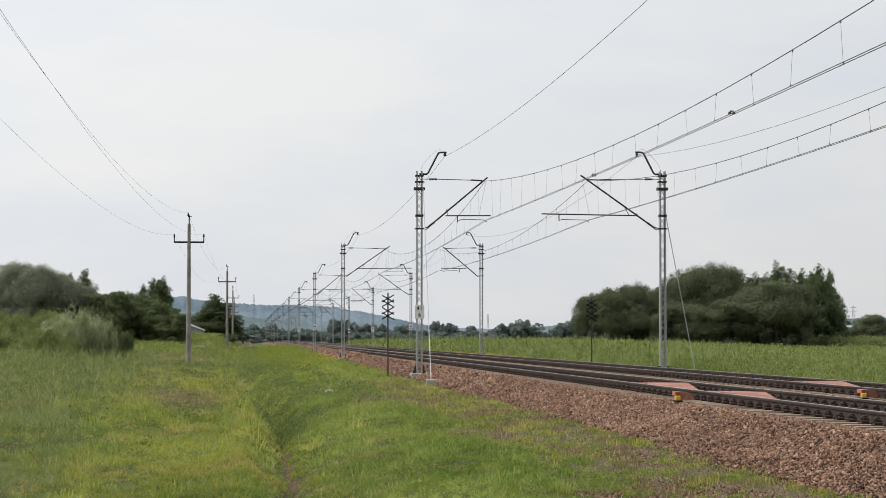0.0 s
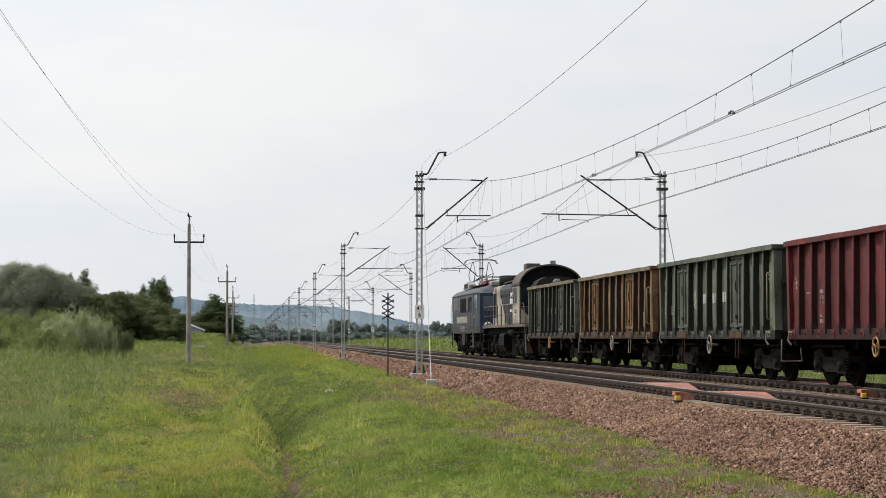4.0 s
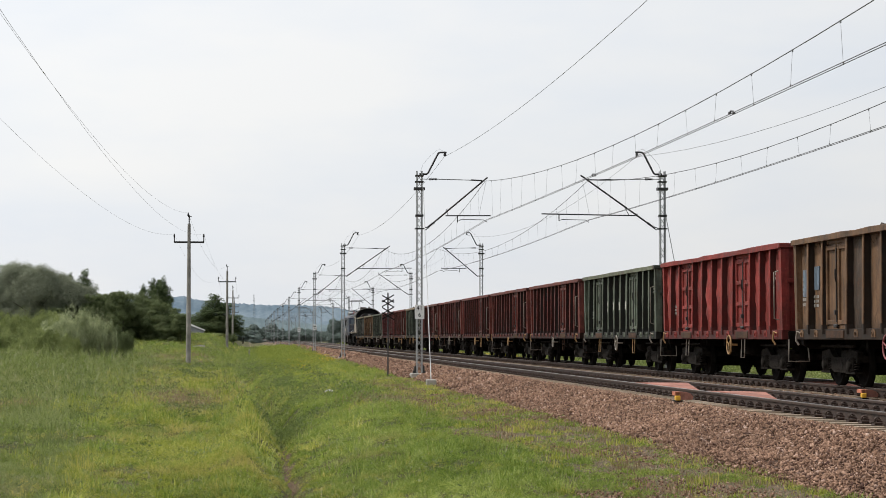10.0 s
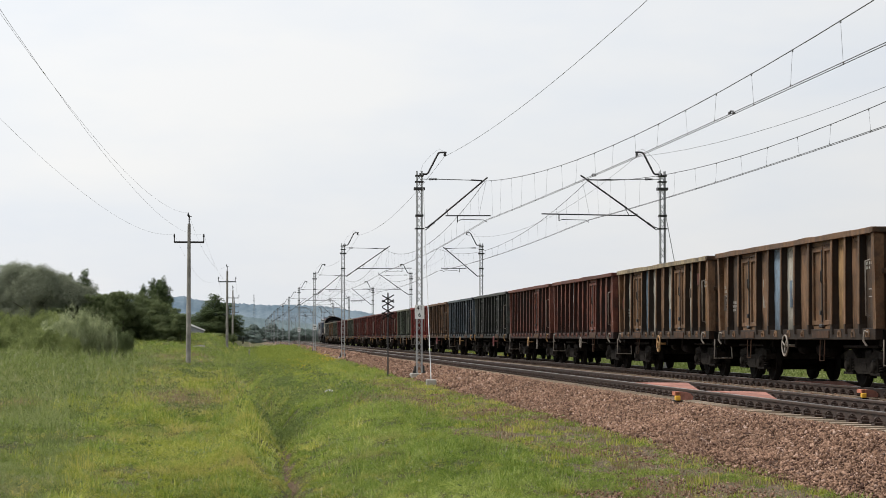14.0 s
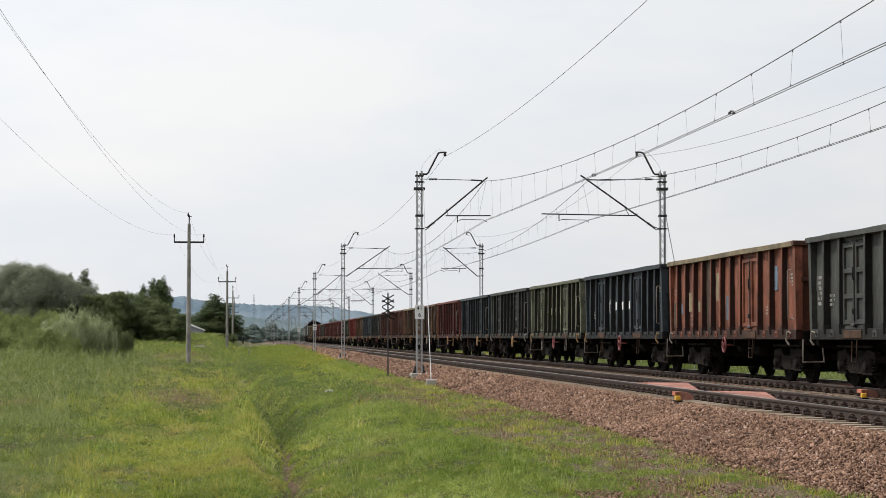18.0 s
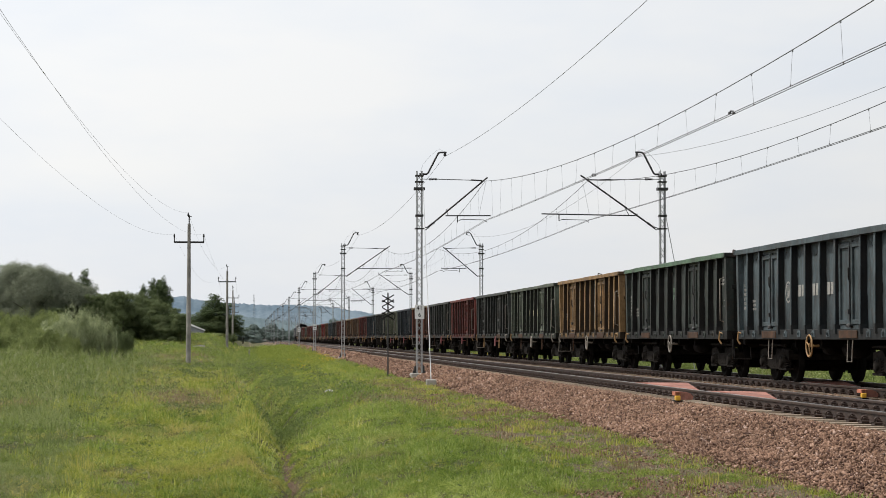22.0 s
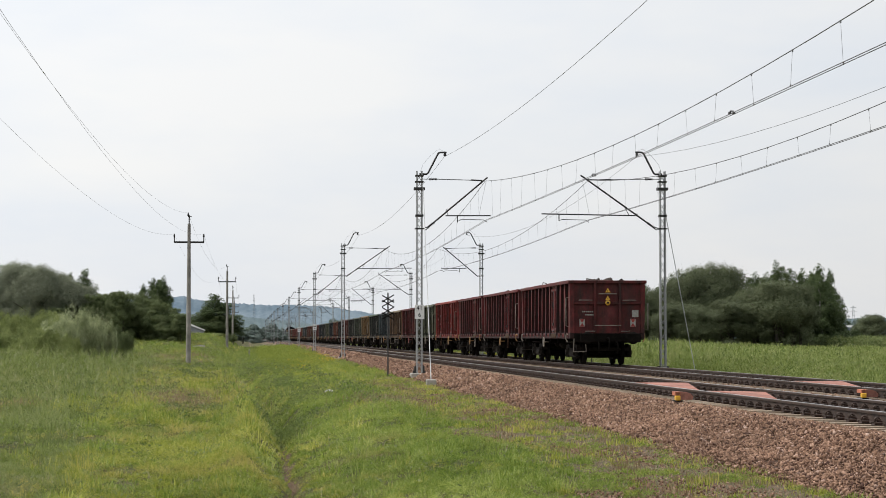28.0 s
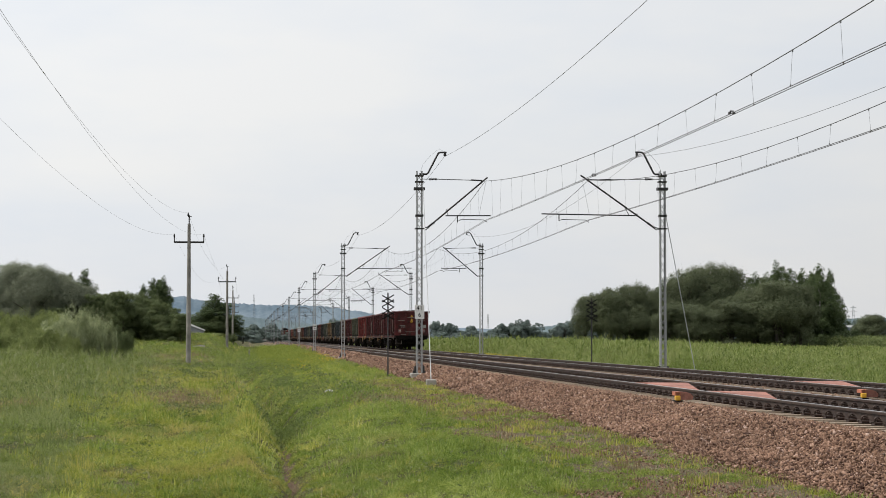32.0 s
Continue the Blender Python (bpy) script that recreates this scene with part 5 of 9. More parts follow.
LOGO_PALE = plain_mat("pale_logo_paint", (0.36, 0.36, 0.31), 0.7, 0.0, 0.25, 10.0)
LOGO_YELLOW = plain_mat("faded_yellow_lettering", (0.50, 0.46, 0.27), 0.7, 0.0, 0.3, 14.0)
G, R = "weathered dull green steel open wagon with two side doors", "worn dark red open wagon with one door"
DG, BN = "dark grey steel open wagon with two battened side doors", "rusty brown steel open wagon patched with pale sheets"
LIST = {
    0: ('double', "olive_grey", {3: "tan", 5: "tan"}, {"logo": LOGO_PALE}, "straw", G),
    1: ('double', "brown", {2: "dark_brown", 3: "ochre", 4: "pale_blue", 6: "rust_red", 8: "ochre"}, {}, "straw", BN),
    2: ('double', "green", {8: "pale_green"}, {"logo": LOGO_PALE}, None, G),
    3: ('single', "dark_red", {}, {}, None, R),
    4: ('single', "red", {4: "dark_red"}, {}, None, R),
    5: ('double', "green", {0: "tan", 9: "brown"}, {"logo": LOGO_PALE, "load": 14}, "tan", G),
    6: ('single', "red", {3: "logo_blue"}, {"stripe": 3, "load": 4}, "rust_red", R + " and a blue stripe"),
    7: ('double', "red", {}, {}, None, "worn red steel open wagon with bulging sides"),
    8: ('single', "red", {4: "blue_grey"}, {"stripe": 4}, None, R + " and a blue stripe"),
    9: ('single', "red", {4: "logo_blue"}, {"stripe": 4}, None, R + " and a blue stripe"),
    10: ('single', "red", {4: "blue_grey"}, {"stripe": 4}, None, R + " and a grey-blue stripe"),
    11: ('double', "green", {}, {"logo": LOGO_PALE}, "pale_green", G),
    12: ('grid', "bright_red", {}, {}, None, "bright red steel open wagon with battened doors and dented sides"),
    13: ('double', "umber", {2: "dark_brown", 4: "pale_blue", 5: "tan", 8: "dark_brown"}, {"load": 10}, None, BN),
    14: ('double', "slate_blue", {}, {"logo": LOGO_PALE}, "blue_grey", "dark blue steel open wagon with a pale company mark"),
    15: ('grid', "grey", {}, {}, None, DG),
    16: ('single', "rust_red", {5: "grey"}, {}, None, R),
    17: ('single', "rust_red", {4: "blue_grey"}, {"stripe": 4}, None, R + " and a grey-blue stripe"),
    18: ('double', "umber", {1: "stone", 2: "pale_blue", 3: "stone", 5: "stone", 6: "stone", 8: "brown"}, {"load": 16}, "tan", BN),
    19: ('double', "umber", {1: "dark_brown", 3: "pale_blue", 4: "stone", 6: "ochre", 8: "dark_brown"}, {"load": 10}, None, BN),
    20: ('double', "red", {3: "logo_blue"}, {"stripe": 3}, None, "dark red steel open wagon with a blue stripe"),
    21: ('grid', "blue", {3: "green", 5: "stone"}, {"logo": LOGO_PALE}, "blue_grey", "dark blue steel open wagon with battened doors"),
    22: ('grid', "grey", {}, {"load": 3}, None, DG),
    23: ('double', "pale_green", {3: "orange", 4: "tan", 6: "brown"}, {"logo": LOGO_YELLOW}, None, "faded pale green steel open wagon with rusty patches"),
    24: ('double', "blue", {}, {"logo": MAT_WHITE}, None, "dark blue steel open wagon with a large white company mark"),
    25: ('single', "orange", {4: "dark_brown", 2: "rust_red"}, {}, "straw", "faded orange-brown steel open wagon with a straw-coloured rim"),
    26: ('grid', "grey", {}, {}, None, DG),
    27: ('single', "red", {4: "logo_blue"}, {"stripe": 4}, None, R + " and a blue stripe"),
    28: ('grid', "grey", {4: "dark_green"}, {"load": 5}, None, DG),
    29: ('double', "green", {}, {"logo": LOGO_YELLOW, "load": 4}, None, G),
    30: ('double', "ochre", {0: "tan", 2: "stone", 4: "brown", 5: "stone", 7: "tan"}, {"load": 10}, None, "ochre and rust-stained steel open wagon patched with pale sheets"),
    31: ('double', "dark_green", {}, {"patch": 4, "load": 3}, "mint", "very dark green steel open wagon with a light green rim"),
    32: ('double', "blue_grey", {}, {"logo": MAT_LETTER, "load": 6}, None, "dark blue-grey steel open wagon with a pale company mark"),
    33: ('double', "umber", {1: "dark_brown", 3: "blue_grey", 4: "stone", 6: "stone"}, {"load": 8}, "tan", BN),
    34: ('double', "dark_red", {3: "logo_blue"}, {"stripe": 3}, None, "dark red steel open wagon with a blue stripe"),
    35: ('double', "pale_green", {}, {"logo": LOGO_YELLOW}, None, "pale green steel open wagon with a faded company mark"),
    36: ('grid', "bright_red", {}, {}, None, "bright red steel open wagon with battened doors and dented sides"),
    37: ('single', "dark_red", {3: "blue"}, {"stripe": 3, "load": 3}, None, R + " and a blue stripe"),
    38: ('single', "dark_red", {1: "stone"}, {"load": 12}, None, R + " and a pale patch"),
    39: ('single', "dark_red", {4: "blue"}, {"load": 18, "tail": True}, None, "worn dark red open wagon with tail boards on its end"),
}


def build_wagons():
    for k in range(40):
        style, col, pan, ext, rim, lab = LIST[k]
        front = BOUNDS[k]
        back = BOUNDS[k + 1] + 1.15 if k < 39 else BOUNDS[40]
        wagon(k, front, back, style, col, pan, ext, rim, lab)


build_wagons()


# ---- the two locomotives at the head ----
MAT_LOCOGREY = paint_mat("loco_blue_grey", (0.049, 0.061, 0.083), 0.75, 0.06, 0.30)
MAT_SKIRT = paint_mat("dusty_skirt_grey", (0.048, 0.050, 0.053), 0.5, 0.1, 0.6)
MAT_LOCODARK = paint_mat("loco_dark_grey", (0.018, 0.018, 0.018), 0.4, 0.15, 0.5)
MAT_LOCOBLUE = paint_mat("loco_navy", (0.030, 0.044, 0.085), 0.25, 0.08, 0.4)
MAT_LOCOROOF = paint_mat("loco_roof", (0.070, 0.075, 0.084), 0.45, 0.12, 0.36)
MAT_CREAM = paint_mat("loco_cream", (0.350, 0.312, 0.252), 0.28, 0.22, 0.65, worn=0.4)
MAT_BOARD = paint_mat("stained_running_board", (0.165, 0.135, 0.098), 0.6, 0.4, 0.7, worn=0.6)
MAT_STEPS = paint_mat("rust_brown_steps", (0.080, 0.056, 0.036), 0.5, 0.4, 0.7, worn=0.6)
MAT_SKYBLUE = paint_mat("loco_sky_blue", (0.06, 0.25, 0.46), 0.2, 0.1, 0.5)
MAT_HOODDARK = paint_mat("hood_dark_navy", (0.034, 0.037, 0.046), 0.4, 0.12, 0.45)
MAT_CABROOF = paint_mat("cab_roof_brown_grey", (0.100, 0.086, 0.074), 0.25, 0.25, 0.5, worn=0.4)
MAT_PANTO = plain_mat("pantograph_red", (0.20, 0.024, 0.026), 0.5, 0.1, 0.3, 8.0)
MAT_ARM = plain_mat("dark_maroon_arm", (0.055, 0.018, 0.018), 0.6, 0.1, 0.4, 8.0)
MAT_PALEGREY = plain_mat("pale_grey_roof_box", (0.23, 0.23, 0.22), 0.6, 0.0, 0.25, 6.0)


def glass_mat():
    m = Nodes("dark_window_glass", 0.2, 0.0, 0.02)
    no = m.noise(m.coord(), 2.0, 3.0)
    m.color(m.ramp(no, [(0.3, (0.008, 0.010, 0.012)), (0.7, (0.020, 0.024, 0.030))]))
    return m.mat


MAT_GLASS = glass_mat()
# sky reflection is put into the pale base colour of this glass
MAT_SCREEN = plain_mat("sky_tinted_screen_glass", (0.085, 0.108, 0.130), 0.08, 0.0, 0.2, 2.0, 0.0, 0.4)
MAT_LAMPGLASS = plain_mat("headlight_glass", (0.17, 0.17, 0.16), 0.15, 0.3, 0.15, 5.0)


def blocks(parent, mat, x, y0, z0, z1, widths, gap):
    """Plain letter-sized blocks along -y on the side facing -x, each a part of its own."""
    y = y0
    for k, w in enumerate(widths):
        part("mark_block", Builder().box(x - 0.004, x, y - w * 0.97, y - w * 0.02, z0 + 0.02 * (k % 2), z1 - 0.015 * (k % 3)), mat, parent)
        y -= w + gap


def loco_bogie(th, y, axles, r, sprung):
    """A heavier bogie with visible axle boxes, springs and a long side frame."""
    span = max(axles) + 0.65
    f = Builder()
    for s in (-1, 1):
        x0, x1 = sorted((s * 0.98, s * 1.12))
        f.prism([(-span, 0.62), (-span, 0.86), (span, 0.86), (span, 0.62), (span * 0.5, 0.50), (-span * 0.5, 0.50)], x0, x1, 'x')
    f.box(-0.98, 0.98, -0.3, 0.3, 0.5, 0.85)
    # traction motors and gear fill the space between the wheels
    f.box(-0.88, 0.88, -span * 0.92, span * 0.92, 0.13, 1.12)
    for a in axles:
        f.box(-1.02, 1.02, a - 0.30, a + 0.30, 0.74, 1.22)
    bg = part("bogie", f, MAT_GRIME, th, at=(0, y, 0))
    for a in axles:
        for q in (-1, 1):
            hp = Builder()
            x0, x1 = sorted((q * 1.02, q * 1.08))
            hp.prism([(a - 0.46, 0.86), (a - 0.40, 0.52), (a - 0.18, 0.20), (a + 0.18, 0.20), (a + 0.40, 0.52), (a + 0.46, 0.86)], x0, x1, 'x')
            part("horn_plate", hp, MAT_GRIME, bg)
            sp = Builder()
            sp.tube([(q * 1.12, a - 0.62, 1.05), (q * 1.16, a - 0.58, 0.62), (q * 0.98, a - 0.50, 0.14)], 0.022, 6)
            part("sand_pipe", sp, MAT_DARKSTEEL, bg)
    for a in axles:
        w = part("wheelset", shared("wheelset", wheelset_mesh), None, bg, at=(0, a, r))
        w.scale = (1, r / 0.455, r / 0.455)
        for q in (-1, 1):
            o = part("axle_box", shared("loco_axle_box", lambda: axle_box_mesh(MAT_OILY)), None, bg, at=(q * 1.06, a, r))
            o.rotation_euler[2] = 0 if q > 0 else math.pi
            o.scale = (1.1, 1.15, 1.15)
            for e in (-0.36, 0.36):
                sp = part("spring", shared("loco_spring", lambda: spring_mesh(MAT_OILY)), None, bg, at=(q * 1.12, a + e, r + 0.02))
                sp.scale = (1.3, 1.3, 1.35)
    for q in (-1, 1):
        b = Builder()
        b.tube([(q * 1.13, -span * 0.75, 0.93), (q * 1.13, span * 0.75, 0.93)], 0.04, 7)
        part("brake_rod", b, MAT_GRIME, bg)
        for a in axles:
            k = Builder()
            k.tube([(q * 1.15, a + 0.55, 0.95), (q * 1.15, a + 0.6, 0.62), (q * 1.1, a + 0.55, 0.35)], 0.045, 6)
            k.box(q * 1.1 - 0.05, q * 1.1 + 0.05, a + 0.48, a + 0.60, 0.28, 0.55, c=0.02)
            part("brake_hanger", k, MAT_GRIME, bg)
    return bg


def electric_loco(front):
    """Boxy four-axle electric locomotive; local y = 0 at its front, running towards +y."""
    th = thing("electric_locomotive", "grimy blue-grey electric locomotive with a raised red pantograph", "locomotive")
    L = 14.25
    W = 1.455
    zb, ze = 1.28, 3.40
    roof = [(-W, ze), (-W + 0.03, ze + 0.12), (-W + 0.22, ze + 0.28), (-0.75, ze + 0.44), (0.0, ze + 0.50), (0.75, ze + 0.44), (W - 0.22, ze + 0.28), (W - 0.03, ze + 0.12), (W, ze)]
    body = Builder()
    # plan of the body: ends bowed a little, corners rounded
    plan = [(-W, -0.55), (-W + 0.10, -0.18), (-0.9, -0.04), (0, 0.0), (0.9, -0.04), (W - 0.10, -0.18), (W, -0.55), (W, -L + 0.55), (W - 0.10, -L + 0.18), (0.9, -L + 0.04), (0, -L), (-0.9, -L + 0.04), (-W + 0.10, -L + 0.18), (-W, -L + 0.55)]
    body.prism(plan, zb, ze, 'z')
    part("body", body, MAT_LOCOGREY, th)
    rb = Builder()
    n = len(roof)
    secs = [(-0.10, 0.0, 0.97), (-0.30, 0.62, 0.985), (-0.85, 1.0, 1.0), (-L + 0.85, 1.0, 1.0), (-L + 0.30, 0.62, 0.985), (-L + 0.10, 0.0, 0.97)]
    vs = []
    for y, k, sx in secs:
        vs += [(x * sx, y, ze + (z - ze) * k) for x, z in roof]
    rb.add(vs, [(j * n + i, j * n + i + 1, (j + 1) * n + i + 1, (j + 1) * n + i) for j in range(len(secs) - 1) for i in range(n - 1)], True)
    part("roof", rb, MAT_LOCOROOF, th, "rounded grey roof")
    sk = Builder()
    sk.box(-W - 0.02, W + 0.02, -L + 0.56, -0.56, zb - 0.02, zb + 0.38, c=0.01)
    part("skirt", sk, MAT_SKIRT, th, "dark grey lower band")
    gut = Builder()
    for s in (-1, 1):
        gut.tube([(s * (W + 0.02), -0.4, ze + 0.02), (s * (W + 0.02), -L + 0.4, ze + 0.02)], 0.022, 6)
    part("gutter", gut, MAT_LOCODARK, th)
    for s in (-1, 1):
        x = s * W
        # raised beads along the lower side, in a lighter paint standing for their highlights
        for z in (1.72, 1.86, 2.02, 2.18, 2.34):
            b = Builder()
            b.box(min(x, x + s * 0.014), max(x, x + s * 0.014), -L + 0.75, -0.75, z - 0.012, z + 0.012)
            part("side_bead", b, MAT_LOCOROOF, th)
        for y0, y1 in ((-5.27, -6.60), (-6.85, -8.25), (-9.33, -10.82)):
            fr = Builder()
            fr.box(min(x, x + s * 0.03), max(x, x + s * 0.03), y1 - 0.05, y0 + 0.05, 2.44, 3.26, c=0.01)
            g = part("grille_frame", fr, MAT_LOCODARK, th)
            inner = Builder()
            inner.box(min(x, x + s * 0.034), max(x, x + s * 0.034), y1, y0, 2.49, 3.21)
            part("grille_back", inner, MAT_BLACK, g)
            for k in range(13):
                z = 2.50 + k * 0.054
                sl = Builder()
                sl.prism([(x + s * 0.033, z), (x + s * 0.046, z + 0.01), (x + s * 0.033, z + 0.035)], y1, y0, 'y')
                part("slat", sl, MAT_GRIME, g)
        for k in range(6):
            b = Builder()
            z = 2.64 + k * 0.125
            b.prism([(x, z), (x + s * 0.035, z + 0.02), (x, z + 0.10)], -4.06, -2.12, 'y')
            part("louvre", b, MAT_LOCOGREY, th)
        for y0, y1 in ((-1.72, -1.95), (-4.25, -4.55), (-8.55, -8.92)):
            b = Builder()
            b.box(min(x, x + s * 0.012), max(x, x + s * 0.012), y1, y0, 2.52, 3.32, c=0.004)
            part("narrow_window", b, MAT_PALEGREY, th, "pale narrow window")
        # doors and handrails at both cabs
        for yd in (-1.15, -11.55):
            b = Builder()
            b.box(min(x, x + s * 0.012), max(x, x + s * 0.012), yd - 0.36, yd + 0.36, 1.34, 3.34, c=0.005)
            d = part("door", b, MAT_LOCOGREY, th)
            for e in (-0.44, 0.44):
                h = Builder()
                h.tube([(x, yd + e, 2.95), (x + s * 0.09, yd + e, 2.95), (x + s * 0.09, yd + e, 1.36), (x, yd + e, 1.34)], 0.019, 6)
                part("handrail", h, MAT_PALEGREY, d, "pale grey handrail")
                part("ladder_rail", Builder().box(min(x, x + s * 0.05), max(x, x + s * 0.05), yd + e * 0.8 - 0.025, yd + e * 0.8 + 0.025, 0.5, 1.3), MAT_PALEGREY if e < 0 else MAT_GRIME, d)
            for z in (0.55, 0.85, 1.12):
                q = Builder()
                q.box(min(x - s * 0.1, x + s * 0.10), max(x - s * 0.1, x + s * 0.10), yd - 0.33, yd + 0.33, z - 0.014, z + 0.014)
                part("step", q, MAT_GHANDLE, d)
        for yc in (-0.9 + 0.2, -13.05):
            b = Builder()
            wy = 0.22 if yc > -2 else 0.50
            b.box(min(x, x + s * 0.016), max(x, x + s * 0.016), yc - wy, yc + wy, 2.55, 3.30, c=0.006)
            part("cab_side_window", b, MAT_SCREEN, th, "cab window painted pale for sky reflection")
            m = Builder()
            m.box(min(x, x + s * 0.022), max(x, x + s * 0.022), yc - 0.025, yc + 0.025, 2.55, 3.30)
            part("window_bar", m, MAT_LOCODARK, th)
        # box and gear under the frame
        b = Builder()
        b.box(min(x - s * 0.35, x), max(x - s * 0.35, x), -7.45, -5.75, 0.62, 1.27, c=0.02)
        part("equipment_box", b, MAT_LOCODARK, th)
        b = Builder()
        b.box(min(x - s * 0.35, x - s * 0.05), max(x - s * 0.35, x - s * 0.05), -8.3, -7.7, 0.80, 1.27, c=0.02)
        part("equipment_box", b, MAT_GRIME, th)
    for e, yc in ((1, 0.0), (-1, -L)):
        # end face: navy front, two windscreens, wipers, ring with mark, lamps, buffers
        f = Builder()
        yf = yc + e * 0.012
        plan2 = [(-W + 0.10, yc - e * 0.17), (-0.9, yc - e * 0.03), (0, yc + e * 0.012), (0.9, yc - e * 0.03), (W - 0.10, yc - e * 0.17), (W - 0.10, yc - e * 0.2), (0, yc - e * 0.08), (-W + 0.10, yc - e * 0.2)]
        f.prism(plan2, zb, ze, 'z')
        nose = part("nose", f, MAT_LOCOBLUE, th, "navy end face")
        for x in (-0.68, 0.68):
            w = Builder()
            w.box(-0.52, 0.52, -0.012, 0.012, 2.45, 3.22, c=0.006)
            o = part("windscreen", w, MAT_SCREEN, nose, "windscreen painted pale for sky reflection", at=(x, yc + e * 0.003, 0))
            o.rotation_euler[2] = radians(-3.0 * (1 if x > 0 else -1) * e)
            wp = Builder()
            wp.tube([(x, yc + e * 0.04, 3.22), (x + 0.1, yc + e * 0.05, 2.75)], 0.012, 5)
            part("wiper", wp, MAT_BLACK, nose)
        for x in (-0.95, 0.95):
            l = Builder()
            l.lathe([(0, 0.17), (0.09, 0.17), (0.11, 0.13)], (x, yc if e > 0 else yc - 0.11, 1.62), 'y', 18)
            lm = part("headlight", l, MAT_LAMPGLASS, nose)
            part("lamp_ring", Builder().ring((x, yc + e * 0.06, 1.62), (0, 1, 0), 0.21, 0.035, 20, 6), MAT_WHITE, lm, "white ring round the headlight")
        mk = Builder()
        yy = yc + e * 0.02
        for k in range(10):
            a0, a1 = -1.1 + 2.2 * k / 10, -1.1 + 2.2 * (k + 1) / 10
            P = lambda a, r_: (e * 0.62 + r_ * math.cos(a) * -e, yy, 2.10 + r_ * math.sin(a))
            t0, t1 = 0.10 * math.cos(a0 / 1.1 * 1.5), 0.10 * math.cos(a1 / 1.1 * 1.5)
            mk.add([P(a0, 0.30), P(a0, 0.30 - t0 - 0.005), P(a1, 0.30 - t1 - 0.005), P(a1, 0.30)], [(0, 1, 2, 3)])
        mk.box(-0.55, 0.55, min(yy, yy + e * 0.003), max(yy, yy + e * 0.003), 1.74, 1.80)
        part("company_mark", mk, MAT_WHITE, nose, "white crescent mark")
        hb = Builder()
        y0, y1 = sorted((yc - e * 0.2, yc + e * 0.04))
        hb.box(-1.35, 1.35, y0, y1, 0.80, 1.30, c=0.03)
        part("headstock", hb, MAT_GRIME, th)
        for x in (-0.875, 0.875):
            o = part("buffer", shared("buffer", buffer_mesh), None, th, at=(x, yc, 1.03))
            o.rotation_euler[2] = 0 if e > 0 else math.pi
        o = part("coupler", shared("coupler", coupler_mesh), None, th, at=(0, yc, 1.02))
        o.rotation_euler[2] = 0 if e > 0 else math.pi
        pl = Builder()
        pl.prism([(-1.2, 0.80), (1.2, 0.80), (1.0, 0.28), (-1.0, 0.28)], yc - e * 0.12, yc - e * 0.05, 'y')
        part("rail_guard", pl, MAT_GRIME, th)
    # side lettering as plain blocks
    b = Builder()
    x = -W - 0.018
    for k in range(9):
        a0, a1 = -1.0 + 2.0 * k / 9, -1.0 + 2.0 * (k + 1) / 9
        t0, t1 = 0.10 * math.cos(a0 * 1.5), 0.10 * math.cos(a1 * 1.5)
        P = lambda a, r_: (x, -2.95 - r_ * math.cos(a), 2.02 + r_ * 0.75 * math.sin(a))
        b.add([P(a0, 0.34), P(a0, 0.34 - t0), P(a1, 0.34 - t1), P(a1, 0.34)], [(0, 1, 2, 3)])
    aged = plain_mat("aged_cream_lettering", (0.30, 0.28, 0.235), 0.7, 0.0, 0.35, 12.0)
    mark = part("company_mark", b, aged, th, "cream company mark in plain shapes")
    blocks(mark, aged, x, -3.45, 1.84, 2.22, [0.46, 0.42, 0.44, 0.46, 0.44], 0.09)
    blocks(mark, aged, x, -6.35, 1.84, 2.22, [0.46, 0.44, 0.46, 0.42, 0.42], 0.09)
    blocks(mark, MAT_LETTER, x - 0.004, -5.05, 1.50, 1.68, [0.22] * 6, 0.28)
    b = Builder()
    rnd = random.Random(4)
    letters(b, x - 0.006, -5.7, 1.39, 2.6, 0.05, 16, rnd, 1)
    letters(b, x, -11.95, 2.08, 0.75, 0.12, 5, rnd, 1)
    part("side_marks", b, MAT_LETTER, th)
    # roof gear
    for s in (-1, 1):
        wk = Builder()
        wk.box(s * 0.75 - 0.16, s * 0.75 + 0.16, -L + 1.2, -1.2, ze + 0.50, ze + 0.53)
        part("roof_walkway", wk, MAT_LOCODARK, th)
    bx = Builder()
    bx.prism([(-5.9, ze + 0.40), (-3.0, ze + 0.40), (-3.0, ze + 0.72), (-5.2, ze + 0.82), (-5.9, ze + 0.66)], -1.02, -0.64, 'x')
    lb = part("resistor_box", bx, MAT_PALEGREY, th, "pale grey louvred roof box")
    for k in range(5):
        sl = Builder()
        sl.box(-1.042, -1.02, -5.0, -3.2, ze + 0.47 + k * 0.055, ze + 0.50 + k * 0.055)
        part("louvre", sl, MAT_LOCODARK, lb)
    wb = Builder()
    wb.box(-0.70, 0.70, -L + 0.55, -L + 1.75, ze + 0.40, ze + 0.66, c=0.05)
    part("roof_box", wb, MAT_PALEGREY, th, "pale grey roof box")
    hl = Builder()
    hl.lathe([(-0.10, 0.15), (0.05, 0.17), (0.16, 0.17), (0.17, 0.11)], (-0.0, -L + 0.42, ze + 0.52), 'y', 18)
    part("top_headlight", hl, MAT_PALEGREY, th)
    pantograph(th, -2.8, ze + 0.55, 5.60)
    pantograph(th, -9.2, ze + 0.62, ze + 1.0)
    loco_bogie(th, -3.4, (-1.5, 1.5), 0.62, True)
    loco_bogie(th, -L + 3.4, (-1.5, 1.5), 0.62, True)
    und = Builder()
    und.box(-1.1, 1.1, -L + 0.5, -0.5, 0.95, 1.27)
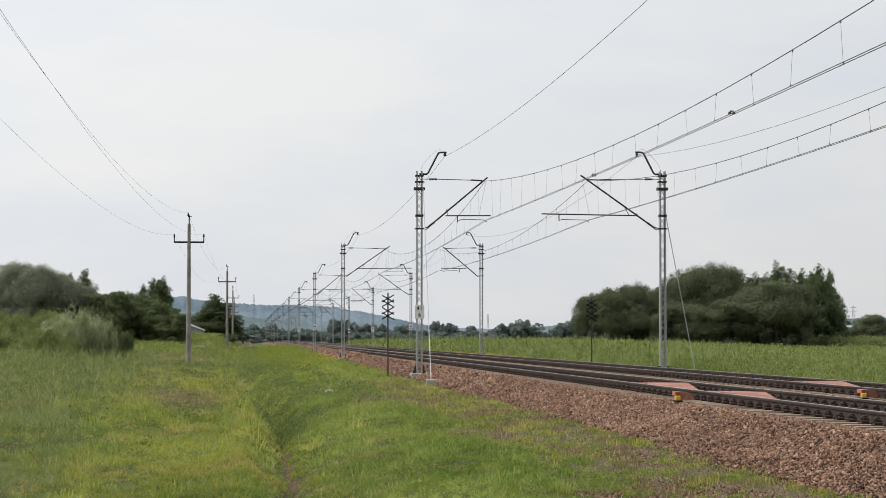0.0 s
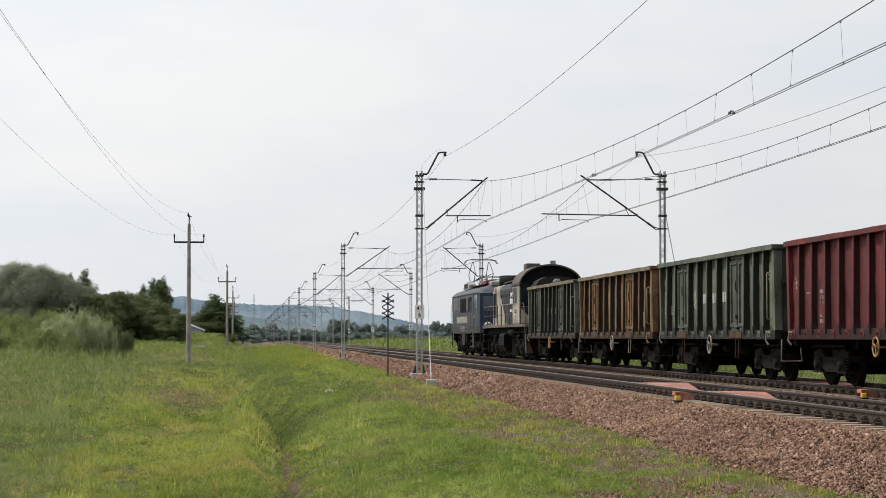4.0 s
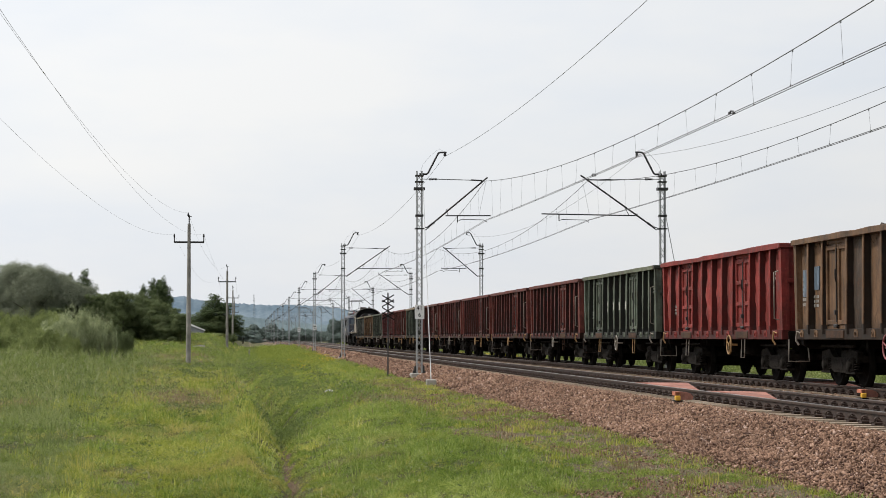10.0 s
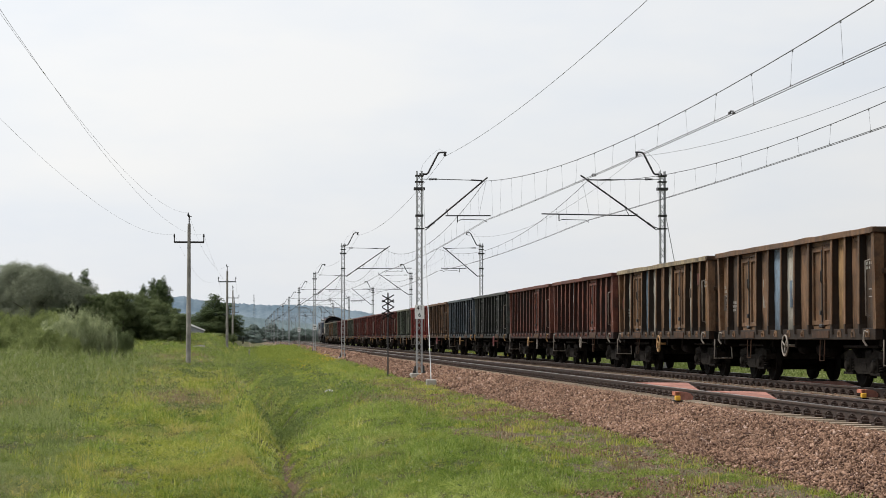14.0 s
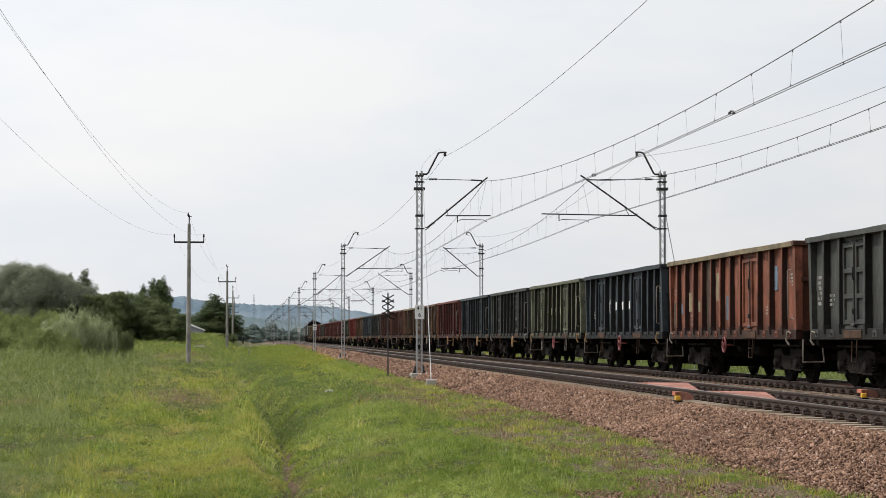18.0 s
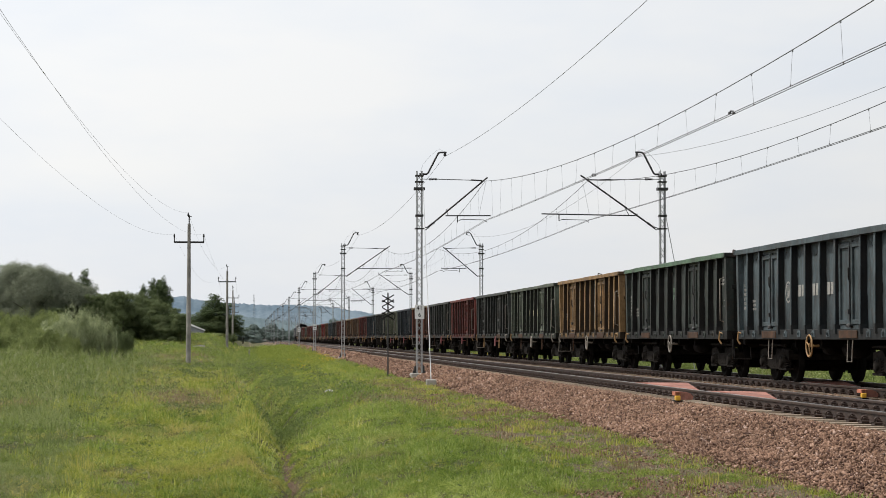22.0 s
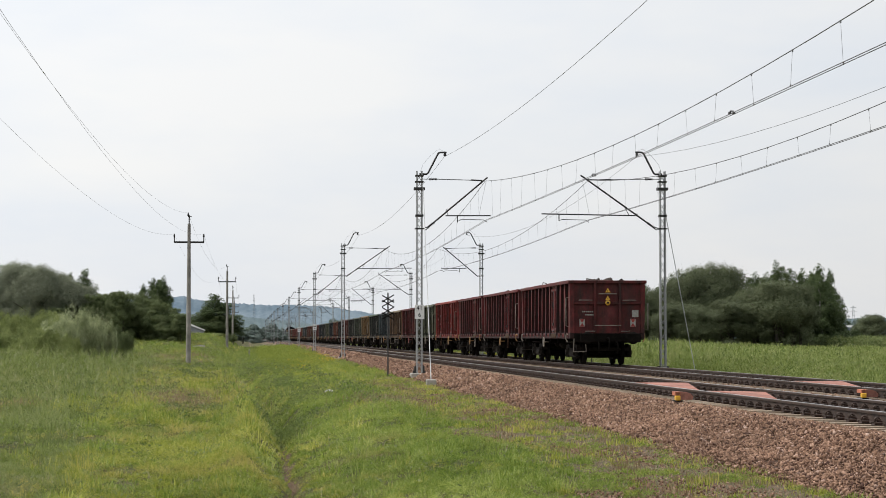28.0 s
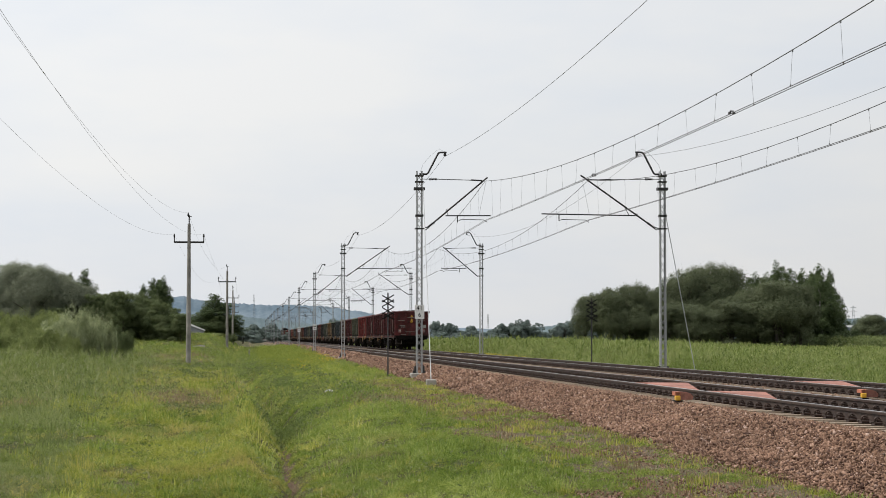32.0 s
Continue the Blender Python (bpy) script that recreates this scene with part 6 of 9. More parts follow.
    # battery and air gear hung between the bogies, and guard irons at the ends
    und.box(-1.0, 1.0, -8.9, -5.3, 0.26, 0.96, c=0.04)
    for s in (-1, 1):
        und.tube([(s * 1.20, -1.2, 1.10), (s * 1.20, -L + 1.2, 1.10)], 0.05, 7)
        for y in (-0.75, -L + 0.75):
            und.box(min(s * 0.75, s * 1.15), max(s * 0.75, s * 1.15), y - 0.2, y + 0.2, 0.22, 0.96, c=0.05)
        for y in (-3.4, -10.85):
            cy = Builder()
            cy.lathe([(-0.26, 0.03), (-0.24, 0.11), (0.16, 0.11), (0.18, 0.07), (0.30, 0.03)], (s * 1.16, y, 1.00), 'y', 14)
            part("brake_cylinder", cy, MAT_OILY, th)
    # insulators and bus bars between the two pantographs
    bus = Builder()
    for x, z in ((-0.35, ze + 0.78), (0.30, ze + 0.72)):
        bus.tube([(x, -4.4, z - 0.05), (x, -5.4, z), (x + 0.08, -6.8, z + 0.02), (x, -8.2, z), (x, -11.6, z - 0.06)], 0.02, 6)
    bus.tube([(-0.35, -4.6, ze + 0.75), (-0.62, -5.6, ze + 1.02), (-0.40, -6.6, ze + 0.80)], 0.014, 5)
    bus.tube([(-0.50, -7.6, ze + 0.80), (-0.66, -8.2, ze + 1.06), (-0.45, -9.0, ze + 0.92)], 0.014, 5)
    part("bus_bar", bus, MAT_DARKSTEEL, th, "dark roof bus bars")
    for y in (-5.2, -6.3, -7.4, -11.2):
        for x in (-0.35, 0.30):
            ins = Builder()
            ins.lathe([(0, 0.09), (0.04, 0.10), (0.07, 0.06), (0.11, 0.10), (0.14, 0.06), (0.18, 0.10), (0.21, 0.06), (0.27, 0.04)], (x, y, ze + 0.46), 'z', 12)
            part("roof_insulator", ins, MAT_PANTO, th, "red roof insulator")
    part("underframe", und, MAT_GRIME, th)
    th.name = "electric_locomotive"
    TRAIN.append((th, front))
    return th


def pantograph(th, yc, zb, zt):
    """Diamond pantograph: red lower arms, thin upper arms, twin-strip head with horns."""
    h = zt - zb
    fr = Builder()
    for x in (-0.55, 0.55):
        fr.box(x - 0.05, x + 0.05, yc - 1.3, yc + 1.3, zb, zb + 0.09)
    for y in (-0.95, 0.95):
        fr.box(-0.6, 0.6, yc + y - 0.06, yc + y + 0.06, zb - 0.0, zb + 0.12)
    p = part("pantograph", fr, MAT_PANTO, th, "red diamond pantograph")
    for x in (-0.55, 0.55):
        for y in (-1.1, 1.1):
            ins = Builder()
            ins.lathe([(-0.16, 0.05), (-0.13, 0.09), (-0.10, 0.05), (-0.06, 0.09), (-0.03, 0.05), (0.0, 0.05)], (x, yc + y, zb), 'z', 10)
            part("insulator", ins, MAT_PANTO, p)
    knee = 1.75 if h > 0.8 else 1.35
    zk = zb + 0.1 + h * 0.42
    for s in (-1, 1):
        for x in (-0.5, 0.5):
            a = Builder()
            a.tube([(x, yc + s * 0.55, zb + 0.1), (x * 1.05, yc + s * knee, zk)], 0.032, 7, r1=0.024)
            part("lower_arm", a, MAT_PANTO if h < 0.8 else MAT_ARM, p)
            u = Builder()
            u.tube([(x * 1.05, yc + s * knee, zk), (x * 0.95, yc + s * 0.28, zt - 0.16)], 0.022, 6)
            part("upper_arm", u, MAT_DARKSTEEL, p)
        c = Builder()
        c.tube([(-0.5, yc + s * 0.9, zb + 0.1 + (zk - zb) * 0.3), (0.5, yc + s * knee, zk)], 0.018, 5)
        part("brace", c, MAT_DARKSTEEL, p)
    for y in (-0.28, 0.28):
        hd = Builder()
        hd.tube([(-0.98, yc + y * 0.7, zt - 0.22), (-0.85, yc + y * 0.8, zt - 0.06), (-0.62, yc + y, zt), (0.62, yc + y, zt), (0.85, yc + y * 0.8, zt - 0.06), (0.98, yc + y * 0.7, zt - 0.22)], 0.024, 6)
        part("collector_strip", hd, MAT_DARKSTEEL, p)
    for x in (-0.5, 0.5):
        part("head_bar", Builder().tube([(x, yc - 0.28, zt - 0.14), (x, yc + 0.28, zt - 0.14)], 0.022, 6), MAT_DARKSTEEL, p)


def diesel_loco(front):
    """Six-axle hood diesel with its round-roofed cab near the rear; local y = 0 at its front platform end."""
    th = thing("diesel_locomotive", "dirty cream and dark navy hood diesel locomotive with rounded cab", "locomotive")
    L = 16.3
    b = Builder()
    b.box(-1.45, 1.45, -L + 0.2, 0.0, 1.52, 1.64, c=0.01)
    part("platform", b, MAT_BOARD, th, "dirty cream running board")
    b = Builder()
    b.box(-1.1, 1.1, -L + 0.3, -0.1, 1.05, 1.52)
    b.box(-1.0, 1.0, -10.4, -6.3, 0.16, 1.06, c=0.05)
    for s in (-1, 1):
        b.tube([(s * 1.22, -1.0, 1.28), (s * 1.22, -L + 1.0, 1.28)], 0.06, 7)
        for y in (-0.55, -L + 0.75):
            b.box(min(s * 0.75, s * 1.2), max(s * 0.75, s * 1.2), y - 0.25, y + 0.25, 0.25, 1.06, c=0.05)
        for y in (-3.7, -12.1):
            cy = Builder()
            cy.lathe([(-0.28, 0.03), (-0.26, 0.12), (0.16, 0.12), (0.18, 0.08), (0.32, 0.03)], (s * 1.16, y, 1.06), 'y', 14)
            part("brake_cylinder", cy, MAT_OILY, th)
    part("frame", b, MAT_GRIME, th)
    hw = 0.90

    def hood(y0, y1, zt, mat, name, label=""):
        pf = [(-hw, 1.66), (-hw, zt - 0.30), (-hw + 0.10, zt - 0.10), (-hw + 0.32, zt), (hw - 0.32, zt), (hw - 0.10, zt - 0.10), (hw, zt - 0.30), (hw, 1.66)]
        q = Builder()
        q.prism(pf, y0, y1, 'y')
        return part(name, q, mat, th, label)
    hd = hood(-2.75, -11.95, 3.72, MAT_HOODDARK, "long_hood", "dark navy engine hood")
    fr = hood(0.02, -2.75, 3.725, MAT_CREAM, "radiator_hood", "dirty cream radiator housing")
    rr = hood(-14.05, -15.9, 3.62, MAT_CREAM, "short_hood", "dirty cream rear hood")
    # front radiator grille facing forwards and to both sides
    for s in (-1, 1):
        x = s * hw
        g = Builder()
        g.box(min(x, x + s * 0.03), max(x, x + s * 0.03), -1.75, -0.25, 1.95, 3.40, c=0.01)
        go = part("radiator_frame", g, MAT_CREAM, fr)
        gb = Builder()
        gb.box(min(x, x + s * 0.035), max(x, x + s * 0.035), -1.65, -0.35, 2.05, 3.30)
        part("radiator_core", gb, MAT_BLACK, go)
        for k in range(10):
            sl = Builder()
            z = 2.09 + k * 0.122
            sl.prism([(x + s * 0.03, z), (x + s * 0.055, z + 0.02), (x + s * 0.03, z + 0.05)], -1.66, -0.34, 'y')
            part("slat", sl, MAT_LOCODARK, go)
        mid = Builder()
        mid.box(min(x + s * 0.03, x + s * 0.075), max(x + s * 0.03, x + s * 0.075), -1.04, -0.96, 2.05, 3.30)
        part("grille_bar", mid, MAT_LOCODARK, go)
        lp = Builder()
        lp.box(min(x, x + s * 0.06), max(x, x + s * 0.06), -1.35, -0.75, 3.40, 3.62, c=0.03)
        part("side_lamp_box", lp, MAT_CREAM, fr)
        # slanting colour edge: cream wedge, then dark doors
        wd = Builder()
        wd.add([(x + s * 0.006, -2.74, 1.67), (x + s * 0.006, -5.5, 1.67), (x + s * 0.006, -2.74, 3.35), (x, -2.74, 1.67), (x, -5.5, 1.67), (x, -2.74, 3.35)], [(0, 1, 2), (3, 5, 4), (0, 2, 5, 3), (1, 4, 5, 2), (0, 3, 4, 1)])
        part("cream_wedge", wd, MAT_CREAM, hd)
        for k in range(9):
            y0 = -3.0 - k * 0.93
            d = Builder()
            d.box(min(x, x + s * 0.014), max(x, x + s * 0.014), y0 - 0.82, y0, 2.05, 3.34, c=0.005) if k > 3 else d.box(min(x, x + s * 0.014), max(x, x + s * 0.014), y0 - 0.82, y0, 2.55 + (3 - k) * 0.26, 3.34, c=0.005)
            dd = part("hood_door", d, MAT_HOODDARK, hd)
            for j in range(3):
                v = Builder()
                v.box(min(x, x + s * 0.03), max(x, x + s * 0.03), y0 - 0.66, y0 - 0.16, 3.30 - 0.16 - j * 0.045, 3.32 - 0.16 - j * 0.045)
                part("vent_slot", v, MAT_BLACK, dd)
            v = Builder()
            v.box(min(x, x + s * 0.035), max(x, x + s * 0.035), y0 - 0.09, y0 - 0.05, 2.7, 2.82)
            part("door_handle", v, MAT_DARKSTEEL, dd)
        bl = Builder()
        bl.box(min(x, x + s * 0.018), max(x, x + s * 0.018), -11.9, -11.3, 2.35, 3.40)
        part("blue_stripe", bl, MAT_SKYBLUE, hd, "sky blue stripe")
        # handrails on the running board
        for z in (2.12, 2.60):
            h = Builder()
            h.tube([(s * 1.40, -0.2, z), (s * 1.40, -11.9, z)], 0.016, 6)
            part("handrail", h, MAT_GHANDLE if z > 2.3 else MAT_DARKSTEEL, th)
        for k in range(9):
            h = Builder()
            h.tube([(s * 1.40, -0.2 - k * 1.44, 1.64), (s * 1.40, -0.2 - k * 1.42, 2.62)], 0.022, 6)
            part("stanchion", h, MAT_DARKSTEEL, th)
        h = Builder()
        h.tube([(s * 1.40, -14.3, 1.64), (s * 1.40, -14.3, 2.55), (s * 1.40, -15.2, 2.60), (s * 1.42, -15.9, 2.0), (s * 1.42, -16.0, 1.2)], 0.022, 6)
        part("handrail", h, MAT_DARKSTEEL, th)
        tk = Builder()
        tk.prism([(s * 0.75, 1.24), (s * 1.28, 1.24), (s * 1.38, 1.14), (s * 1.38, 0.66), (s * 1.24, 0.42), (s * 0.75, 0.30)], -8.15, -6.35, 'y')
        part("fuel_tank", tk, MAT_OILY, th, "black oily fuel tank")
        at = Builder()
        at.lathe([(-1.2, 0.05), (-1.15, 0.18), (1.15, 0.18), (1.2, 0.05)], (s * 1.12, -10.0, 1.28), 'y', 14)
        part("air_tank", at, MAT_OILY, th)
        st = Builder()
        st.prism([(-15.55, 1.60), (-15.95, 1.60), (-16.2, 0.35), (-15.85, 0.35)], min(s * 1.1, s * 1.4), max(s * 1.1, s * 1.4), 'x')
        part("corner_steps", st, MAT_STEPS, th, "rust-stained corner steps")
        for z in (0.45, 0.85, 1.2):
            q = Builder()
            q.box(min(s * 1.1, s * 1.44), max(s * 1.1, s * 1.44), -0.75, -0.15, z - 0.015, z + 0.015)
            part("step", q, MAT_DARKSTEEL, th)
    # cab with barrel roof overhanging its rear wall
    cw = 1.44
    y0, y1 = -11.85, -14.05
    cb = Builder()
    cb.box(-cw, cw, y1, y0, 1.66, 3.40, c=0.02)
    cab = part("cab", cb, MAT_CREAM, th, "dirty cream cab")
    arc = [(cw * math.cos(w) * 1.02, 3.38 + 0.98 * math.sin(w)) for w in [math.pi * k / 20 for k in range(21)]]
    gable = Builder()
    gable.prism([(x * 0.93, 3.38 + (z - 3.38) * 0.93) for x, z in arc], y1 + 0.01, y0 - 0.01, 'y')
    part("gable", gable, MAT_OILY, cab, "dark gable under the barrel roof")
    rf = Builder()
    outer, inner = arc, [(x * 0.965, 3.36 + (z - 3.38) * 0.955) for x, z in arc]
    rf.prism(outer + inner[::-1], y1 - 0.22, y0 + 0.20, 'y', True)
    part("barrel_roof", rf, MAT_CABROOF, cab, "rounded brown-grey cab roof")
    for s in (-1, 1):
        x = s * cw
        for yc, w in ((-12.32, 0.36), (-13.12, 0.62)):
            wn = Builder()
            wn.box(min(x, x + s * 0.022), max(x, x + s * 0.022), yc - w / 2 - 0.04, yc + w / 2 + 0.04, 2.56, 3.36, c=0.01)
            wo = part("window_frame", wn, MAT_PALEGREY, cab)
            gl = Builder()
            gl.box(min(x, x + s * 0.028), max(x, x + s * 0.028), yc - w / 2, yc + w / 2, 2.61, 3.31)
            part("pane", gl, MAT_GLASS, wo, "dark cab window")
        rnd = random.Random(9)
        lt = Builder()
        if s < 0:
            letters(lt, x - 0.003, -12.5, 2.25, 0.8, 0.05, 7, rnd, 2)
            part("side_marks", lt, MAT_DARKSTEEL, cab)
    for yy, e in ((y1, -1), (y0, 1)):
        for x in (-1.15, 1.15):
            wn = Builder()
            wn.box(x - 0.235, x + 0.235, min(yy, yy + e * 0.02), max(yy, yy + e * 0.02), 2.46, 3.52, c=0.01)
            part("end_window", wn, MAT_GLASS, cab, "dark cab window")
            lo = Builder()
            o_ = 1 if x > 0 else -1
            lo.prism([(x + o_ * 0.26, 2.44), (x - o_ * 0.26, 2.44), (x - o_ * 0.26, 1.90)], min(yy, yy + e * 0.012), max(yy, yy + e * 0.012), 'y')
            part("navy_panel", lo, MAT_LOCODARK, cab)
    # rear hood dressing: dark cap, blue corner, louvres, headlight
    cap = Builder()
    cap.prism([(-hw - 0.02, 3.28), (-hw - 0.02, 3.40), (-hw + 0.12, 3.58), (-0.5, 3.72), (0.0, 3.76), (0.5, 3.72), (hw - 0.12, 3.58), (hw + 0.02, 3.40), (hw + 0.02, 3.28)], -15.94, -14.15, 'y', True)
    part("hood_cap", cap, MAT_LOCODARK, rr, "dark hood top")
    bc = Builder()
    bc.box(-hw - 0.012, hw + 0.012, -15.92, -14.2, 3.08, 3.28)
    part("blue_stripe", bc, MAT_SKYBLUE, rr, "sky blue stripe")
    nv = Builder()
    nv.box(-hw + 0.14, hw - 0.14, -15.93, -15.89, 1.9, 3.30)
    part("rear_panel", nv, MAT_HOODDARK, rr)
    for z in (2.05, 2.65):
        for yy in (-14.6, -15.4):
            lv = Builder()
            lv.box(-hw - 0.014, -hw, yy - 0.2, yy + 0.2, z - 0.20, z + 0.20)
            part("vent", lv, MAT_CABROOF, rr, "rusty vent")
    hl = Builder()
    hl.lathe([(-0.08, 0.10), (-0.06, 0.20), (0.03, 0.20)], (0.0, -15.95, 3.45), 'y', 20)
    part("headlight", hl, MAT_LAMPGLASS, rr, "round headlight")
    # roof gear: exhaust fan housing, whistle, cab chimney, pipes
    fan = Builder()
    fan.lathe([(0.0, 0.74), (0.50, 0.74), (0.52, 0.68)], (0, -1.35, 3.70), 'z', 28)
    part("fan_housing", fan, MAT_BLACK, hd, "round black fan housing")
    for x in (-0.62, 0.62):
        pp = Builder()
        pp.tube([(x, -2.4, 3.80), (x, -11.8, 3.86)], 0.035, 7)
        part("roof_pipe", pp, MAT_DARKSTEEL, hd)
    ex = Builder()
    ex.box(-0.70, -0.05, -11.2, -10.2, 3.70, 4.50, c=0.03)
    part("exhaust_box", ex, MAT_CABROOF, hd, "rusty exhaust box")
    ch = Builder()
    ch.box(-0.02, 0.22, y1 - 0.15, y1 + 0.05, 4.30, 4.52, c=0.02)
    part("horn_box", ch, MAT_PALEGREY, cab)
    # large pale mark on the hood doors
    mk = Builder()
    x = -hw - 0.02
    for k in range(6):
        a0, a1 = -1.0 + 2.0 * k / 6, -1.0 + 2.0 * (k + 1) / 6
        P = lambda a, r_: (x, -7.6 - r_ * math.cos(a), 3.42 + r_ * math.sin(a) * 0.8)
        mk.add([P(a0, 0.2), P(a0, 0.2 - 0.06 * math.cos(a0 * 1.5)), P(a1, 0.2 - 0.06 * math.cos(a1 * 1.5)), P(a1, 0.2)], [(0, 1, 2, 3)])
    part("company_mark", mk, MAT_WHITE, hd, "white crescent company mark")
    blocks(hd, MAT_WHITE, x, -6.90, 3.02, 3.22, [0.30, 0.26, 0.28, 0.28, 0.28], 0.05)
    blocks(hd, MAT_WHITE, x, -6.90, 2.68, 2.94, [0.30, 0.28, 0.28, 0.28, 0.28], 0.05)
    lt = Builder()
    letters(lt, x, -6.9, 2.28, 2.9, 0.12, 14, random.Random(3), 1)
    part("side_marks", lt, MAT_WHITE, hd)
    for e, yc in ((1, 0.05), (-1, -L + 0.15)):
        hb = Builder()
        hb.box(-1.4, 1.4, yc - 0.1, yc + 0.1, 0.82, 1.5, c=0.02)
        part("headstock", hb, MAT_GRIME, th)
        pl = Builder()
        pl.prism([(-1.25, 0.82), (1.25, 0.82), (1.05, 0.25), (-1.05, 0.25)], yc - 0.05, yc + 0.03, 'y')
        part("rail_guard", pl, MAT_GRIME, th)
        for x in (-0.875, 0.875):
            o = part("buffer", shared("buffer", buffer_mesh), None, th, at=(x, yc, 1.05))
            o.rotation_euler[2] = 0 if e > 0 else math.pi
    loco_bogie(th, -3.7, (-1.85, 0.0, 1.85), 0.55, True)
    loco_bogie(th, -13.0, (-1.85, 0.0, 1.85), 0.55, True)
    TRAIN.append((th, front))
    return th


electric_loco(28.35)
diesel_loco(12.20)


# ---- trees and bushes ----
def unit(v):
    return v / np.maximum(np.linalg.norm(v, axis=1)[:, None], 1e-6)


def leaf_faces(rng, p, nrm, sz, slim=0.8, hang=0.0):
    """One small pointed leaf at each point, lying across its own direction."""
    a = unit(unit(np.cross(nrm, rng.normal(size=p.shape))) * (1 - hang) + np.array([0, 0, -hang]))
    b = np.cross(nrm, a)
    return np.stack([p - a * sz, p + a * sz * 0.3 - b * sz * slim, p + a * sz], 1).reshape(-1, 3)


def leaf_cloud(rng, lobes, count, size, name, mat, sub=13, swell=0.36, jitter=0.7, droop=0.0, flat=0.85, slim=0.8, hang=0.0):
    """A crown of billows: each lobe carries smaller rounded clumps, whose leaves look outwards, with loose sprays past their edge."""
    lobes = np.array(lobes, float)
    area = (lobes[:, 3] * lobes[:, 4] * lobes[:, 5]) ** (2 / 3)
    nb = sub * len(lobes)
    pick = rng.choice(len(lobes), nb, p=area / area.sum())
    d = rng.normal(size=(nb, 3))
    d[:, 2] = np.where(d[:, 2] < -0.4, -d[:, 2], d[:, 2])
    d = unit(d)
    c = lobes[pick, :3] + d * lobes[pick, 3:6] * rng.uniform(0.70, 1.0, (nb, 1))
    rad = lobes[pick, 3:6].mean(1) * swell * rng.uniform(0.55, 1.35, nb)
    k = int(count * 0.86)
    w = rad ** 2
    q = rng.choice(nb, k, p=w / w.sum())
    e = unit(rng.normal(size=(k, 3)) + 0.8 * d[q])
    r = (0.55 + 0.45 * rng.random(k) ** 0.6) * np.where(rng.random(k) < 0.14, rng.uniform(1.0, 1.45, k), 1.0)
    p = c[q] + e * r[:, None] * rad[q, None] * np.array([1.0, 1.0, flat])
    p[:, 2] -= droop * rad[q] * np.abs(rng.normal(size=k)) * 0.6
    nrm = unit(e * 0.8 + d[q] * 0.5 + jitter * rng.normal(size=(k, 3)))
    sz = size * rng.uniform(0.55, 1.35, (k, 1))
    # leaves and twigs inside, which close the crown
    i = count - k
    pi = rng.choice(len(lobes), i, p=area / area.sum())
    di = unit(rng.normal(size=(i, 3)))
    p = np.concatenate([p, lobes[pi, :3] + di * lobes[pi, 3:6] * (0.85 * rng.random((i, 1)) ** 0.5)])
    nrm = np.concatenate([nrm, unit(di + 0.5 * rng.normal(size=(i, 3)))])
    sz = np.concatenate([sz, size * rng.uniform(0.8, 1.8, (i, 1))])
    p[:, 2] = np.maximum(p[:, 2], 0.05)
    V = leaf_faces(rng, p, nrm, sz, slim, hang)
    return bulk_mesh(name, V, np.arange(len(V)).reshape(-1, 3), mat)


def shoot_cloud(rng, shoots, spread, height, per, size, name, mat, lean=0.35, slim=0.30):
    """A shrub of upright shoots fanning out from its base, each set with narrow leaves all along its upper part."""
    a = rng.random(shoots) * 6.283
    r0 = spread * np.sqrt(rng.random(shoots))
    base = np.stack([r0 * 0.55 * np.cos(a), r0 * 0.55 * np.sin(a), np.zeros(shoots)], 1)
    out = np.stack([np.cos(a), np.sin(a), np.zeros(shoots)], 1) * (lean * r0 / spread * height)[:, None] + rng.normal(size=(shoots, 3)) * np.array([0.12, 0.12, 0.0]) * height
    ln = height * (1.0 - 0.40 * (r0 / spread) ** 2) * rng.uniform(0.62, 1.05, shoots)
    q = np.repeat(np.arange(shoots), per)
    t = rng.random(len(q)) ** 0.75
    p = base[q] + out[q] * (t ** 1.6)[:, None]
    p[:, 2] += ln[q] * t
    side = unit(rng.normal(size=(len(q), 3)) * np.array([1, 1, 0.25]))
    p += side * (0.17 * (1.05 - t) * height / 2.0 + 0.02)[:, None]
    along = unit(side + np.array([0, 0, 0.9]) + 0.25 * rng.normal(size=(len(q), 3)))
    wide = np.cross(along, unit(rng.normal(size=(len(q), 3))))
    sz = size * rng.uniform(0.6, 1.3, (len(q), 1))
    V = np.stack([p, p + along * sz + wide * sz * slim, p + along * sz * 2.0], 1).reshape(-1, 3)
    return bulk_mesh(name, V, np.arange(len(V)).reshape(-1, 3), mat)


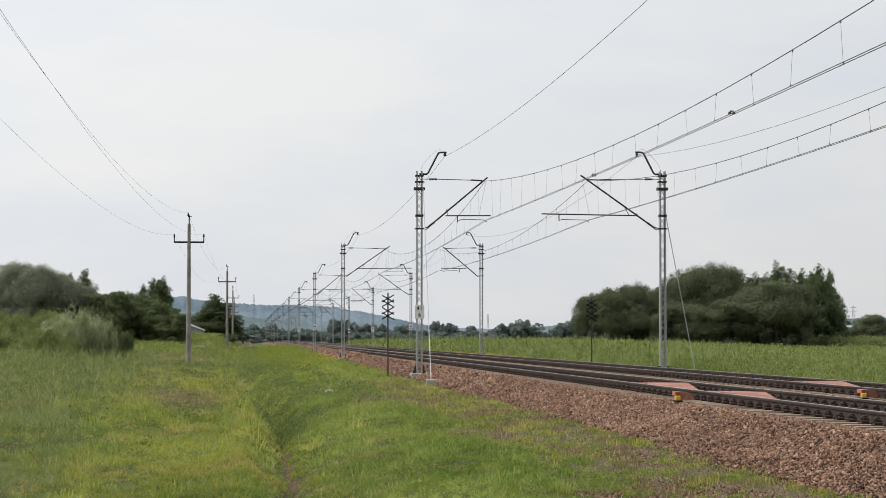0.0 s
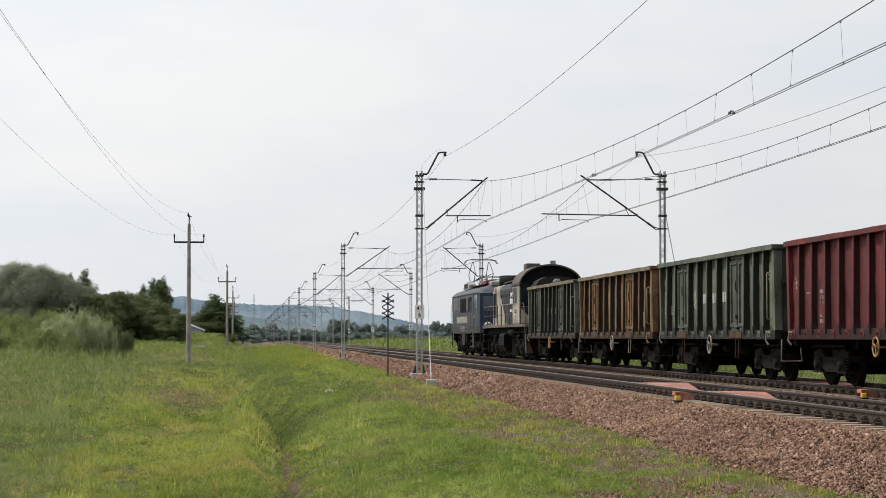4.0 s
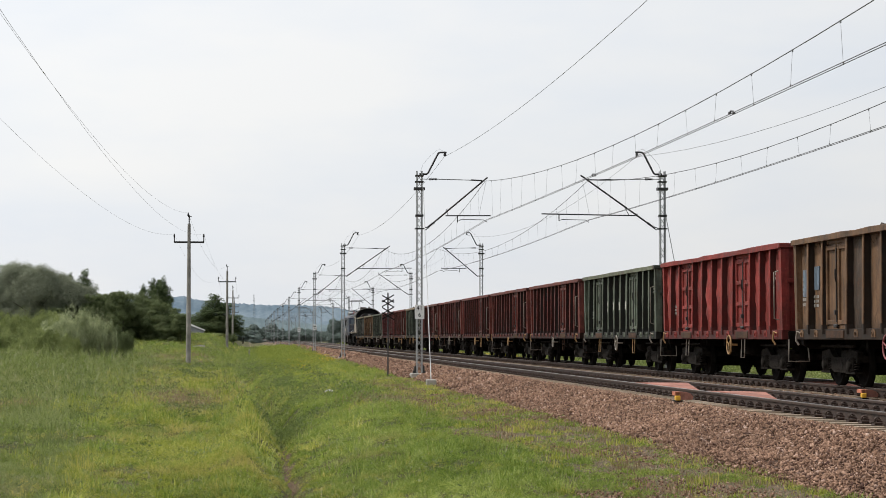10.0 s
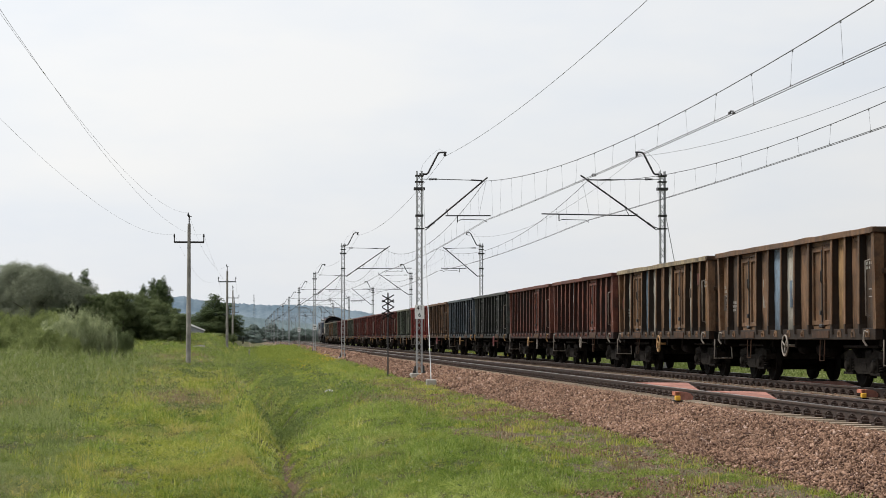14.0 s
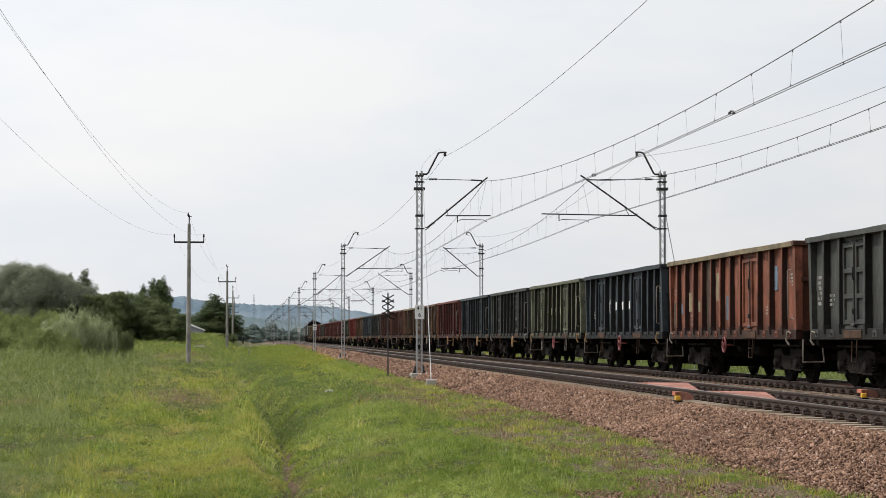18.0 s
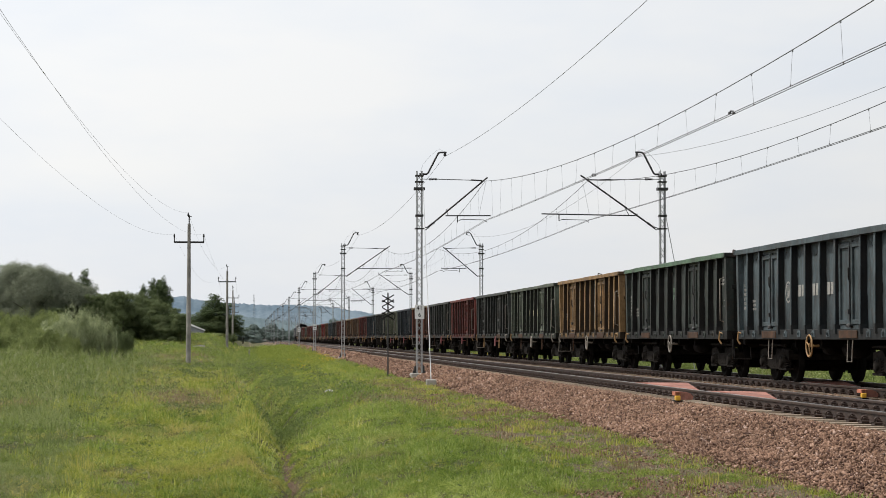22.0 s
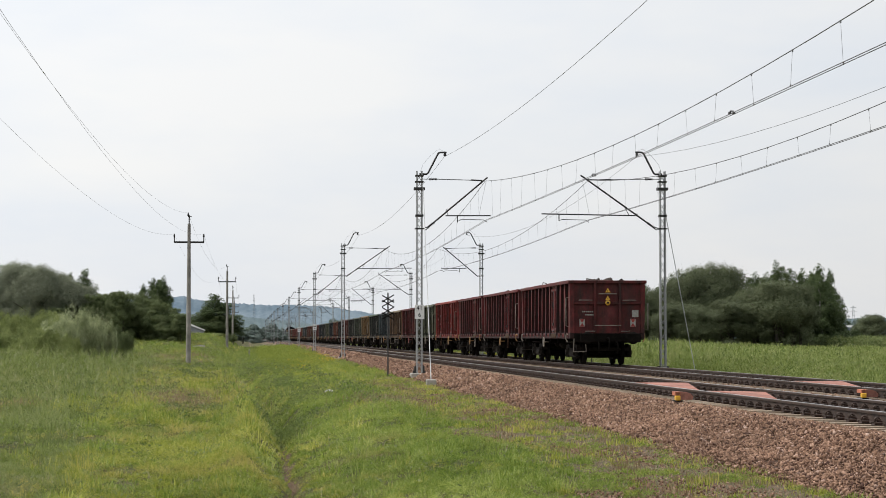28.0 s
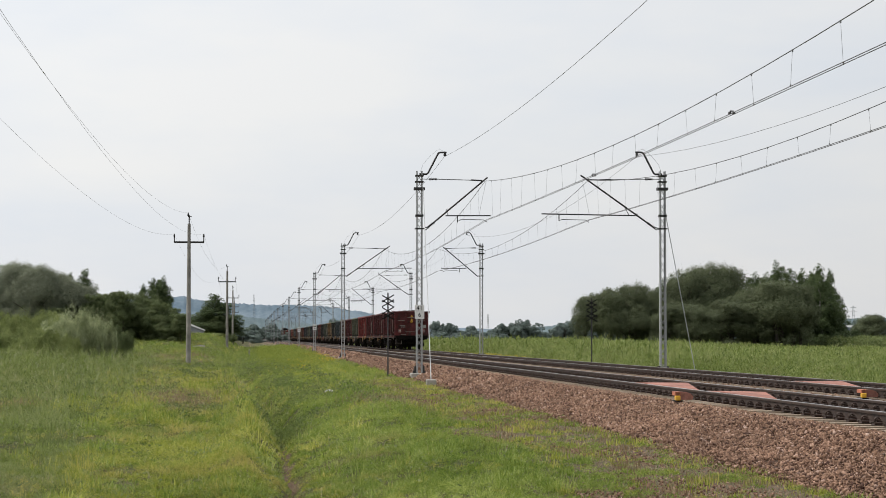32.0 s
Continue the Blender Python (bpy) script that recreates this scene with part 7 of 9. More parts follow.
def trunk_builder(rng, h, r, forks, reach=1.0, base_spread=0.0, stems=1):
    """Tapered trunk or stems with limbs that reach into the crown."""
    b = Builder()
    tips = []
    for q in range(stems):
        a0 = rng.random() * 6.28
        x0, y0 = base_spread * math.cos(a0), base_spread * math.sin(a0)
        p = [Vector((x0, y0, -0.6))]
        sx, sy = x0 * 0.9 + rng.normal() * 0.25, y0 * 0.9 + rng.normal() * 0.25
        for k in range(1, 7):
            t = k / 6
            p.append(Vector((x0 + sx * t + rng.normal() * 0.06 * h / 6, y0 + sy * t + rng.normal() * 0.06 * h / 6, h * 0.8 * t)))
        b.tube(p, r, 7, r1=r * 0.25)
        for f in range(forks):
            t = 0.3 + 0.6 * (f + rng.random()) / forks
            i = min(5, int(t * 6))
            s = p[i].lerp(p[i + 1], t * 6 - i)
            w = rng.random() * 6.28
            ln = h * (0.34 - 0.2 * t) * (0.8 + 0.5 * rng.random()) * reach
            e = s + Vector((math.cos(w) * ln, math.sin(w) * ln, ln * (0.5 + 0.6 * rng.random())))
            m = s.lerp(e, 0.5) + Vector((0, 0, 0.08 * ln))
            b.tube([s, m, e], r * (1 - t) * 0.5 + 0.02, 5, r1=0.015)
    return b


MAT_BARK = plain_mat("dark_bark", (0.055, 0.045, 0.036), 0.9, 0.0, 0.4, 3.0, 0.4)
MAT_BIRCH = plain_mat("pale_bark", (0.30, 0.29, 0.26), 0.85, 0.0, 0.5, 2.0, 0.3)
LEAF_WILLOW = foliage_mat("willow_leaves", (0.072, 0.092, 0.048), (0.195, 0.218, 0.122), 0.6, 0.35)
# greyer, lighter copy of the willow leaves, with brighter light put into the colour
LEAF_WILLOW_LIT = foliage_mat("lit_grey_willow_leaves", (0.140, 0.162, 0.108), (0.315, 0.338, 0.240), 0.6, 0.45)
LEAF_BIRCH = foliage_mat("birch_leaves", (0.060, 0.088, 0.040), (0.150, 0.190, 0.085), 0.6, 0.40)
LEAF_ALDER = foliage_mat("alder_leaves", (0.072, 0.102, 0.044), (0.225, 0.262, 0.120), 0.6, 0.40)
LEAF_BUSH = foliage_mat("bush_leaves", (0.100, 0.135, 0.040), (0.430, 0.480, 0.190), 0.6, 0.45)
LEAF_SILVER = foliage_mat("silvery_willow_leaves", (0.150, 0.192, 0.075), (0.560, 0.595, 0.360), 0.5, 0.45)
# paler and bluer than real leaves: distance haze put into the colour
LEAF_FAR = foliage_mat("haze_pale_far_leaves", (0.150, 0.195, 0.180), (0.290, 0.345, 0.310), 0.6, 0.5)


def make_tree(kind, seed):
    """A tree of unit plan, scaled where it is planted."""
    rng = np.random.default_rng(seed)
    lobes = []
    if kind in ("willow", "sallow"):
        th = thing("willow_tree", "broad pale grey willow with a rounded billowing crown" if kind == "sallow" else "broad olive-green willow with a rounded uneven crown", "tree", "willows")
        lobes.append((0, 0, 4.0, 1.9, 1.9, 3.6))
        lobes.append((0, 0, 5.8, 1.6, 1.6, 2.3))
        for k in range(12):
            w, z = rng.random() * 6.28, 1.1 + 6.3 * rng.random()
            f = math.sqrt(max(0.08, 1 - ((z - 3.8) / 4.9) ** 2))
            lobes.append((1.7 * f * math.cos(w), 1.7 * f * math.sin(w), z, *(0.85 + 0.5 * rng.random(2)), 0.75 + 0.5 * rng.random()))
        cr = leaf_cloud(rng, lobes, 42000, 0.094, "crown", LEAF_WILLOW_LIT if kind == "sallow" else LEAF_WILLOW, 13, 0.42, 0.45, 0.3, 1.0, 0.62, 0.18)
        tr, bark = trunk_builder(rng, 8.0, 0.20, 6, stems=3, base_spread=0.4), MAT_BARK
    elif kind == "birch":
        th = thing("birch_tree", "tall dark birch with a feathery pointed crown", "tree", "birches")
        for k in range(44):
            t = (k + rng.random()) / 44
            z = 0.7 + 7.9 * t
            rad = 1.9 * (1.02 - t) ** 0.62 * (0.7 + 0.4 * rng.random())
            w = rng.random() * 6.28
            o = rad * 0.55 * rng.random() ** 0.5
            lobes.append((o * math.cos(w), o * math.sin(w), z, 0.16 + rad * 0.42, 0.16 + rad * 0.42, 0.50 + 0.40 * rng.random() * (1 - t)))
        cr = leaf_cloud(rng, lobes, 38000, 0.074, "crown", LEAF_BIRCH, 9, 0.36, 0.7, 1.8, 1.2, 0.6, 0.4)
        tr, bark = trunk_builder(rng, 9.2, 0.12, 9, reach=0.4), MAT_BIRCH
    elif kind == "alder":
        th = thing("alder_tree", "dark green alder with a dense bushy crown", "tree", "alders")
        lobes.append((0, 0, 3.2, 1.7, 1.7, 2.6))
        for k in range(15):
            w, rr = rng.random() * 6.28, 1.8 * rng.random() ** 0.4
            z = 0.4 + 6.4 * rng.random()
            f = math.sqrt(max(0.1, 1 - ((z - 3.0) / 5.0) ** 2))
            lobes.append((rr * f * math.cos(w), rr * f * math.sin(w), z, *(0.75 + 0.5 * rng.random(2)), 0.65 + 0.5 * rng.random()))
        cr = leaf_cloud(rng, lobes, 38000, 0.098, "crown", LEAF_ALDER, 17, 0.40, 0.42, 0.1, 0.9)
        tr, bark = trunk_builder(rng, 7.5, 0.18, 8), MAT_BARK
    elif kind in ("bush", "silver_bush"):
        silver = kind == "silver_bush"
        th = thing("bush", "silvery pale willow bush with whitish upright shoots" if silver else "light green leafy bush with dense upright shoots", "bush", "bushes")
        leafm = LEAF_SILVER if silver else LEAF_BUSH
        for k in range(16):
            w, rr = rng.random() * 6.28, 1.45 * rng.random() ** 0.5
            lobes.append((rr * math.cos(w), rr * math.sin(w), 0.35 + 1.0 * rng.random() * (1 - rr / 2.6), *(0.40 + 0.30 * rng.random(2)), 0.50 + 0.35 * rng.random()))
        cr = leaf_cloud(rng, lobes, 26000, 0.048, "crown", leafm, 10, 0.36, 0.8, 0.0, 1.5)
        part("upper_crown", shoot_cloud(rng, 170, 1.6, 2.15, 70, 0.046, "upper_crown", leafm, 0.30, 0.40), None, th)
        tr, bark = trunk_builder(rng, 1.0, 0.04, 3, stems=5, base_spread=0.4), MAT_BARK
    elif kind == "dark_bush":
        th = thing("bush", "dark green rounded bush at the meadow's edge", "bush", "bushes")
        for k in range(11):
            w, rr = rng.random() * 6.28, 1.35 * rng.random() ** 0.5
            z = 0.45 + 1.15 * rng.random() * (1 - rr / 3.2)
            lobes.append((rr * math.cos(w), rr * math.sin(w), z, *(0.45 + 0.30 * rng.random(2)), 0.40 + 0.30 * rng.random()))
        cr = leaf_cloud(rng, lobes, 20000, 0.046, "crown", LEAF_ALDER, 9, 0.42, 0.7, 0.0)
        tr, bark = trunk_builder(rng, 1.2, 0.04, 3, stems=5, base_spread=0.4), MAT_BARK
    else:
        th = thing("far_tree", "distant dark green tree in a hedgerow", "tree", "distant trees")
        for k in range(12):
            w, rr = rng.random() * 6.28, 2.3 * rng.random() ** 0.5
            z = 0.8 + 5.6 * rng.random() * (1 - rr / 6)
            lobes.append((rr * math.cos(w), rr * math.sin(w), z, *(0.9 + 0.7 * rng.random(2)), 1.0 + 0.8 * rng.random()))
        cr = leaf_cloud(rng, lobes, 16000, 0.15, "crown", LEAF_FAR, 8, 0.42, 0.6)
        tr, bark = trunk_builder(rng, 6.5, 0.16, 5), MAT_BARK
    part("trunk", tr, bark, th)
    part("crown", cr, None, th)
    return th


TREES = {}


def plant(kind, px, dist, top, width, rot=None, base=None):
    """Sets a tree by its bearing (as offset across the view), distance, top height and crown width."""
    rng = random.Random(int(px * 7 + dist))
    x = (px - 438.0) / 3572.0 * dist * 1.004
    v = rng.randrange(3)
    key = (kind, v)
    z0 = float(ground_z(x, dist)) if base is None else base
    unit_h, unit_w = {"willow": (8.3, 5.0), "sallow": (8.8, 5.3), "birch": (8.9, 2.1), "alder": (8.0, 5.0), "bush": (2.1, 4.2), "silver_bush": (2.1, 4.0), "dark_bush": (2.1, 3.8), "far": (8.0, 7.0)}[kind]
    sx, sz = width / unit_w, (top - z0) / unit_h
    m = pose(x, dist, z0, 0, 0, rng.uniform(0, 360) if rot is None else rot)
    if key not in TREES:
        TREES[key] = make_tree(kind, 11 + v * 17 + len(kind))
        ob = TREES[key]
        ob.matrix_basis = m
    else:
        ob = copy_thing(TREES[key], m)
    ob.scale = (sx, sx, sz)
    return ob


def top_at(py, dist):
    return 1.05 + (597.2 - py) / 3572.0 * dist


def grove(kind, dist, rows):
    for px, py, wpx in rows:
        plant(kind, px, dist + (px * 13 % 7 - 3), top_at(py, dist), wpx / 3572.0 * dist)


# the grove behind the reed field
grove("willow", 252, [(1042, 524, 62), (1078, 512, 70), (1118, 503, 82), (1150, 507, 70), (1222, 478, 96), (1262, 464, 110), (1296, 468, 90), (1256, 520, 90), (1120, 545, 90)])
grove("willow", 243, [(1385, 497, 116), (1340, 508, 84), (1420, 505, 84), (1300, 530, 110), (1200, 535, 90), (1236, 540, 80)])
grove("birch", 262, [(1180, 500, 70), (1344, 480, 74), (1364, 480, 66), (1387, 456, 70), (1412, 472, 64), (1432, 472, 66), (1450, 476, 66), (1462, 464, 60), (1484, 474, 50)])
grove("birch", 250, [(1452, 480, 70), (1480, 500, 64), (1482, 525, 60), (1440, 496, 70), (1490, 545, 40), (1470, 485, 64)])
grove("alder", 258, [(1440, 520, 90), (1395, 520, 90), (1350, 520, 90), (1170, 540, 80), (1465, 540, 70), (1240, 520, 100), (1290, 500, 90), (1380, 490, 70), (1410, 500, 80)])
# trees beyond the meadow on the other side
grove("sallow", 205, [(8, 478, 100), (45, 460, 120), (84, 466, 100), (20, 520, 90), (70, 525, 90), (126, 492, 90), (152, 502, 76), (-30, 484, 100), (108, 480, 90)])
grove("birch", 215, [(128, 482, 44), (154, 478, 50), (144, 494, 46), (256, 503, 40), (276, 492, 46), (290, 488, 48), (284, 498, 50)])
grove("alder", 200, [(178, 514, 60), (200, 516, 56), (222, 510, 60), (240, 512, 54), (262, 520, 58), (284, 528, 56), (304, 540, 50), (322, 552, 44), (240, 540, 56), (205, 540, 56), (165, 530, 60), (300, 556, 46), (270, 545, 56), (110, 540, 70), (185, 545, 56)])
grove("bush", 138, [(-25, 556, 120), (14, 550, 120), (52, 546, 110), (94, 543, 110), (36, 562, 110)])
grove("bush", 128, [(70, 572, 100), (10, 578, 110), (112, 580, 80)])
grove("silver_bush", 134, [(140, 540, 90), (166, 547, 84), (186, 560, 60), (112, 556, 90)])
grove("dark_bush", 138, [(212, 563, 58), (222, 580, 42), (198, 574, 52)])
grove("birch", 330, [(382, 520, 74), (394, 536, 58), (368, 540, 54)])
grove("alder", 326, [(380, 556, 50), (345, 564, 36)])
grove("dark_bush", 300, [(410, 587, 32)])
grove("bush", 262, [(352, 588, 60), (374, 589, 60)])
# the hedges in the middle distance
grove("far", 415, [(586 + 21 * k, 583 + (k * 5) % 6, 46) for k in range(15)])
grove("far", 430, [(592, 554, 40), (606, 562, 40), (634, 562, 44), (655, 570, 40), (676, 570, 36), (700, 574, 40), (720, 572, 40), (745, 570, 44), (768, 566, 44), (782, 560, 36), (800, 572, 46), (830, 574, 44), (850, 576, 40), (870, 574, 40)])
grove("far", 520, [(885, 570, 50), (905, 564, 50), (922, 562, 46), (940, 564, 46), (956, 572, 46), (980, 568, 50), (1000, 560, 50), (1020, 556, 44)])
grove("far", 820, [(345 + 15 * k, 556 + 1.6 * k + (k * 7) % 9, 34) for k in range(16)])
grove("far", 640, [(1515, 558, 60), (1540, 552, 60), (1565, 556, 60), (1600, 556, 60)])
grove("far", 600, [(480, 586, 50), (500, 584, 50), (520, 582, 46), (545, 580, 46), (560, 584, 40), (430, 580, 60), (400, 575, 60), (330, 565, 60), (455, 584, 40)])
grove("willow", 300, [(1562, 556, 64), (1542, 572, 40)])


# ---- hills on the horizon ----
# the blue haze of distance is put into both base colours
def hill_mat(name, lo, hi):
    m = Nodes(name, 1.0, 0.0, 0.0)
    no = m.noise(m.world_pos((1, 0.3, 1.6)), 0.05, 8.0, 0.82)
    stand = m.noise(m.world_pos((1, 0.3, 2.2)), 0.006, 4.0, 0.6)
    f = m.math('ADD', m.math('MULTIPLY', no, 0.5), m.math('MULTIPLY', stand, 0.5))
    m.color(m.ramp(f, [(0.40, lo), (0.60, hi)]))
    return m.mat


def ridge(name, label, dist, prof, mat, seed, rough):
    """A wooded ridge: a broad mound of ground with an uneven tree line."""
    rng = np.random.default_rng(seed)
    px = np.linspace(prof[0][0], prof[-1][0], 900)
    py = np.interp(px, [p[0] for p in prof], [p[1] for p in prof])
    k = np.cumsum(rng.normal(size=900)) * 0.15
    k -= np.linspace(k[0], k[-1], 900)
    py = py + k * rough * 0.4 + rng.normal(size=900) * rough * 0.45
    xs = (px - 438) / 3572.0 * dist
    top = 1.05 + (597.2 - py) / 3572.0 * dist
    V, F = [], []
    steps = [(-0.12, -0.15), (-0.10, 0.12), (-0.08, 0.22), (-0.065, 0.34), (-0.05, 0.46), (-0.036, 0.58), (-0.024, 0.70), (-0.014, 0.82), (-0.006, 0.92), (0.0, 1.0), (0.08, 0.4), (0.16, -0.15)]
    for f, h in steps:
        n = rng.normal(size=900) * rough * dist / 3572.0 * (0.25 if 0 < h < 1 else 0)
        for i in range(900):
            V.append((xs[i] * (1 + f), dist * (1 + f), (top[i] * h if h > 0 else -6.0) + n[i]))
    for r in range(len(steps) - 1):
        for i in range(899):
            a = r * 900 + i
            F.append((a, a + 1, a + 901, a + 900))
    ob = new(name, bulk_mesh(name, np.array(V), np.array(F), mat))
    tagged(ob, label, "hill", kind="structure")


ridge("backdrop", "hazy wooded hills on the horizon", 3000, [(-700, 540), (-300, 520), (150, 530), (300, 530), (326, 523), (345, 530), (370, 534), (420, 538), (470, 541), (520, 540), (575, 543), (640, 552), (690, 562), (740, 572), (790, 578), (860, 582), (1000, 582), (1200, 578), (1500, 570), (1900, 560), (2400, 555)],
      hill_mat("haze_tinted_hill_woods", (0.085, 0.122, 0.155), (0.170, 0.212, 0.245)), 3, 1.5)
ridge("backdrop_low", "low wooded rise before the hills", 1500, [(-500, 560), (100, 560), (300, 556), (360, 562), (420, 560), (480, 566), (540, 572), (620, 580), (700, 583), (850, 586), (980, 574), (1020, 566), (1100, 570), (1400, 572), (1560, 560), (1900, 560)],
      hill_mat("haze_tinted_rise_woods", (0.072, 0.100, 0.115), (0.150, 0.188, 0.195)), 8, 1.6)


def far_things():
    """Small things far off: houses, sheds, towers."""
    wall = plain_mat("pale_render", (0.60, 0.58, 0.54), 0.8, 0, 0.1, 1.0)
    tile = plain_mat("red_roof_tiles", (0.22, 0.085, 0.06), 0.8, 0, 0.2, 1.0)
    slate = plain_mat("grey_roof", (0.22, 0.23, 0.25), 0.7, 0, 0.2, 1.0)
    white = plain_mat("white_sheeting", (0.78, 0.78, 0.77), 0.5, 0, 0.08, 1.0)
    blue = plain_mat("blue_grey_cladding", (0.16, 0.20, 0.25), 0.6, 0, 0.15, 1.0)

    def house(px, dist, w, d, h, roofh, wm, rm, z0=-0.9, label="small distant house with a pitched roof", rz=20):
        x = (px - 438.0) / 3572.0 * dist
        th = thing("house", label, "house", "distant houses", at=(x, dist, z0), rz=rz)
        part("wall", Builder().box(-w / 2, w / 2, -d / 2, d / 2, 0, h), wm, th)
        part("roof", Builder().prism([(-w / 2 - 0.4, h), (w / 2 + 0.4, h), (0, h + roofh)], -d / 2 - 0.4, d / 2 + 0.4, 'y'), rm, th)
        for k in (-1, 1):
            part("window", Builder().box(k * w / 4 - 0.6, k * w / 4 + 0.6, -d / 2 - 0.05, -d / 2, h * 0.45, h * 0.8), MAT_GLASS, th)
    house(437, 1100, 6, 6, 3.2, 2.0, wall, slate, -0.8)
    house(429, 1150, 5, 6, 2.8, 2.0, wall, tile, -0.8)
    house(494, 1200, 8, 8, 3.0, 2.4, wall, slate, -0.8)
    house(560, 1250, 8, 8, 3.0, 2.4, wall, tile, -0.8)
    # low hut with a white roof at the end of the meadow
    x = (350 - 438) / 3572 * 300
    th = thing("hut", "low grey hut with a sloping white roof behind the meadow", "shed", at=(x, 300, 0.05))
    part("wall", Builder().prism([(-1.4, 0), (1.0, 0), (1.0, 2.0), (-1.4, 2.85)], -1.5, 1.5, 'y'), slate, th)
    part("roof", Builder().prism([(-1.6, 2.93), (1.15, 1.96), (1.15, 2.10), (-1.6, 3.25)], -1.7, 1.7, 'y'), white, th)
    # sheds beyond the grove
    for px, w, h0, h1, m, lab in ((1510, 2.6, 0.2, 2.2, white, "low white shed behind the trees"), (1512, 3.8, 10.0, 4.3, blue, "blue-grey hall with a white roof edge")):
        x = (px - 438) / 3572 * 480
        th = thing("shed", lab, "shed", "distant sheds", at=(x, 480 + h0, -0.8))
        part("wall", Builder().box(-w, w, -4, 4, h0 * 0, h1), m, th)
        part("roof_edge", Builder().box(-w - 0.3, w + 0.3, -4.3, 4.3, h1, h1 + 0.5), white, th)
    # lattice radio tower, chimney, pylon
    for px, dist, top, name, lab in ((449, 1700, 522, "radio_tower", "distant lattice radio tower on the hills"), (864, 1800, 556, "radio_tower", "distant slender tower above the hedges"), (1531, 1600, 540, "pylon", "distant power pylon above the trees")):
        x = (px - 438) / 3572 * dist
        h = 1.05 + (597.2 - top) / 3572 * dist
        th = thing(name, lab, "tower", "distant towers", at=(x, dist, 0))
        for sx in (-1, 1):
            for sy in (-1, 1):
                part("leg", Builder().tube([(sx * 1.3, sy * 1.3, -5), (sx * 0.40, sy * 0.40, h)], 0.10, 5), MAT_STEEL, th)
        for k in range(8):
            z = h * (0.3 + 0.08 * k)
            part("brace", Builder().box(-0.9, 0.9, -0.9, 0.9, z - 0.12, z + 0.12), MAT_STEEL, th)
        if name == "pylon":
            for z, w in ((h - 1.5, 2.4), (h - 4.5, 3.4)):
                part("crossarm", Builder().box(-w, w, -0.2, 0.2, z - 0.15, z + 0.15), MAT_STEEL, th)


far_things()


def small_things():
    """A marker post and a scrap of white plastic in the grass."""
    th = thing("marker_post", "short grey concrete marker post in the grass", "post", at=(0.17, 200, float(ground_z(0.17, 200))))
    part("shaft", Builder().box(-0.09, 0.09, -0.09, 0.09, -0.3, 0.80, c=0.03), MAT_POLE, th)
    part("cap", Builder().box(-0.10, 0.10, -0.10, 0.10, 0.80, 0.86, c=0.02), MAT_CONCRETE, th)
    rng = random.Random(6)
    n, m = 9, 6
    vs = [(0.34 * (i / n - 0.5) + rng.uniform(-0.02, 0.02), 0.22 * (j / m - 0.5) + rng.uniform(-0.02, 0.02), 0.10 + rng.uniform(0, 0.10) * math.sin(math.pi * i / n)) for j in range(m + 1) for i in range(n + 1)]
    b = Builder()
    b.add(vs, [(j * (n + 1) + i, j * (n + 1) + i + 1, (j + 1) * (n + 1) + i + 1, (j + 1) * (n + 1) + i) for j in range(m) for i in range(n)])
    bag = part("plastic_bag", b, MAT_WHITE, at=(2.42, 60.0, float(ground_z(2.42, 60.0))))
    tagged(bag, "crumpled scrap of white plastic lying in the grass", "litter")


small_things()


# ---- grass, reeds, flowers and loose stones ----
def grass_mat(name, stops, trans=0.3, scale=0.30, straw=(0.22, 0.185, 0.085), straw_at=(0.55, 0.72)):
    m = Nodes(name, 0.5, 0.0, 0.28)
    r = m.random(island=True)
    pos = m.world_pos()
    big = m.noise(m.world_pos((1, 0.55, 1)), scale, 4.0)
    mid = m.noise(pos, 2.6, 5.0, 0.75)
    f = m.math('ADD', m.math('MULTIPLY', r, 0.20), m.math('ADD', m.math('MULTIPLY', big, 0.38), m.math('MULTIPLY', mid, 0.42)))
    c = m.ramp(f, stops)
    dry = m.ramp(m.math('ADD', m.noise(m.world_pos((1, 0.6, 1)), 0.55, 5.0), m.math('MULTIPLY', r, 0.12)), [(straw_at[0], 0.0), (straw_at[1], 1.0)])
    c = m.mix(m.math('MULTIPLY', dry, 0.75), c, straw)
    m.color(c)
    tr = m.n("ShaderNodeBsdfTranslucent")
    m.link(c, tr.inputs["Color"])
    mx = m.n("ShaderNodeMixShader")
    mx.inputs[0].default_value = trans
    m.link(m.b.outputs[0], mx.inputs[1])
    m.link(tr.outputs[0], mx.inputs[2])
    m.link(mx.outputs[0], m.nt.nodes["Material Output"].inputs["Surface"])
    return m.mat


MAT_FRESH = grass_mat("fresh_grass", [(0.34, (0.060, 0.117, 0.012)), (0.50, (0.192, 0.264, 0.041)), (0.66, (0.440, 0.490, 0.136))], 0.5, 0.45, (0.36, 0.35, 0.12), (0.62, 0.84))
MAT_GRASS = grass_mat("meadow_grass", [(0.34, (0.092, 0.138, 0.013)), (0.49, (0.306, 0.336, 0.050)), (0.66, (0.560, 0.535, 0.150))], 0.5, 0.40, (0.48, 0.38, 0.13), (0.55, 0.75))
MAT_SWARD = grass_mat("gap_shaded_sward", [(0.34, (0.043, 0.083, 0.009)), (0.50, (0.125, 0.182, 0.024)), (0.66, (0.281, 0.312, 0.065))], 0.45, 0.40, (0.30, 0.24, 0.09), (0.58, 0.78))
MAT_TALL = grass_mat("tall_blue_green_grass", [(0.32, (0.075, 0.105, 0.026)), (0.5, (0.170, 0.218, 0.056)), (0.70, (0.380, 0.410, 0.175))], 0.5, 0.35, (0.36, 0.32, 0.18), (0.62, 0.82))
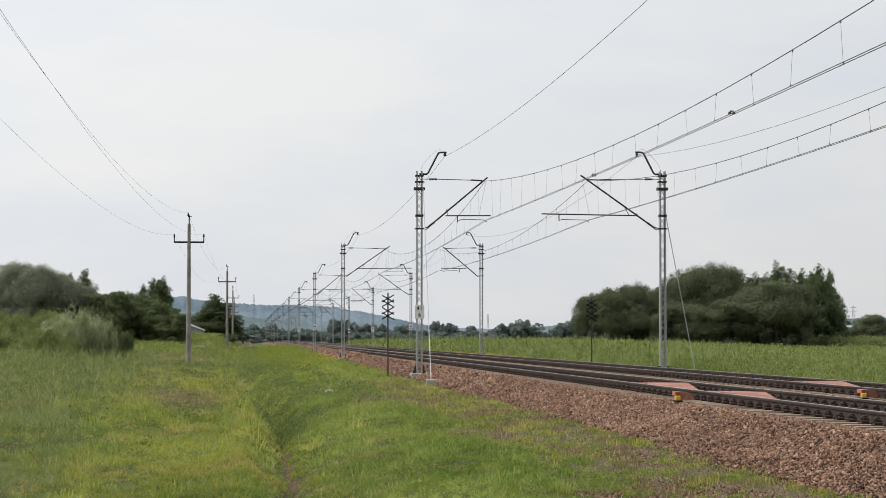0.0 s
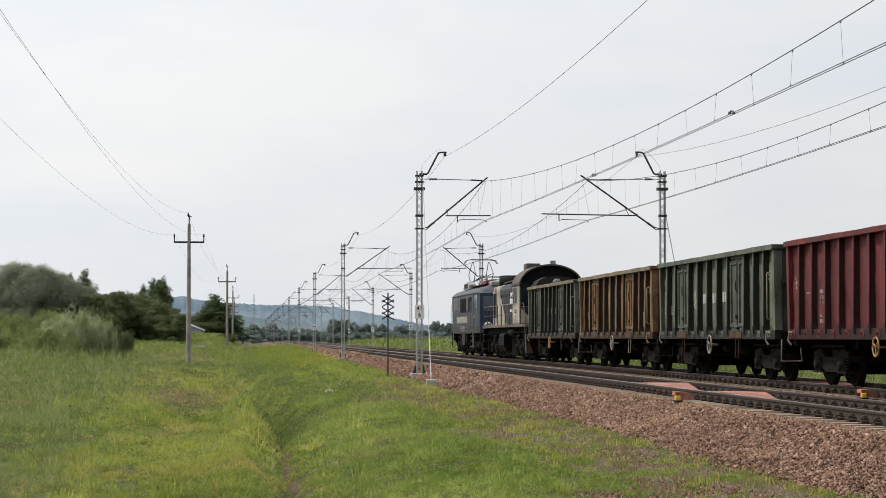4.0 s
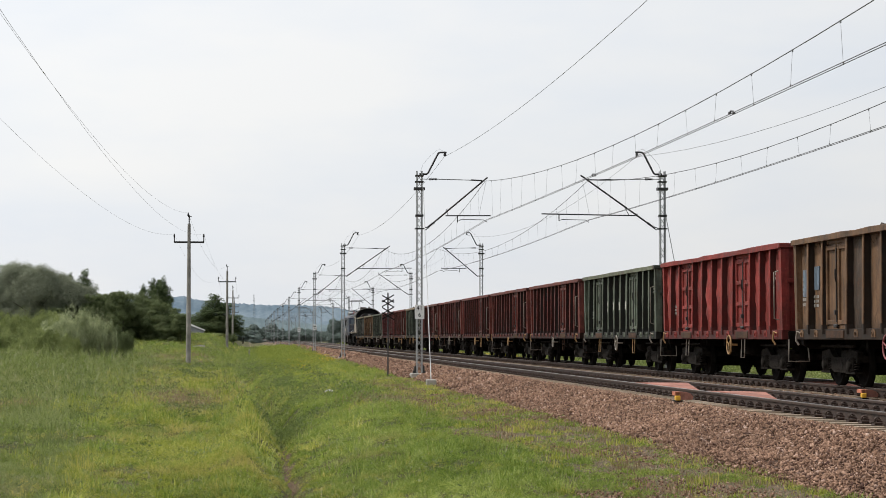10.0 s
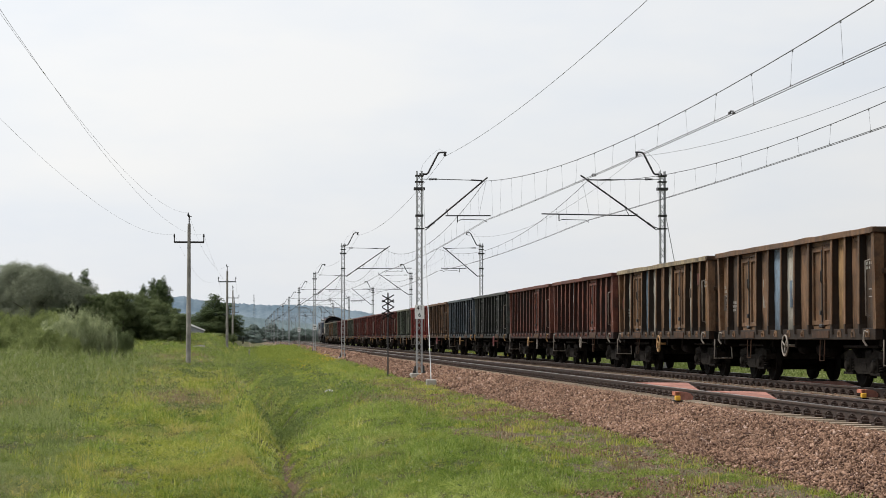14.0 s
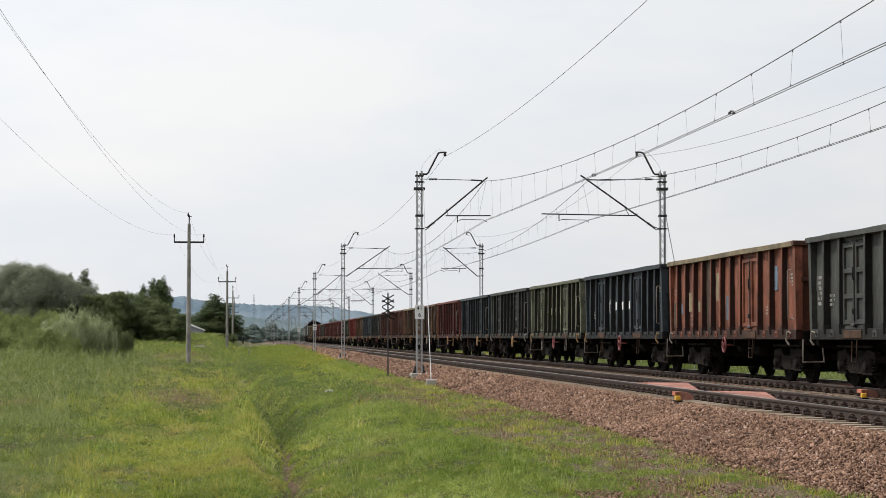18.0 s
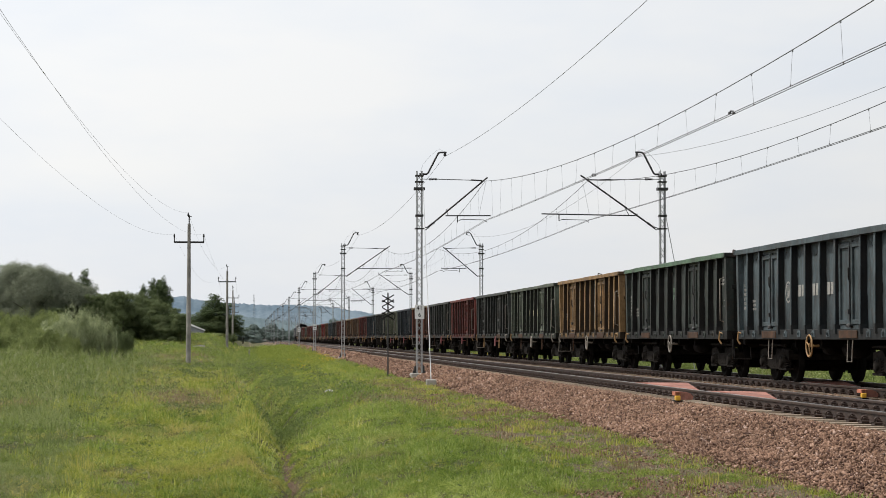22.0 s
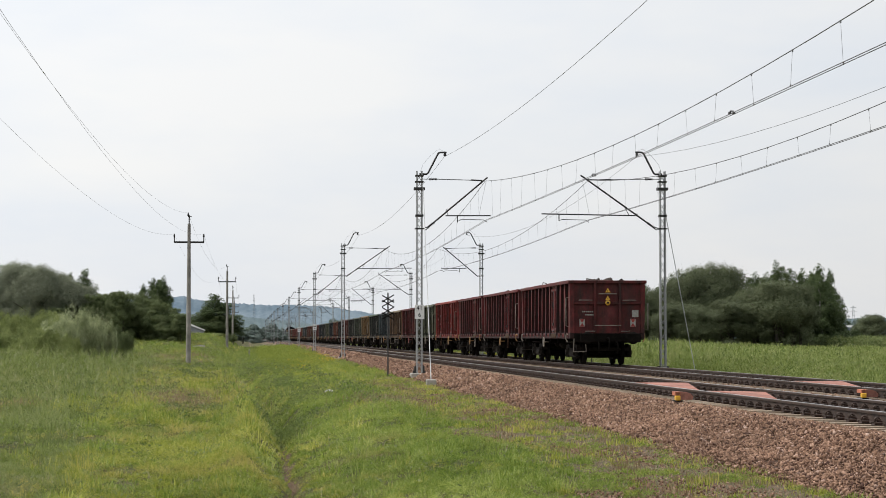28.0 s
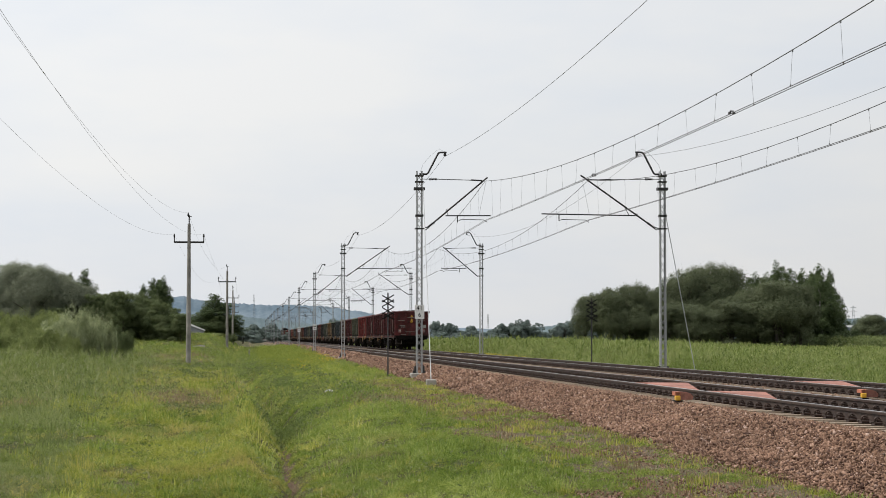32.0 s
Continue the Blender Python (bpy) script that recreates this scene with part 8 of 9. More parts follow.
MAT_LITTER = grass_mat("dry_verge_litter", [(0.30, (0.120, 0.068, 0.036)), (0.5, (0.235, 0.172, 0.092)), (0.70, (0.420, 0.335, 0.200))], 0.25, 0.9, (0.30, 0.25, 0.12), (0.56, 0.75))
MAT_REED = grass_mat("reed_leaves", [(0.32, (0.056, 0.090, 0.018)), (0.5, (0.190, 0.245, 0.060)), (0.66, (0.400, 0.440, 0.170))], 0.5, 0.8, (0.34, 0.31, 0.15), (0.60, 0.82))
LEAF_WEED = foliage_mat("weed_leaves", (0.055, 0.085, 0.024), (0.280, 0.320, 0.130), 0.6, 0.4)
LEAF_PALE = foliage_mat("pale_seed_heads", (0.300, 0.300, 0.180), (0.560, 0.540, 0.380), 0.7, 0.4)
MAT_FLOWER = plain_mat("goldenrod_flowers", (0.50, 0.38, 0.02), 0.7, 0.0, 0.3, 3.0)


def blades(rng, x, y, h, w, lean, z=None, plain=False):
    """Bent grass blades: five corners, three triangles each."""
    n = len(x)
    z = ground_z(x, y) - 0.02 if z is None else z
    a = rng.random(n) * 2 * np.pi
    dx, dy = np.cos(a), np.sin(a)
    px, py = -dy, dx
    l1 = lean * h * (0.2 + 0.8 * rng.random(n))
    V = np.empty((n, 5, 3), np.float32)
    hw = w * 0.5
    V[:, 0] = np.stack([x - px * hw, y - py * hw, z], 1)
    V[:, 1] = np.stack([x + px * hw, y + py * hw, z], 1)
    mx, my, mz = x + dx * l1 * 0.35, y + dy * l1 * 0.35, z + h * 0.62
    V[:, 2] = np.stack([mx + px * hw * 0.75, my + py * hw * 0.75, mz], 1)
    V[:, 3] = np.stack([mx - px * hw * 0.75, my - py * hw * 0.75, mz], 1)
    V[:, 4] = np.stack([x + dx * l1, y + dy * l1, z + h * (1 - 0.12 * lean)], 1)
    if plain:
        return np.ascontiguousarray(V[:, [0, 1, 4]]).reshape(-1, 3), np.arange(n * 3).reshape(-1, 3)
    base = np.arange(n)[:, None, None] * 5
    F = base + np.array([[0, 1, 2], [0, 2, 3], [3, 2, 4]])[None]
    return V.reshape(-1, 3), F.reshape(-1, 3)


def value_noise(x, y, s, seed):
    """Smooth cheap noise from sines, about 0 to 1."""
    r = np.random.default_rng(seed)
    v = np.zeros_like(x)
    for k in range(6):
        a, p = r.uniform(0, 6.28), r.uniform(0, 6.28)
        f = s * (1.0 + 0.5 * k)
        v += np.sin((x * np.cos(a) + y * np.sin(a)) * f + p + 1.3 * np.sin(f * 0.6 * (x * np.sin(a) - y * np.cos(a)))) / (1 + 0.4 * k)
    return np.clip(0.5 + v / 5.0, 0, 1)


def lay_grass(name, label, mat, V, F):
    ob = new(name, bulk_mesh(name, V, F, mat))
    tagged(ob, label, "grass", kind="stuff")


BLADE_FACES = np.array([[0, 1, 2], [0, 2, 3], [3, 2, 4]])


def tufts(rng, cx, cy, per, radius, length, width, tilt, plain=False):
    """Grass tufts: arching blades fanning out of each centre; sizes are given for each tuft."""
    q = np.repeat(np.arange(len(cx)), per)
    m = len(q)
    a = rng.random(m) * 6.283
    r0 = radius[q] * np.sqrt(rng.random(m))
    x, y = cx[q] + r0 * np.cos(a), cy[q] + r0 * np.sin(a)
    a = a + rng.normal(size=m) * 0.7
    ln = length[q] * rng.uniform(0.45, 1.2, m)
    tl = tilt * rng.uniform(0.12, 1.2, m)
    z = ground_z(x, y) - 0.02
    dx, dy = np.cos(a) * np.sin(tl), np.sin(a) * np.sin(tl)
    w = width[q] * rng.uniform(0.6, 1.3, m)
    px, py = -np.sin(a) * w * 0.5, np.cos(a) * w * 0.5
    V = np.empty((m, 5, 3), np.float32)
    V[:, 0] = np.stack([x - px, y - py, z], 1)
    V[:, 1] = np.stack([x + px, y + py, z], 1)
    mx, my, mz = x + dx * ln * 0.42, y + dy * ln * 0.42, z + ln * (0.34 + 0.30 * np.cos(tl))
    V[:, 2] = np.stack([mx + px, my + py, mz], 1)
    V[:, 3] = np.stack([mx - px, my - py, mz], 1)
    V[:, 4] = np.stack([x + dx * ln, y + dy * ln, z + ln * (0.06 + 0.80 * np.cos(tl))], 1)
    if plain:
        V = np.ascontiguousarray(V[:, [0, 1, 4]])
        return V.reshape(-1, 3), np.arange(m * 3).reshape(-1, 3), q
    return V.reshape(-1, 3), (np.arange(m)[:, None, None] * 5 + BLADE_FACES[None]).reshape(-1, 3), q


def mounds(rng, cx, cy, per, radius, height, length, width):
    """Low cushions of grass: short blades set all over a rounded mound, pointing every way and bending outwards."""
    q = np.repeat(np.arange(len(cx)), per)
    m = len(q)
    e = rng.normal(size=(m, 3))
    e[:, 2] = np.abs(e[:, 2])
    e = unit(e)
    r = rng.uniform(0.55, 1.0, m)
    x, y = cx[q] + e[:, 0] * radius[q] * r, cy[q] + e[:, 1] * radius[q] * r
    p = np.stack([x, y, ground_z(x, y) - 0.02 + e[:, 2] * height[q] * r], 1)
    go = unit(e * np.array([0.9, 0.9, 0.5]) + rng.normal(size=(m, 3)) * 0.65 + np.array([0, 0, 0.15]))
    ln = length[q] * rng.uniform(0.5, 1.5, m)
    wd = unit(np.cross(go, rng.normal(size=(m, 3)))) * (width[q] * rng.uniform(0.6, 1.3, m) * 0.5)[:, None]
    V = np.stack([p - wd, p + wd, p + go * ln[:, None]], 1).reshape(-1, 3)
    return V, q


def verge_share(x, y):
    """How gravelly the ground is towards the ballast, 0 to 1."""
    v = np.clip((x - 3.5 - 0.5 * np.sin(y * 0.33)) / 1.3, 0, 1) * np.interp(y, [60, 100], [1, 0.15])
    patch = 0.55 * value_noise(x, y, 1.1, 9) + 0.45 * value_noise(x, y, 3.6, 29)
    return np.clip(v * (0.45 + 4.6 * np.clip(patch - 0.30, 0, 1)), 0, 0.985)


def on_path(x, y):
    """The short stretch of gravel track at the far end of the meadow."""
    return (np.abs(y - 188.5) < 3.0) & (x > -7.1) & (x < -3.7)


def meadow():
    rng = np.random.default_rng(21)
    # the low sward between the tufts, darkened to put in the shade there
    zones = [(0.5, 18.5, 30000, 0.012, 0.09), (18.5, 32, 80000, 0.0075, 0.050), (32, 56, 80000, 0.0120, 0.055), (56, 130, 80000, 0.019, 0.08), (130, 360, 60000, 0.040, 0.12)]
    for y0, y1, n, w, h0 in zones:
        y = np.sqrt(rng.random(n) * (y1 ** 2 - y0 ** 2) + y0 ** 2)
        left = -0.130 * y - (0.6 if y0 > 10 else 7.0)
        x = left + (np.where(y < 130, 6.6, 6.3) - left) * rng.random(n)
        d = x - furrow_x(y)
        bare = np.interp(y, [18, 44, 54], [1, 1, 0])
        keep = np.abs(d) > bare * (0.040 + 0.035 * rng.random(n)) * (0.9 + 0.4 * np.sin(y * 0.7 + 1) + 0.3 * np.sin(y * 1.9))
        dens = 1.0 - verge_share(x, y)
        toe = np.clip(1 - np.abs(x - 6.15) / 0.35, 0, 1) * np.clip(1.6 * value_noise(x, y, 0.8, 31) - 0.2, 0, 1)
        keep &= (rng.random(n) < np.clip(np.maximum(dens, toe * 0.7), 0.03, 1)) & ~on_path(x, y)
        x, y = x[keep], y[keep]
        m = len(x)
        h = h0 * (0.5 + 1.0 * value_noise(x, y, 6.5, 25)) * (0.6 + 0.8 * rng.random(m))
        far = y0 > 50 or y0 < 10
        V, F = blades(rng, x, y, h, w * (0.6 + 0.8 * rng.random(m)) * (1.3 if far else 1), 1.5, plain=far)
        lay_grass("grass", "short dense green sward of the meadow", MAT_SWARD, V, F)
    # tufts of many sizes over it: lush on the slope by the track, yellower on the other bank, tall and bluish before the bushes
    rows = ((18.5, 32, 2300, 110, 0.0075, 0.060, 1), (32, 56, 3600, 84, 0.0115, 0.075, 1), (56, 90, 4200, 54, 0.019, 0.10, 1), (90, 140, 4600, 44, 0.029, 0.13, 1), (140, 225, 6500, 30, 0.046, 0.17, 1), (225, 360, 3000, 24, 0.075, 0.20, 1),
            (18.5, 32, 260, 70, 0.0062, 0.22, 0), (32, 56, 520, 56, 0.0095, 0.24, 0), (56, 90, 800, 36, 0.015, 0.28, 0), (90, 140, 800, 24, 0.022, 0.32, 0))
    for y0, y1, n, per, w, ln, low in rows:
        y = np.sqrt(rng.random(n * 2) * (y1 ** 2 - y0 ** 2) + y0 ** 2)
        left = -0.130 * y - 0.6
        x = left + (6.5 - left) * rng.random(n * 2)
        d = x - furrow_x(y)
        big = value_noise(x, y, 1.7, 5)
        dens = (1 - (0.82 if low else 0.97) * verge_share(x, y)) * np.clip(2.6 * (0.6 * value_noise(x, y, 2.4, 15) + 0.4 * value_noise(x, y, 5.5, 16)) - 0.55, 0.12, 1)
        keep = (rng.random(n * 2) < dens) & (np.abs(d) > np.interp(y, [18, 44, 54], [1, 1, 0]) * ((0.10 if low else 0.20) + 0.03 * np.sin(y * 2.3))) & ~on_path(x, y)
        x, y, d, big = (q[keep][:n] for q in (x, y, d, big))
        m = len(x)
        tall = np.clip((-0.050 * y - x) / 2.0, 0, 1) * np.clip((y - 40) / 14, 0, 1) * np.clip(2.6 * value_noise(x, y, 0.55, 41) - 0.3, 0, 1)
        ditch = np.clip(1 - np.abs(d - 0.2) / 0.8, 0, 1) * np.clip((y - 44) / 14, 0, 1) * (y < 140)
        bank = np.clip(1 - np.abs(d + 0.7) / 1.0, 0, 1)
        size = (0.45 + 1.1 * big ** 1.6) * rng.uniform(0.5, 1.5, m) * (1 + 0.5 * tall + 0.5 * ditch + 0.30 * bank) * (1 - 0.4 * np.clip((x - 3.4) / 1.5, 0, 1) * (y < 90))
        far = low or y0 > 80
        if low:
            size = np.minimum(size, np.where(np.abs(d) < 0.5, 0.7, 9)) if y0 < 50 else size
            V, q = mounds(rng, x, y, per, (0.13 + 0.0016 * y) * size ** 0.8, (0.085 + 0.0008 * y) * size, ln * size ** 0.5, np.full(m, w))
        else:
            V, F, q = tufts(rng, x, y, per, (0.5 * ln + 0.0012 * y) * size ** 0.7, ln * size, np.full(m, w), 1.30, plain=far)
        side = 0.66 + 0.36 * np.tanh(d * 1.1) + 0.40 * np.clip((-d - 1.8) / 1.2, 0, 1) * (y < 48) - 1.0 * (value_noise(x, y, 0.6, 51) - 0.5) - 0.5 * (value_noise(x, y, 2.4, 52) - 0.5) + 0.55 * (y > 110)
        kind = np.where(rng.random(m) < np.clip(tall + 0.15 * ditch + 0.45 * (y > 112) + 0.85 * np.clip((-0.066 * y - x) / 0.9, 0, 1) * (y < 50), 0, 0.95), 2, np.where(rng.random(m) < np.clip(side, 0.03, 0.97), 1, 0))[q]
        per_v = 3 if far else 5
        V5 = V.reshape(-1, per_v, 3)
        for j, (mat, lab) in enumerate(((MAT_GRASS, "yellowish meadow grass cushions with straw-coloured patches"), (MAT_FRESH, "lush green grass cushions on the slope by the track"), (MAT_TALL, "rank blue-green grass at the meadow edge"))):
            i = np.flatnonzero(kind == j)
            if not len(i):
                continue
            Fq = (np.arange(len(i))[:, None, None] * per_v + (np.array([[0, 1, 2]]) if per_v == 3 else BLADE_FACES)[None]).reshape(-1, 3)
            lay_grass("grass_tufts", lab, mat, V5[i].reshape(-1, 3), Fq)
    # stands of tall reed grass: stems with long lance leaves and pale heads
    n = 8000
    y = np.sqrt(rng.uniform(44 ** 2, 132 ** 2, n))
    x = -0.130 * y + rng.random(n) * (0.125 * y)
    want = np.clip(1.10 - (x + 0.130 * y) / (0.085 * y), 0, 1) * np.clip(2.4 * value_noise(x, y, 0.7, 14) - 0.55, 0, 1) * np.clip((y - 42) / 14, 0.1, 1)
    ok = rng.random(n) < want
    x, y = x[ok], y[ok]
    n = len(x)
    hh = rng.uniform(0.45, 1.15, n) * (0.6 + 0.5 * value_noise(x, y, 0.5, 6))
    z = ground_z(x, y)
    q = np.repeat(np.arange(n), 11)
    t = rng.uniform(0.15, 1.0, len(q))
    lean = rng.normal(size=(n, 2)) * 0.10
    p = np.stack([x[q] + lean[q, 0] * t * hh[q], y[q] + lean[q, 1] * t * hh[q], z[q] + hh[q] * t], 1)
    out = unit(np.concatenate([rng.normal(size=(len(q), 2)), rng.uniform(0.7, 2.6, (len(q), 1))], 1))
    ll = (hh[q] * rng.uniform(0.25, 0.50, len(q)))[:, None]
    wd = np.cross(out, unit(rng.normal(size=(len(q), 3)))) * (0.0062 + 0.00012 * y[q])[:, None]
    tip = p + out * ll
    tip[:, 2] -= ll[:, 0] * rng.uniform(0.0, 0.5, len(q))
    mid = p + out * ll * 0.55
    V = np.stack([p, mid - wd, tip, mid + wd], 1).reshape(-1, 3)
    lay_grass("reed_grass", "tall reed grass with lance leaves before the bushes", MAT_TALL, V, np.arange(len(V)).reshape(-1, 4))
    top = np.flatnonzero(rng.random(n) < 0.30)
    c = np.stack([x[top] + lean[top, 0] * hh[top], y[top] + lean[top, 1] * hh[top], z[top] + hh[top]], 1)
    c = np.repeat(c, 5, 0) + rng.normal(size=(len(top) * 5, 3)) * np.array([0.020, 0.020, 0.05])
    V = leaf_faces(rng, c, unit(rng.normal(size=c.shape)), np.full((len(c), 1), 0.030), 0.5)
    lay_grass("seed_heads", "pale feathery seed heads over the tall grass", LEAF_PALE, V, np.arange(len(V)).reshape(-1, 3))
    # dry litter and stubble on the gravelly verge
    n = 130000
    y = np.sqrt(rng.uniform(19 ** 2, 85 ** 2, n))
    x = rng.uniform(3.2, 6.55, n)
    ok = rng.random(n) < np.clip((x - 3.2) / 1.2, 0.1, 1) * np.clip(0.25 + 1.3 * (0.55 * value_noise(x, y, 1.1, 9) + 0.45 * value_noise(x, y, 3.6, 29) - 0.25), 0.1, 1)
    x, y = x[ok], y[ok]
    n = len(x)
    V, F = blades(rng, x, y, rng.uniform(0.015, 0.065, n), (0.004 + 0.00022 * y) * rng.uniform(0.7, 1.5, n), 2.6)
    lay_grass("verge_litter", "dry brown grass litter on the gravelly verge", MAT_LITTER, V, F)
    # clumps of upright weeds on the verge, some gone brown
    for mat, lab, cnt, h1 in ((MAT_GRASS, "small upright green weeds on the verge", 420, 0.15), (MAT_LITTER, "withered brown weed stalks on the verge", 240, 0.15)):
        xs, ys, hs = [], [], []
        for q in range(cnt):
            cy = math.sqrt(rng.uniform(21 ** 2, 80 ** 2))
            cx = rng.uniform(3.8, 6.5)
            m = int(rng.uniform(20, 70))
            xs.append(rng.normal(cx, 0.11, m))
            ys.append(rng.normal(cy, 0.16, m))
            hs.append(rng.uniform(0.3, 1.0, m) * h1 * rng.uniform(0.6, 1.2))
        x, y, h = np.concatenate(xs), np.concatenate(ys), np.concatenate(hs)
        V, F = blades(rng, x, y, h, 0.006 + 0.00022 * y, 0.55)
        lay_grass("verge_weeds", lab, mat, V, F)
    # thin dry stalks standing over the turf
    n = 2600
    y = np.sqrt(rng.uniform(22 ** 2, 90 ** 2, n))
    x = -0.128 * y + rng.random(n) * (6.0 + 0.128 * y)
    ok = value_noise(x, y, 0.7, 19) > 0.52
    x, y = x[ok], y[ok]
    V, F = blades(rng, x, y, rng.uniform(0.12, 0.26, len(x)), 0.004 + 0.00010 * y, 0.9)
    ob = new("dry_stalks", bulk_mesh("dry_stalks", V, F, plain_mat("dry_straw", (0.42, 0.36, 0.20), 0.8, 0.0, 0.2, 3.0)))
    tagged(ob, "thin straw-coloured dry grass stalks", "grass", kind="stuff")
    # small whitish flower heads on thin stalks, in loose drifts
    n = 5200
    y = np.sqrt(rng.uniform(30 ** 2, 150 ** 2, n))
    x = -0.128 * y + rng.random(n) * (3.6 + 0.128 * y)
    ok = rng.random(n) < np.clip(2.4 * value_noise(x, y, 0.9, 71) - 0.9, 0.0, 1) * np.clip(y / 90, 0.15, 1)
    x, y = x[ok], y[ok]
    q = np.repeat(np.arange(len(x)), 3)
    c = np.stack([x, y, ground_z(x, y) + rng.uniform(0.16, 0.42, len(x))], 1)[q] + rng.normal(size=(len(q), 3)) * np.array([0.025, 0.025, 0.012])
    V = leaf_faces(rng, c, unit(rng.normal(size=c.shape) * 0.4 + np.array([0, 0, 1.0])), (0.010 + 0.00016 * y[q])[:, None], 0.7)
    lay_grass("flower_heads", "small whitish flower heads scattered over the meadow", LEAF_PALE, V, np.arange(len(V)).reshape(-1, 3))
    # low broad-leaved weeds in loose clumps
    V_, F_, off = [], [], 0
    for k in range(420):
        cy = math.sqrt(rng.uniform(22 ** 2, 75 ** 2))
        cx = -0.125 * cy + rng.random() * (6.2 + 0.125 * cy)
        m = int(rng.uniform(14, 46))
        r0 = rng.uniform(0.10, 0.30)
        c = np.stack([rng.normal(cx, r0, m), rng.normal(cy, r0 * 1.3, m), rng.uniform(0.03, 0.16, m)], 1)
        c[:, 2] += ground_z(c[:, 0], c[:, 1])
        d = rng.normal(size=(m, 3))
        d[:, 2] = np.abs(d[:, 2]) * 0.5
        d /= np.linalg.norm(d, axis=1)[:, None]
        sd = np.cross(d, np.array([0.0, 0.0, 1.0]) + 0.3 * rng.normal(size=(m, 3)))
        ln = rng.uniform(0.03, 0.075, m)[:, None]
        V = np.stack([c, c + d * ln * 0.5 + sd * ln * 0.24, c + d * ln, c + d * ln * 0.5 - sd * ln * 0.24], 1).reshape(-1, 3)
        V_.append(V)
        F_.append(np.arange(len(V)).reshape(-1, 4) + off)
        off += len(V)
    # larger weed clumps
    for k in range(240):
        cy = math.sqrt(rng.uniform(44 ** 2, 135 ** 2))
        cx = -0.125 * cy + rng.random() * (3.4 + 0.125 * cy)
        m = int(rng.uniform(80, 200))
        r0, hh = rng.uniform(0.14, 0.38), rng.uniform(0.18, 0.42)
        c = np.stack([rng.normal(cx, r0, m), rng.normal(cy, r0 * 1.2, m), hh * rng.random(m) ** 0.7], 1)
        c[:, 2] += ground_z(c[:, 0], c[:, 1])
        d = rng.normal(size=(m, 3))
        d /= np.linalg.norm(d, axis=1)[:, None]
        sd = np.cross(d, rng.normal(size=(m, 3)))
        ln = rng.uniform(0.03, 0.065, m)[:, None] * (0.6 + cy / 130)
        V = np.stack([c, c + d * ln * 0.5 + sd * ln * 0.3, c + d * ln, c + d * ln * 0.5 - sd * ln * 0.3], 1).reshape(-1, 3)
        V_.append(V)
        F_.append(np.arange(len(V)).reshape(-1, 4) + off)
        off += len(V)
    ob = new("weeds", bulk_mesh("weeds", np.concatenate(V_), np.concatenate(F_), LEAF_WEED))
    tagged(ob, "low broad-leaved weeds scattered in the turf", "weeds", kind="stuff")


meadow()


def ditch_weeds():
    """Dark rank weeds along the ditch, dry reddish patches and bright herb patches in the meadow."""
    rng = np.random.default_rng(77)
    P, S = [], []
    for k in range(150):
        cy = rng.uniform(46, 150)
        cx = float(np.interp(cy, [46, 55, 90, 155], [0.72, 0.85, 1.35, 2.2])) + rng.normal() * (0.12 + 0.004 * cy)
        m = int(rng.uniform(60, 170))
        r0, hh = rng.uniform(0.10, 0.28), rng.uniform(0.14, 0.42)
        c = np.stack([rng.normal(cx, r0, m), rng.normal(cy, r0 * 1.6, m), hh * rng.random(m) ** 0.6], 1)
        c[:, 2] += ground_z(c[:, 0], c[:, 1])
        P.append(c)
        S.append(np.full(m, 0.024 + 0.0003 * cy))
    c, s = np.concatenate(P), np.concatenate(S)[:, None]
    n = len(c)
    a, b = rng.normal(size=(n, 3)), rng.normal(size=(n, 3))
    a /= np.linalg.norm(a, axis=1)[:, None]
    b /= np.linalg.norm(b, axis=1)[:, None]
    V = np.stack([c - a * s, c + b * s * 0.6, c + a * s], 1).reshape(-1, 3)
    ob = new("ditch_weeds", bulk_mesh("ditch_weeds", V, np.arange(n * 3).reshape(-1, 3), foliage_mat("ditch_leaves", (0.068, 0.105, 0.028), (0.275, 0.340, 0.110), 0.6, 0.4)))
    tagged(ob, "dark green rank weeds growing in the ditch", "weeds", kind="stuff")
    for lab, mat, spots in (("reddish-brown dry patches in the meadow", MAT_LITTER, [(-2.3, 61, 0.7, 4, 2600), (-1.4, 56, 0.5, 3, 1500), (-7.0, 150, 1.4, 6, 3600), (-4.6, 160, 1.2, 5, 1500), (-7.0, 128, 1.6, 9, 1800), (-5.0, 112, 1.0, 8, 1500), (-3.4, 78, 0.6, 5, 1200), (0.0, 70, 0.5, 5, 900), (-5.6, 52, 0.3, 2, 500), (3.2, 52, 0.5, 3, 900), (-0.8, 96, 0.9, 7, 900), (-3.0, 140, 1.2, 8, 900)]),
                            ("bright yellow-green herbs beside the ditch", grass_mat("bright_herbs", [(0.3, (0.200, 0.250, 0.020)), (0.5, (0.420, 0.450, 0.045)), (0.7, (0.560, 0.540, 0.080))], 0.5, 0.5, (0.5, 0.42, 0.06)), [(3.0, 112, 0.7, 14, 4600), (4.4, 150, 0.8, 18, 4600), (2.2, 88, 0.5, 7, 2200), (5.2, 200, 0.8, 24, 1500)])):
        x = np.concatenate([rng.normal(q[0], q[2], q[4]) for q in spots])
        y = np.concatenate([rng.normal(q[1], q[3], q[4]) for q in spots])
        V, F = blades(rng, x, y, rng.uniform(0.12, 0.34, len(x)), 0.010 + 0.00025 * y, 1.0, plain=True)
        lay_grass("meadow_herbs", lab, mat, V, F)


ditch_weeds()


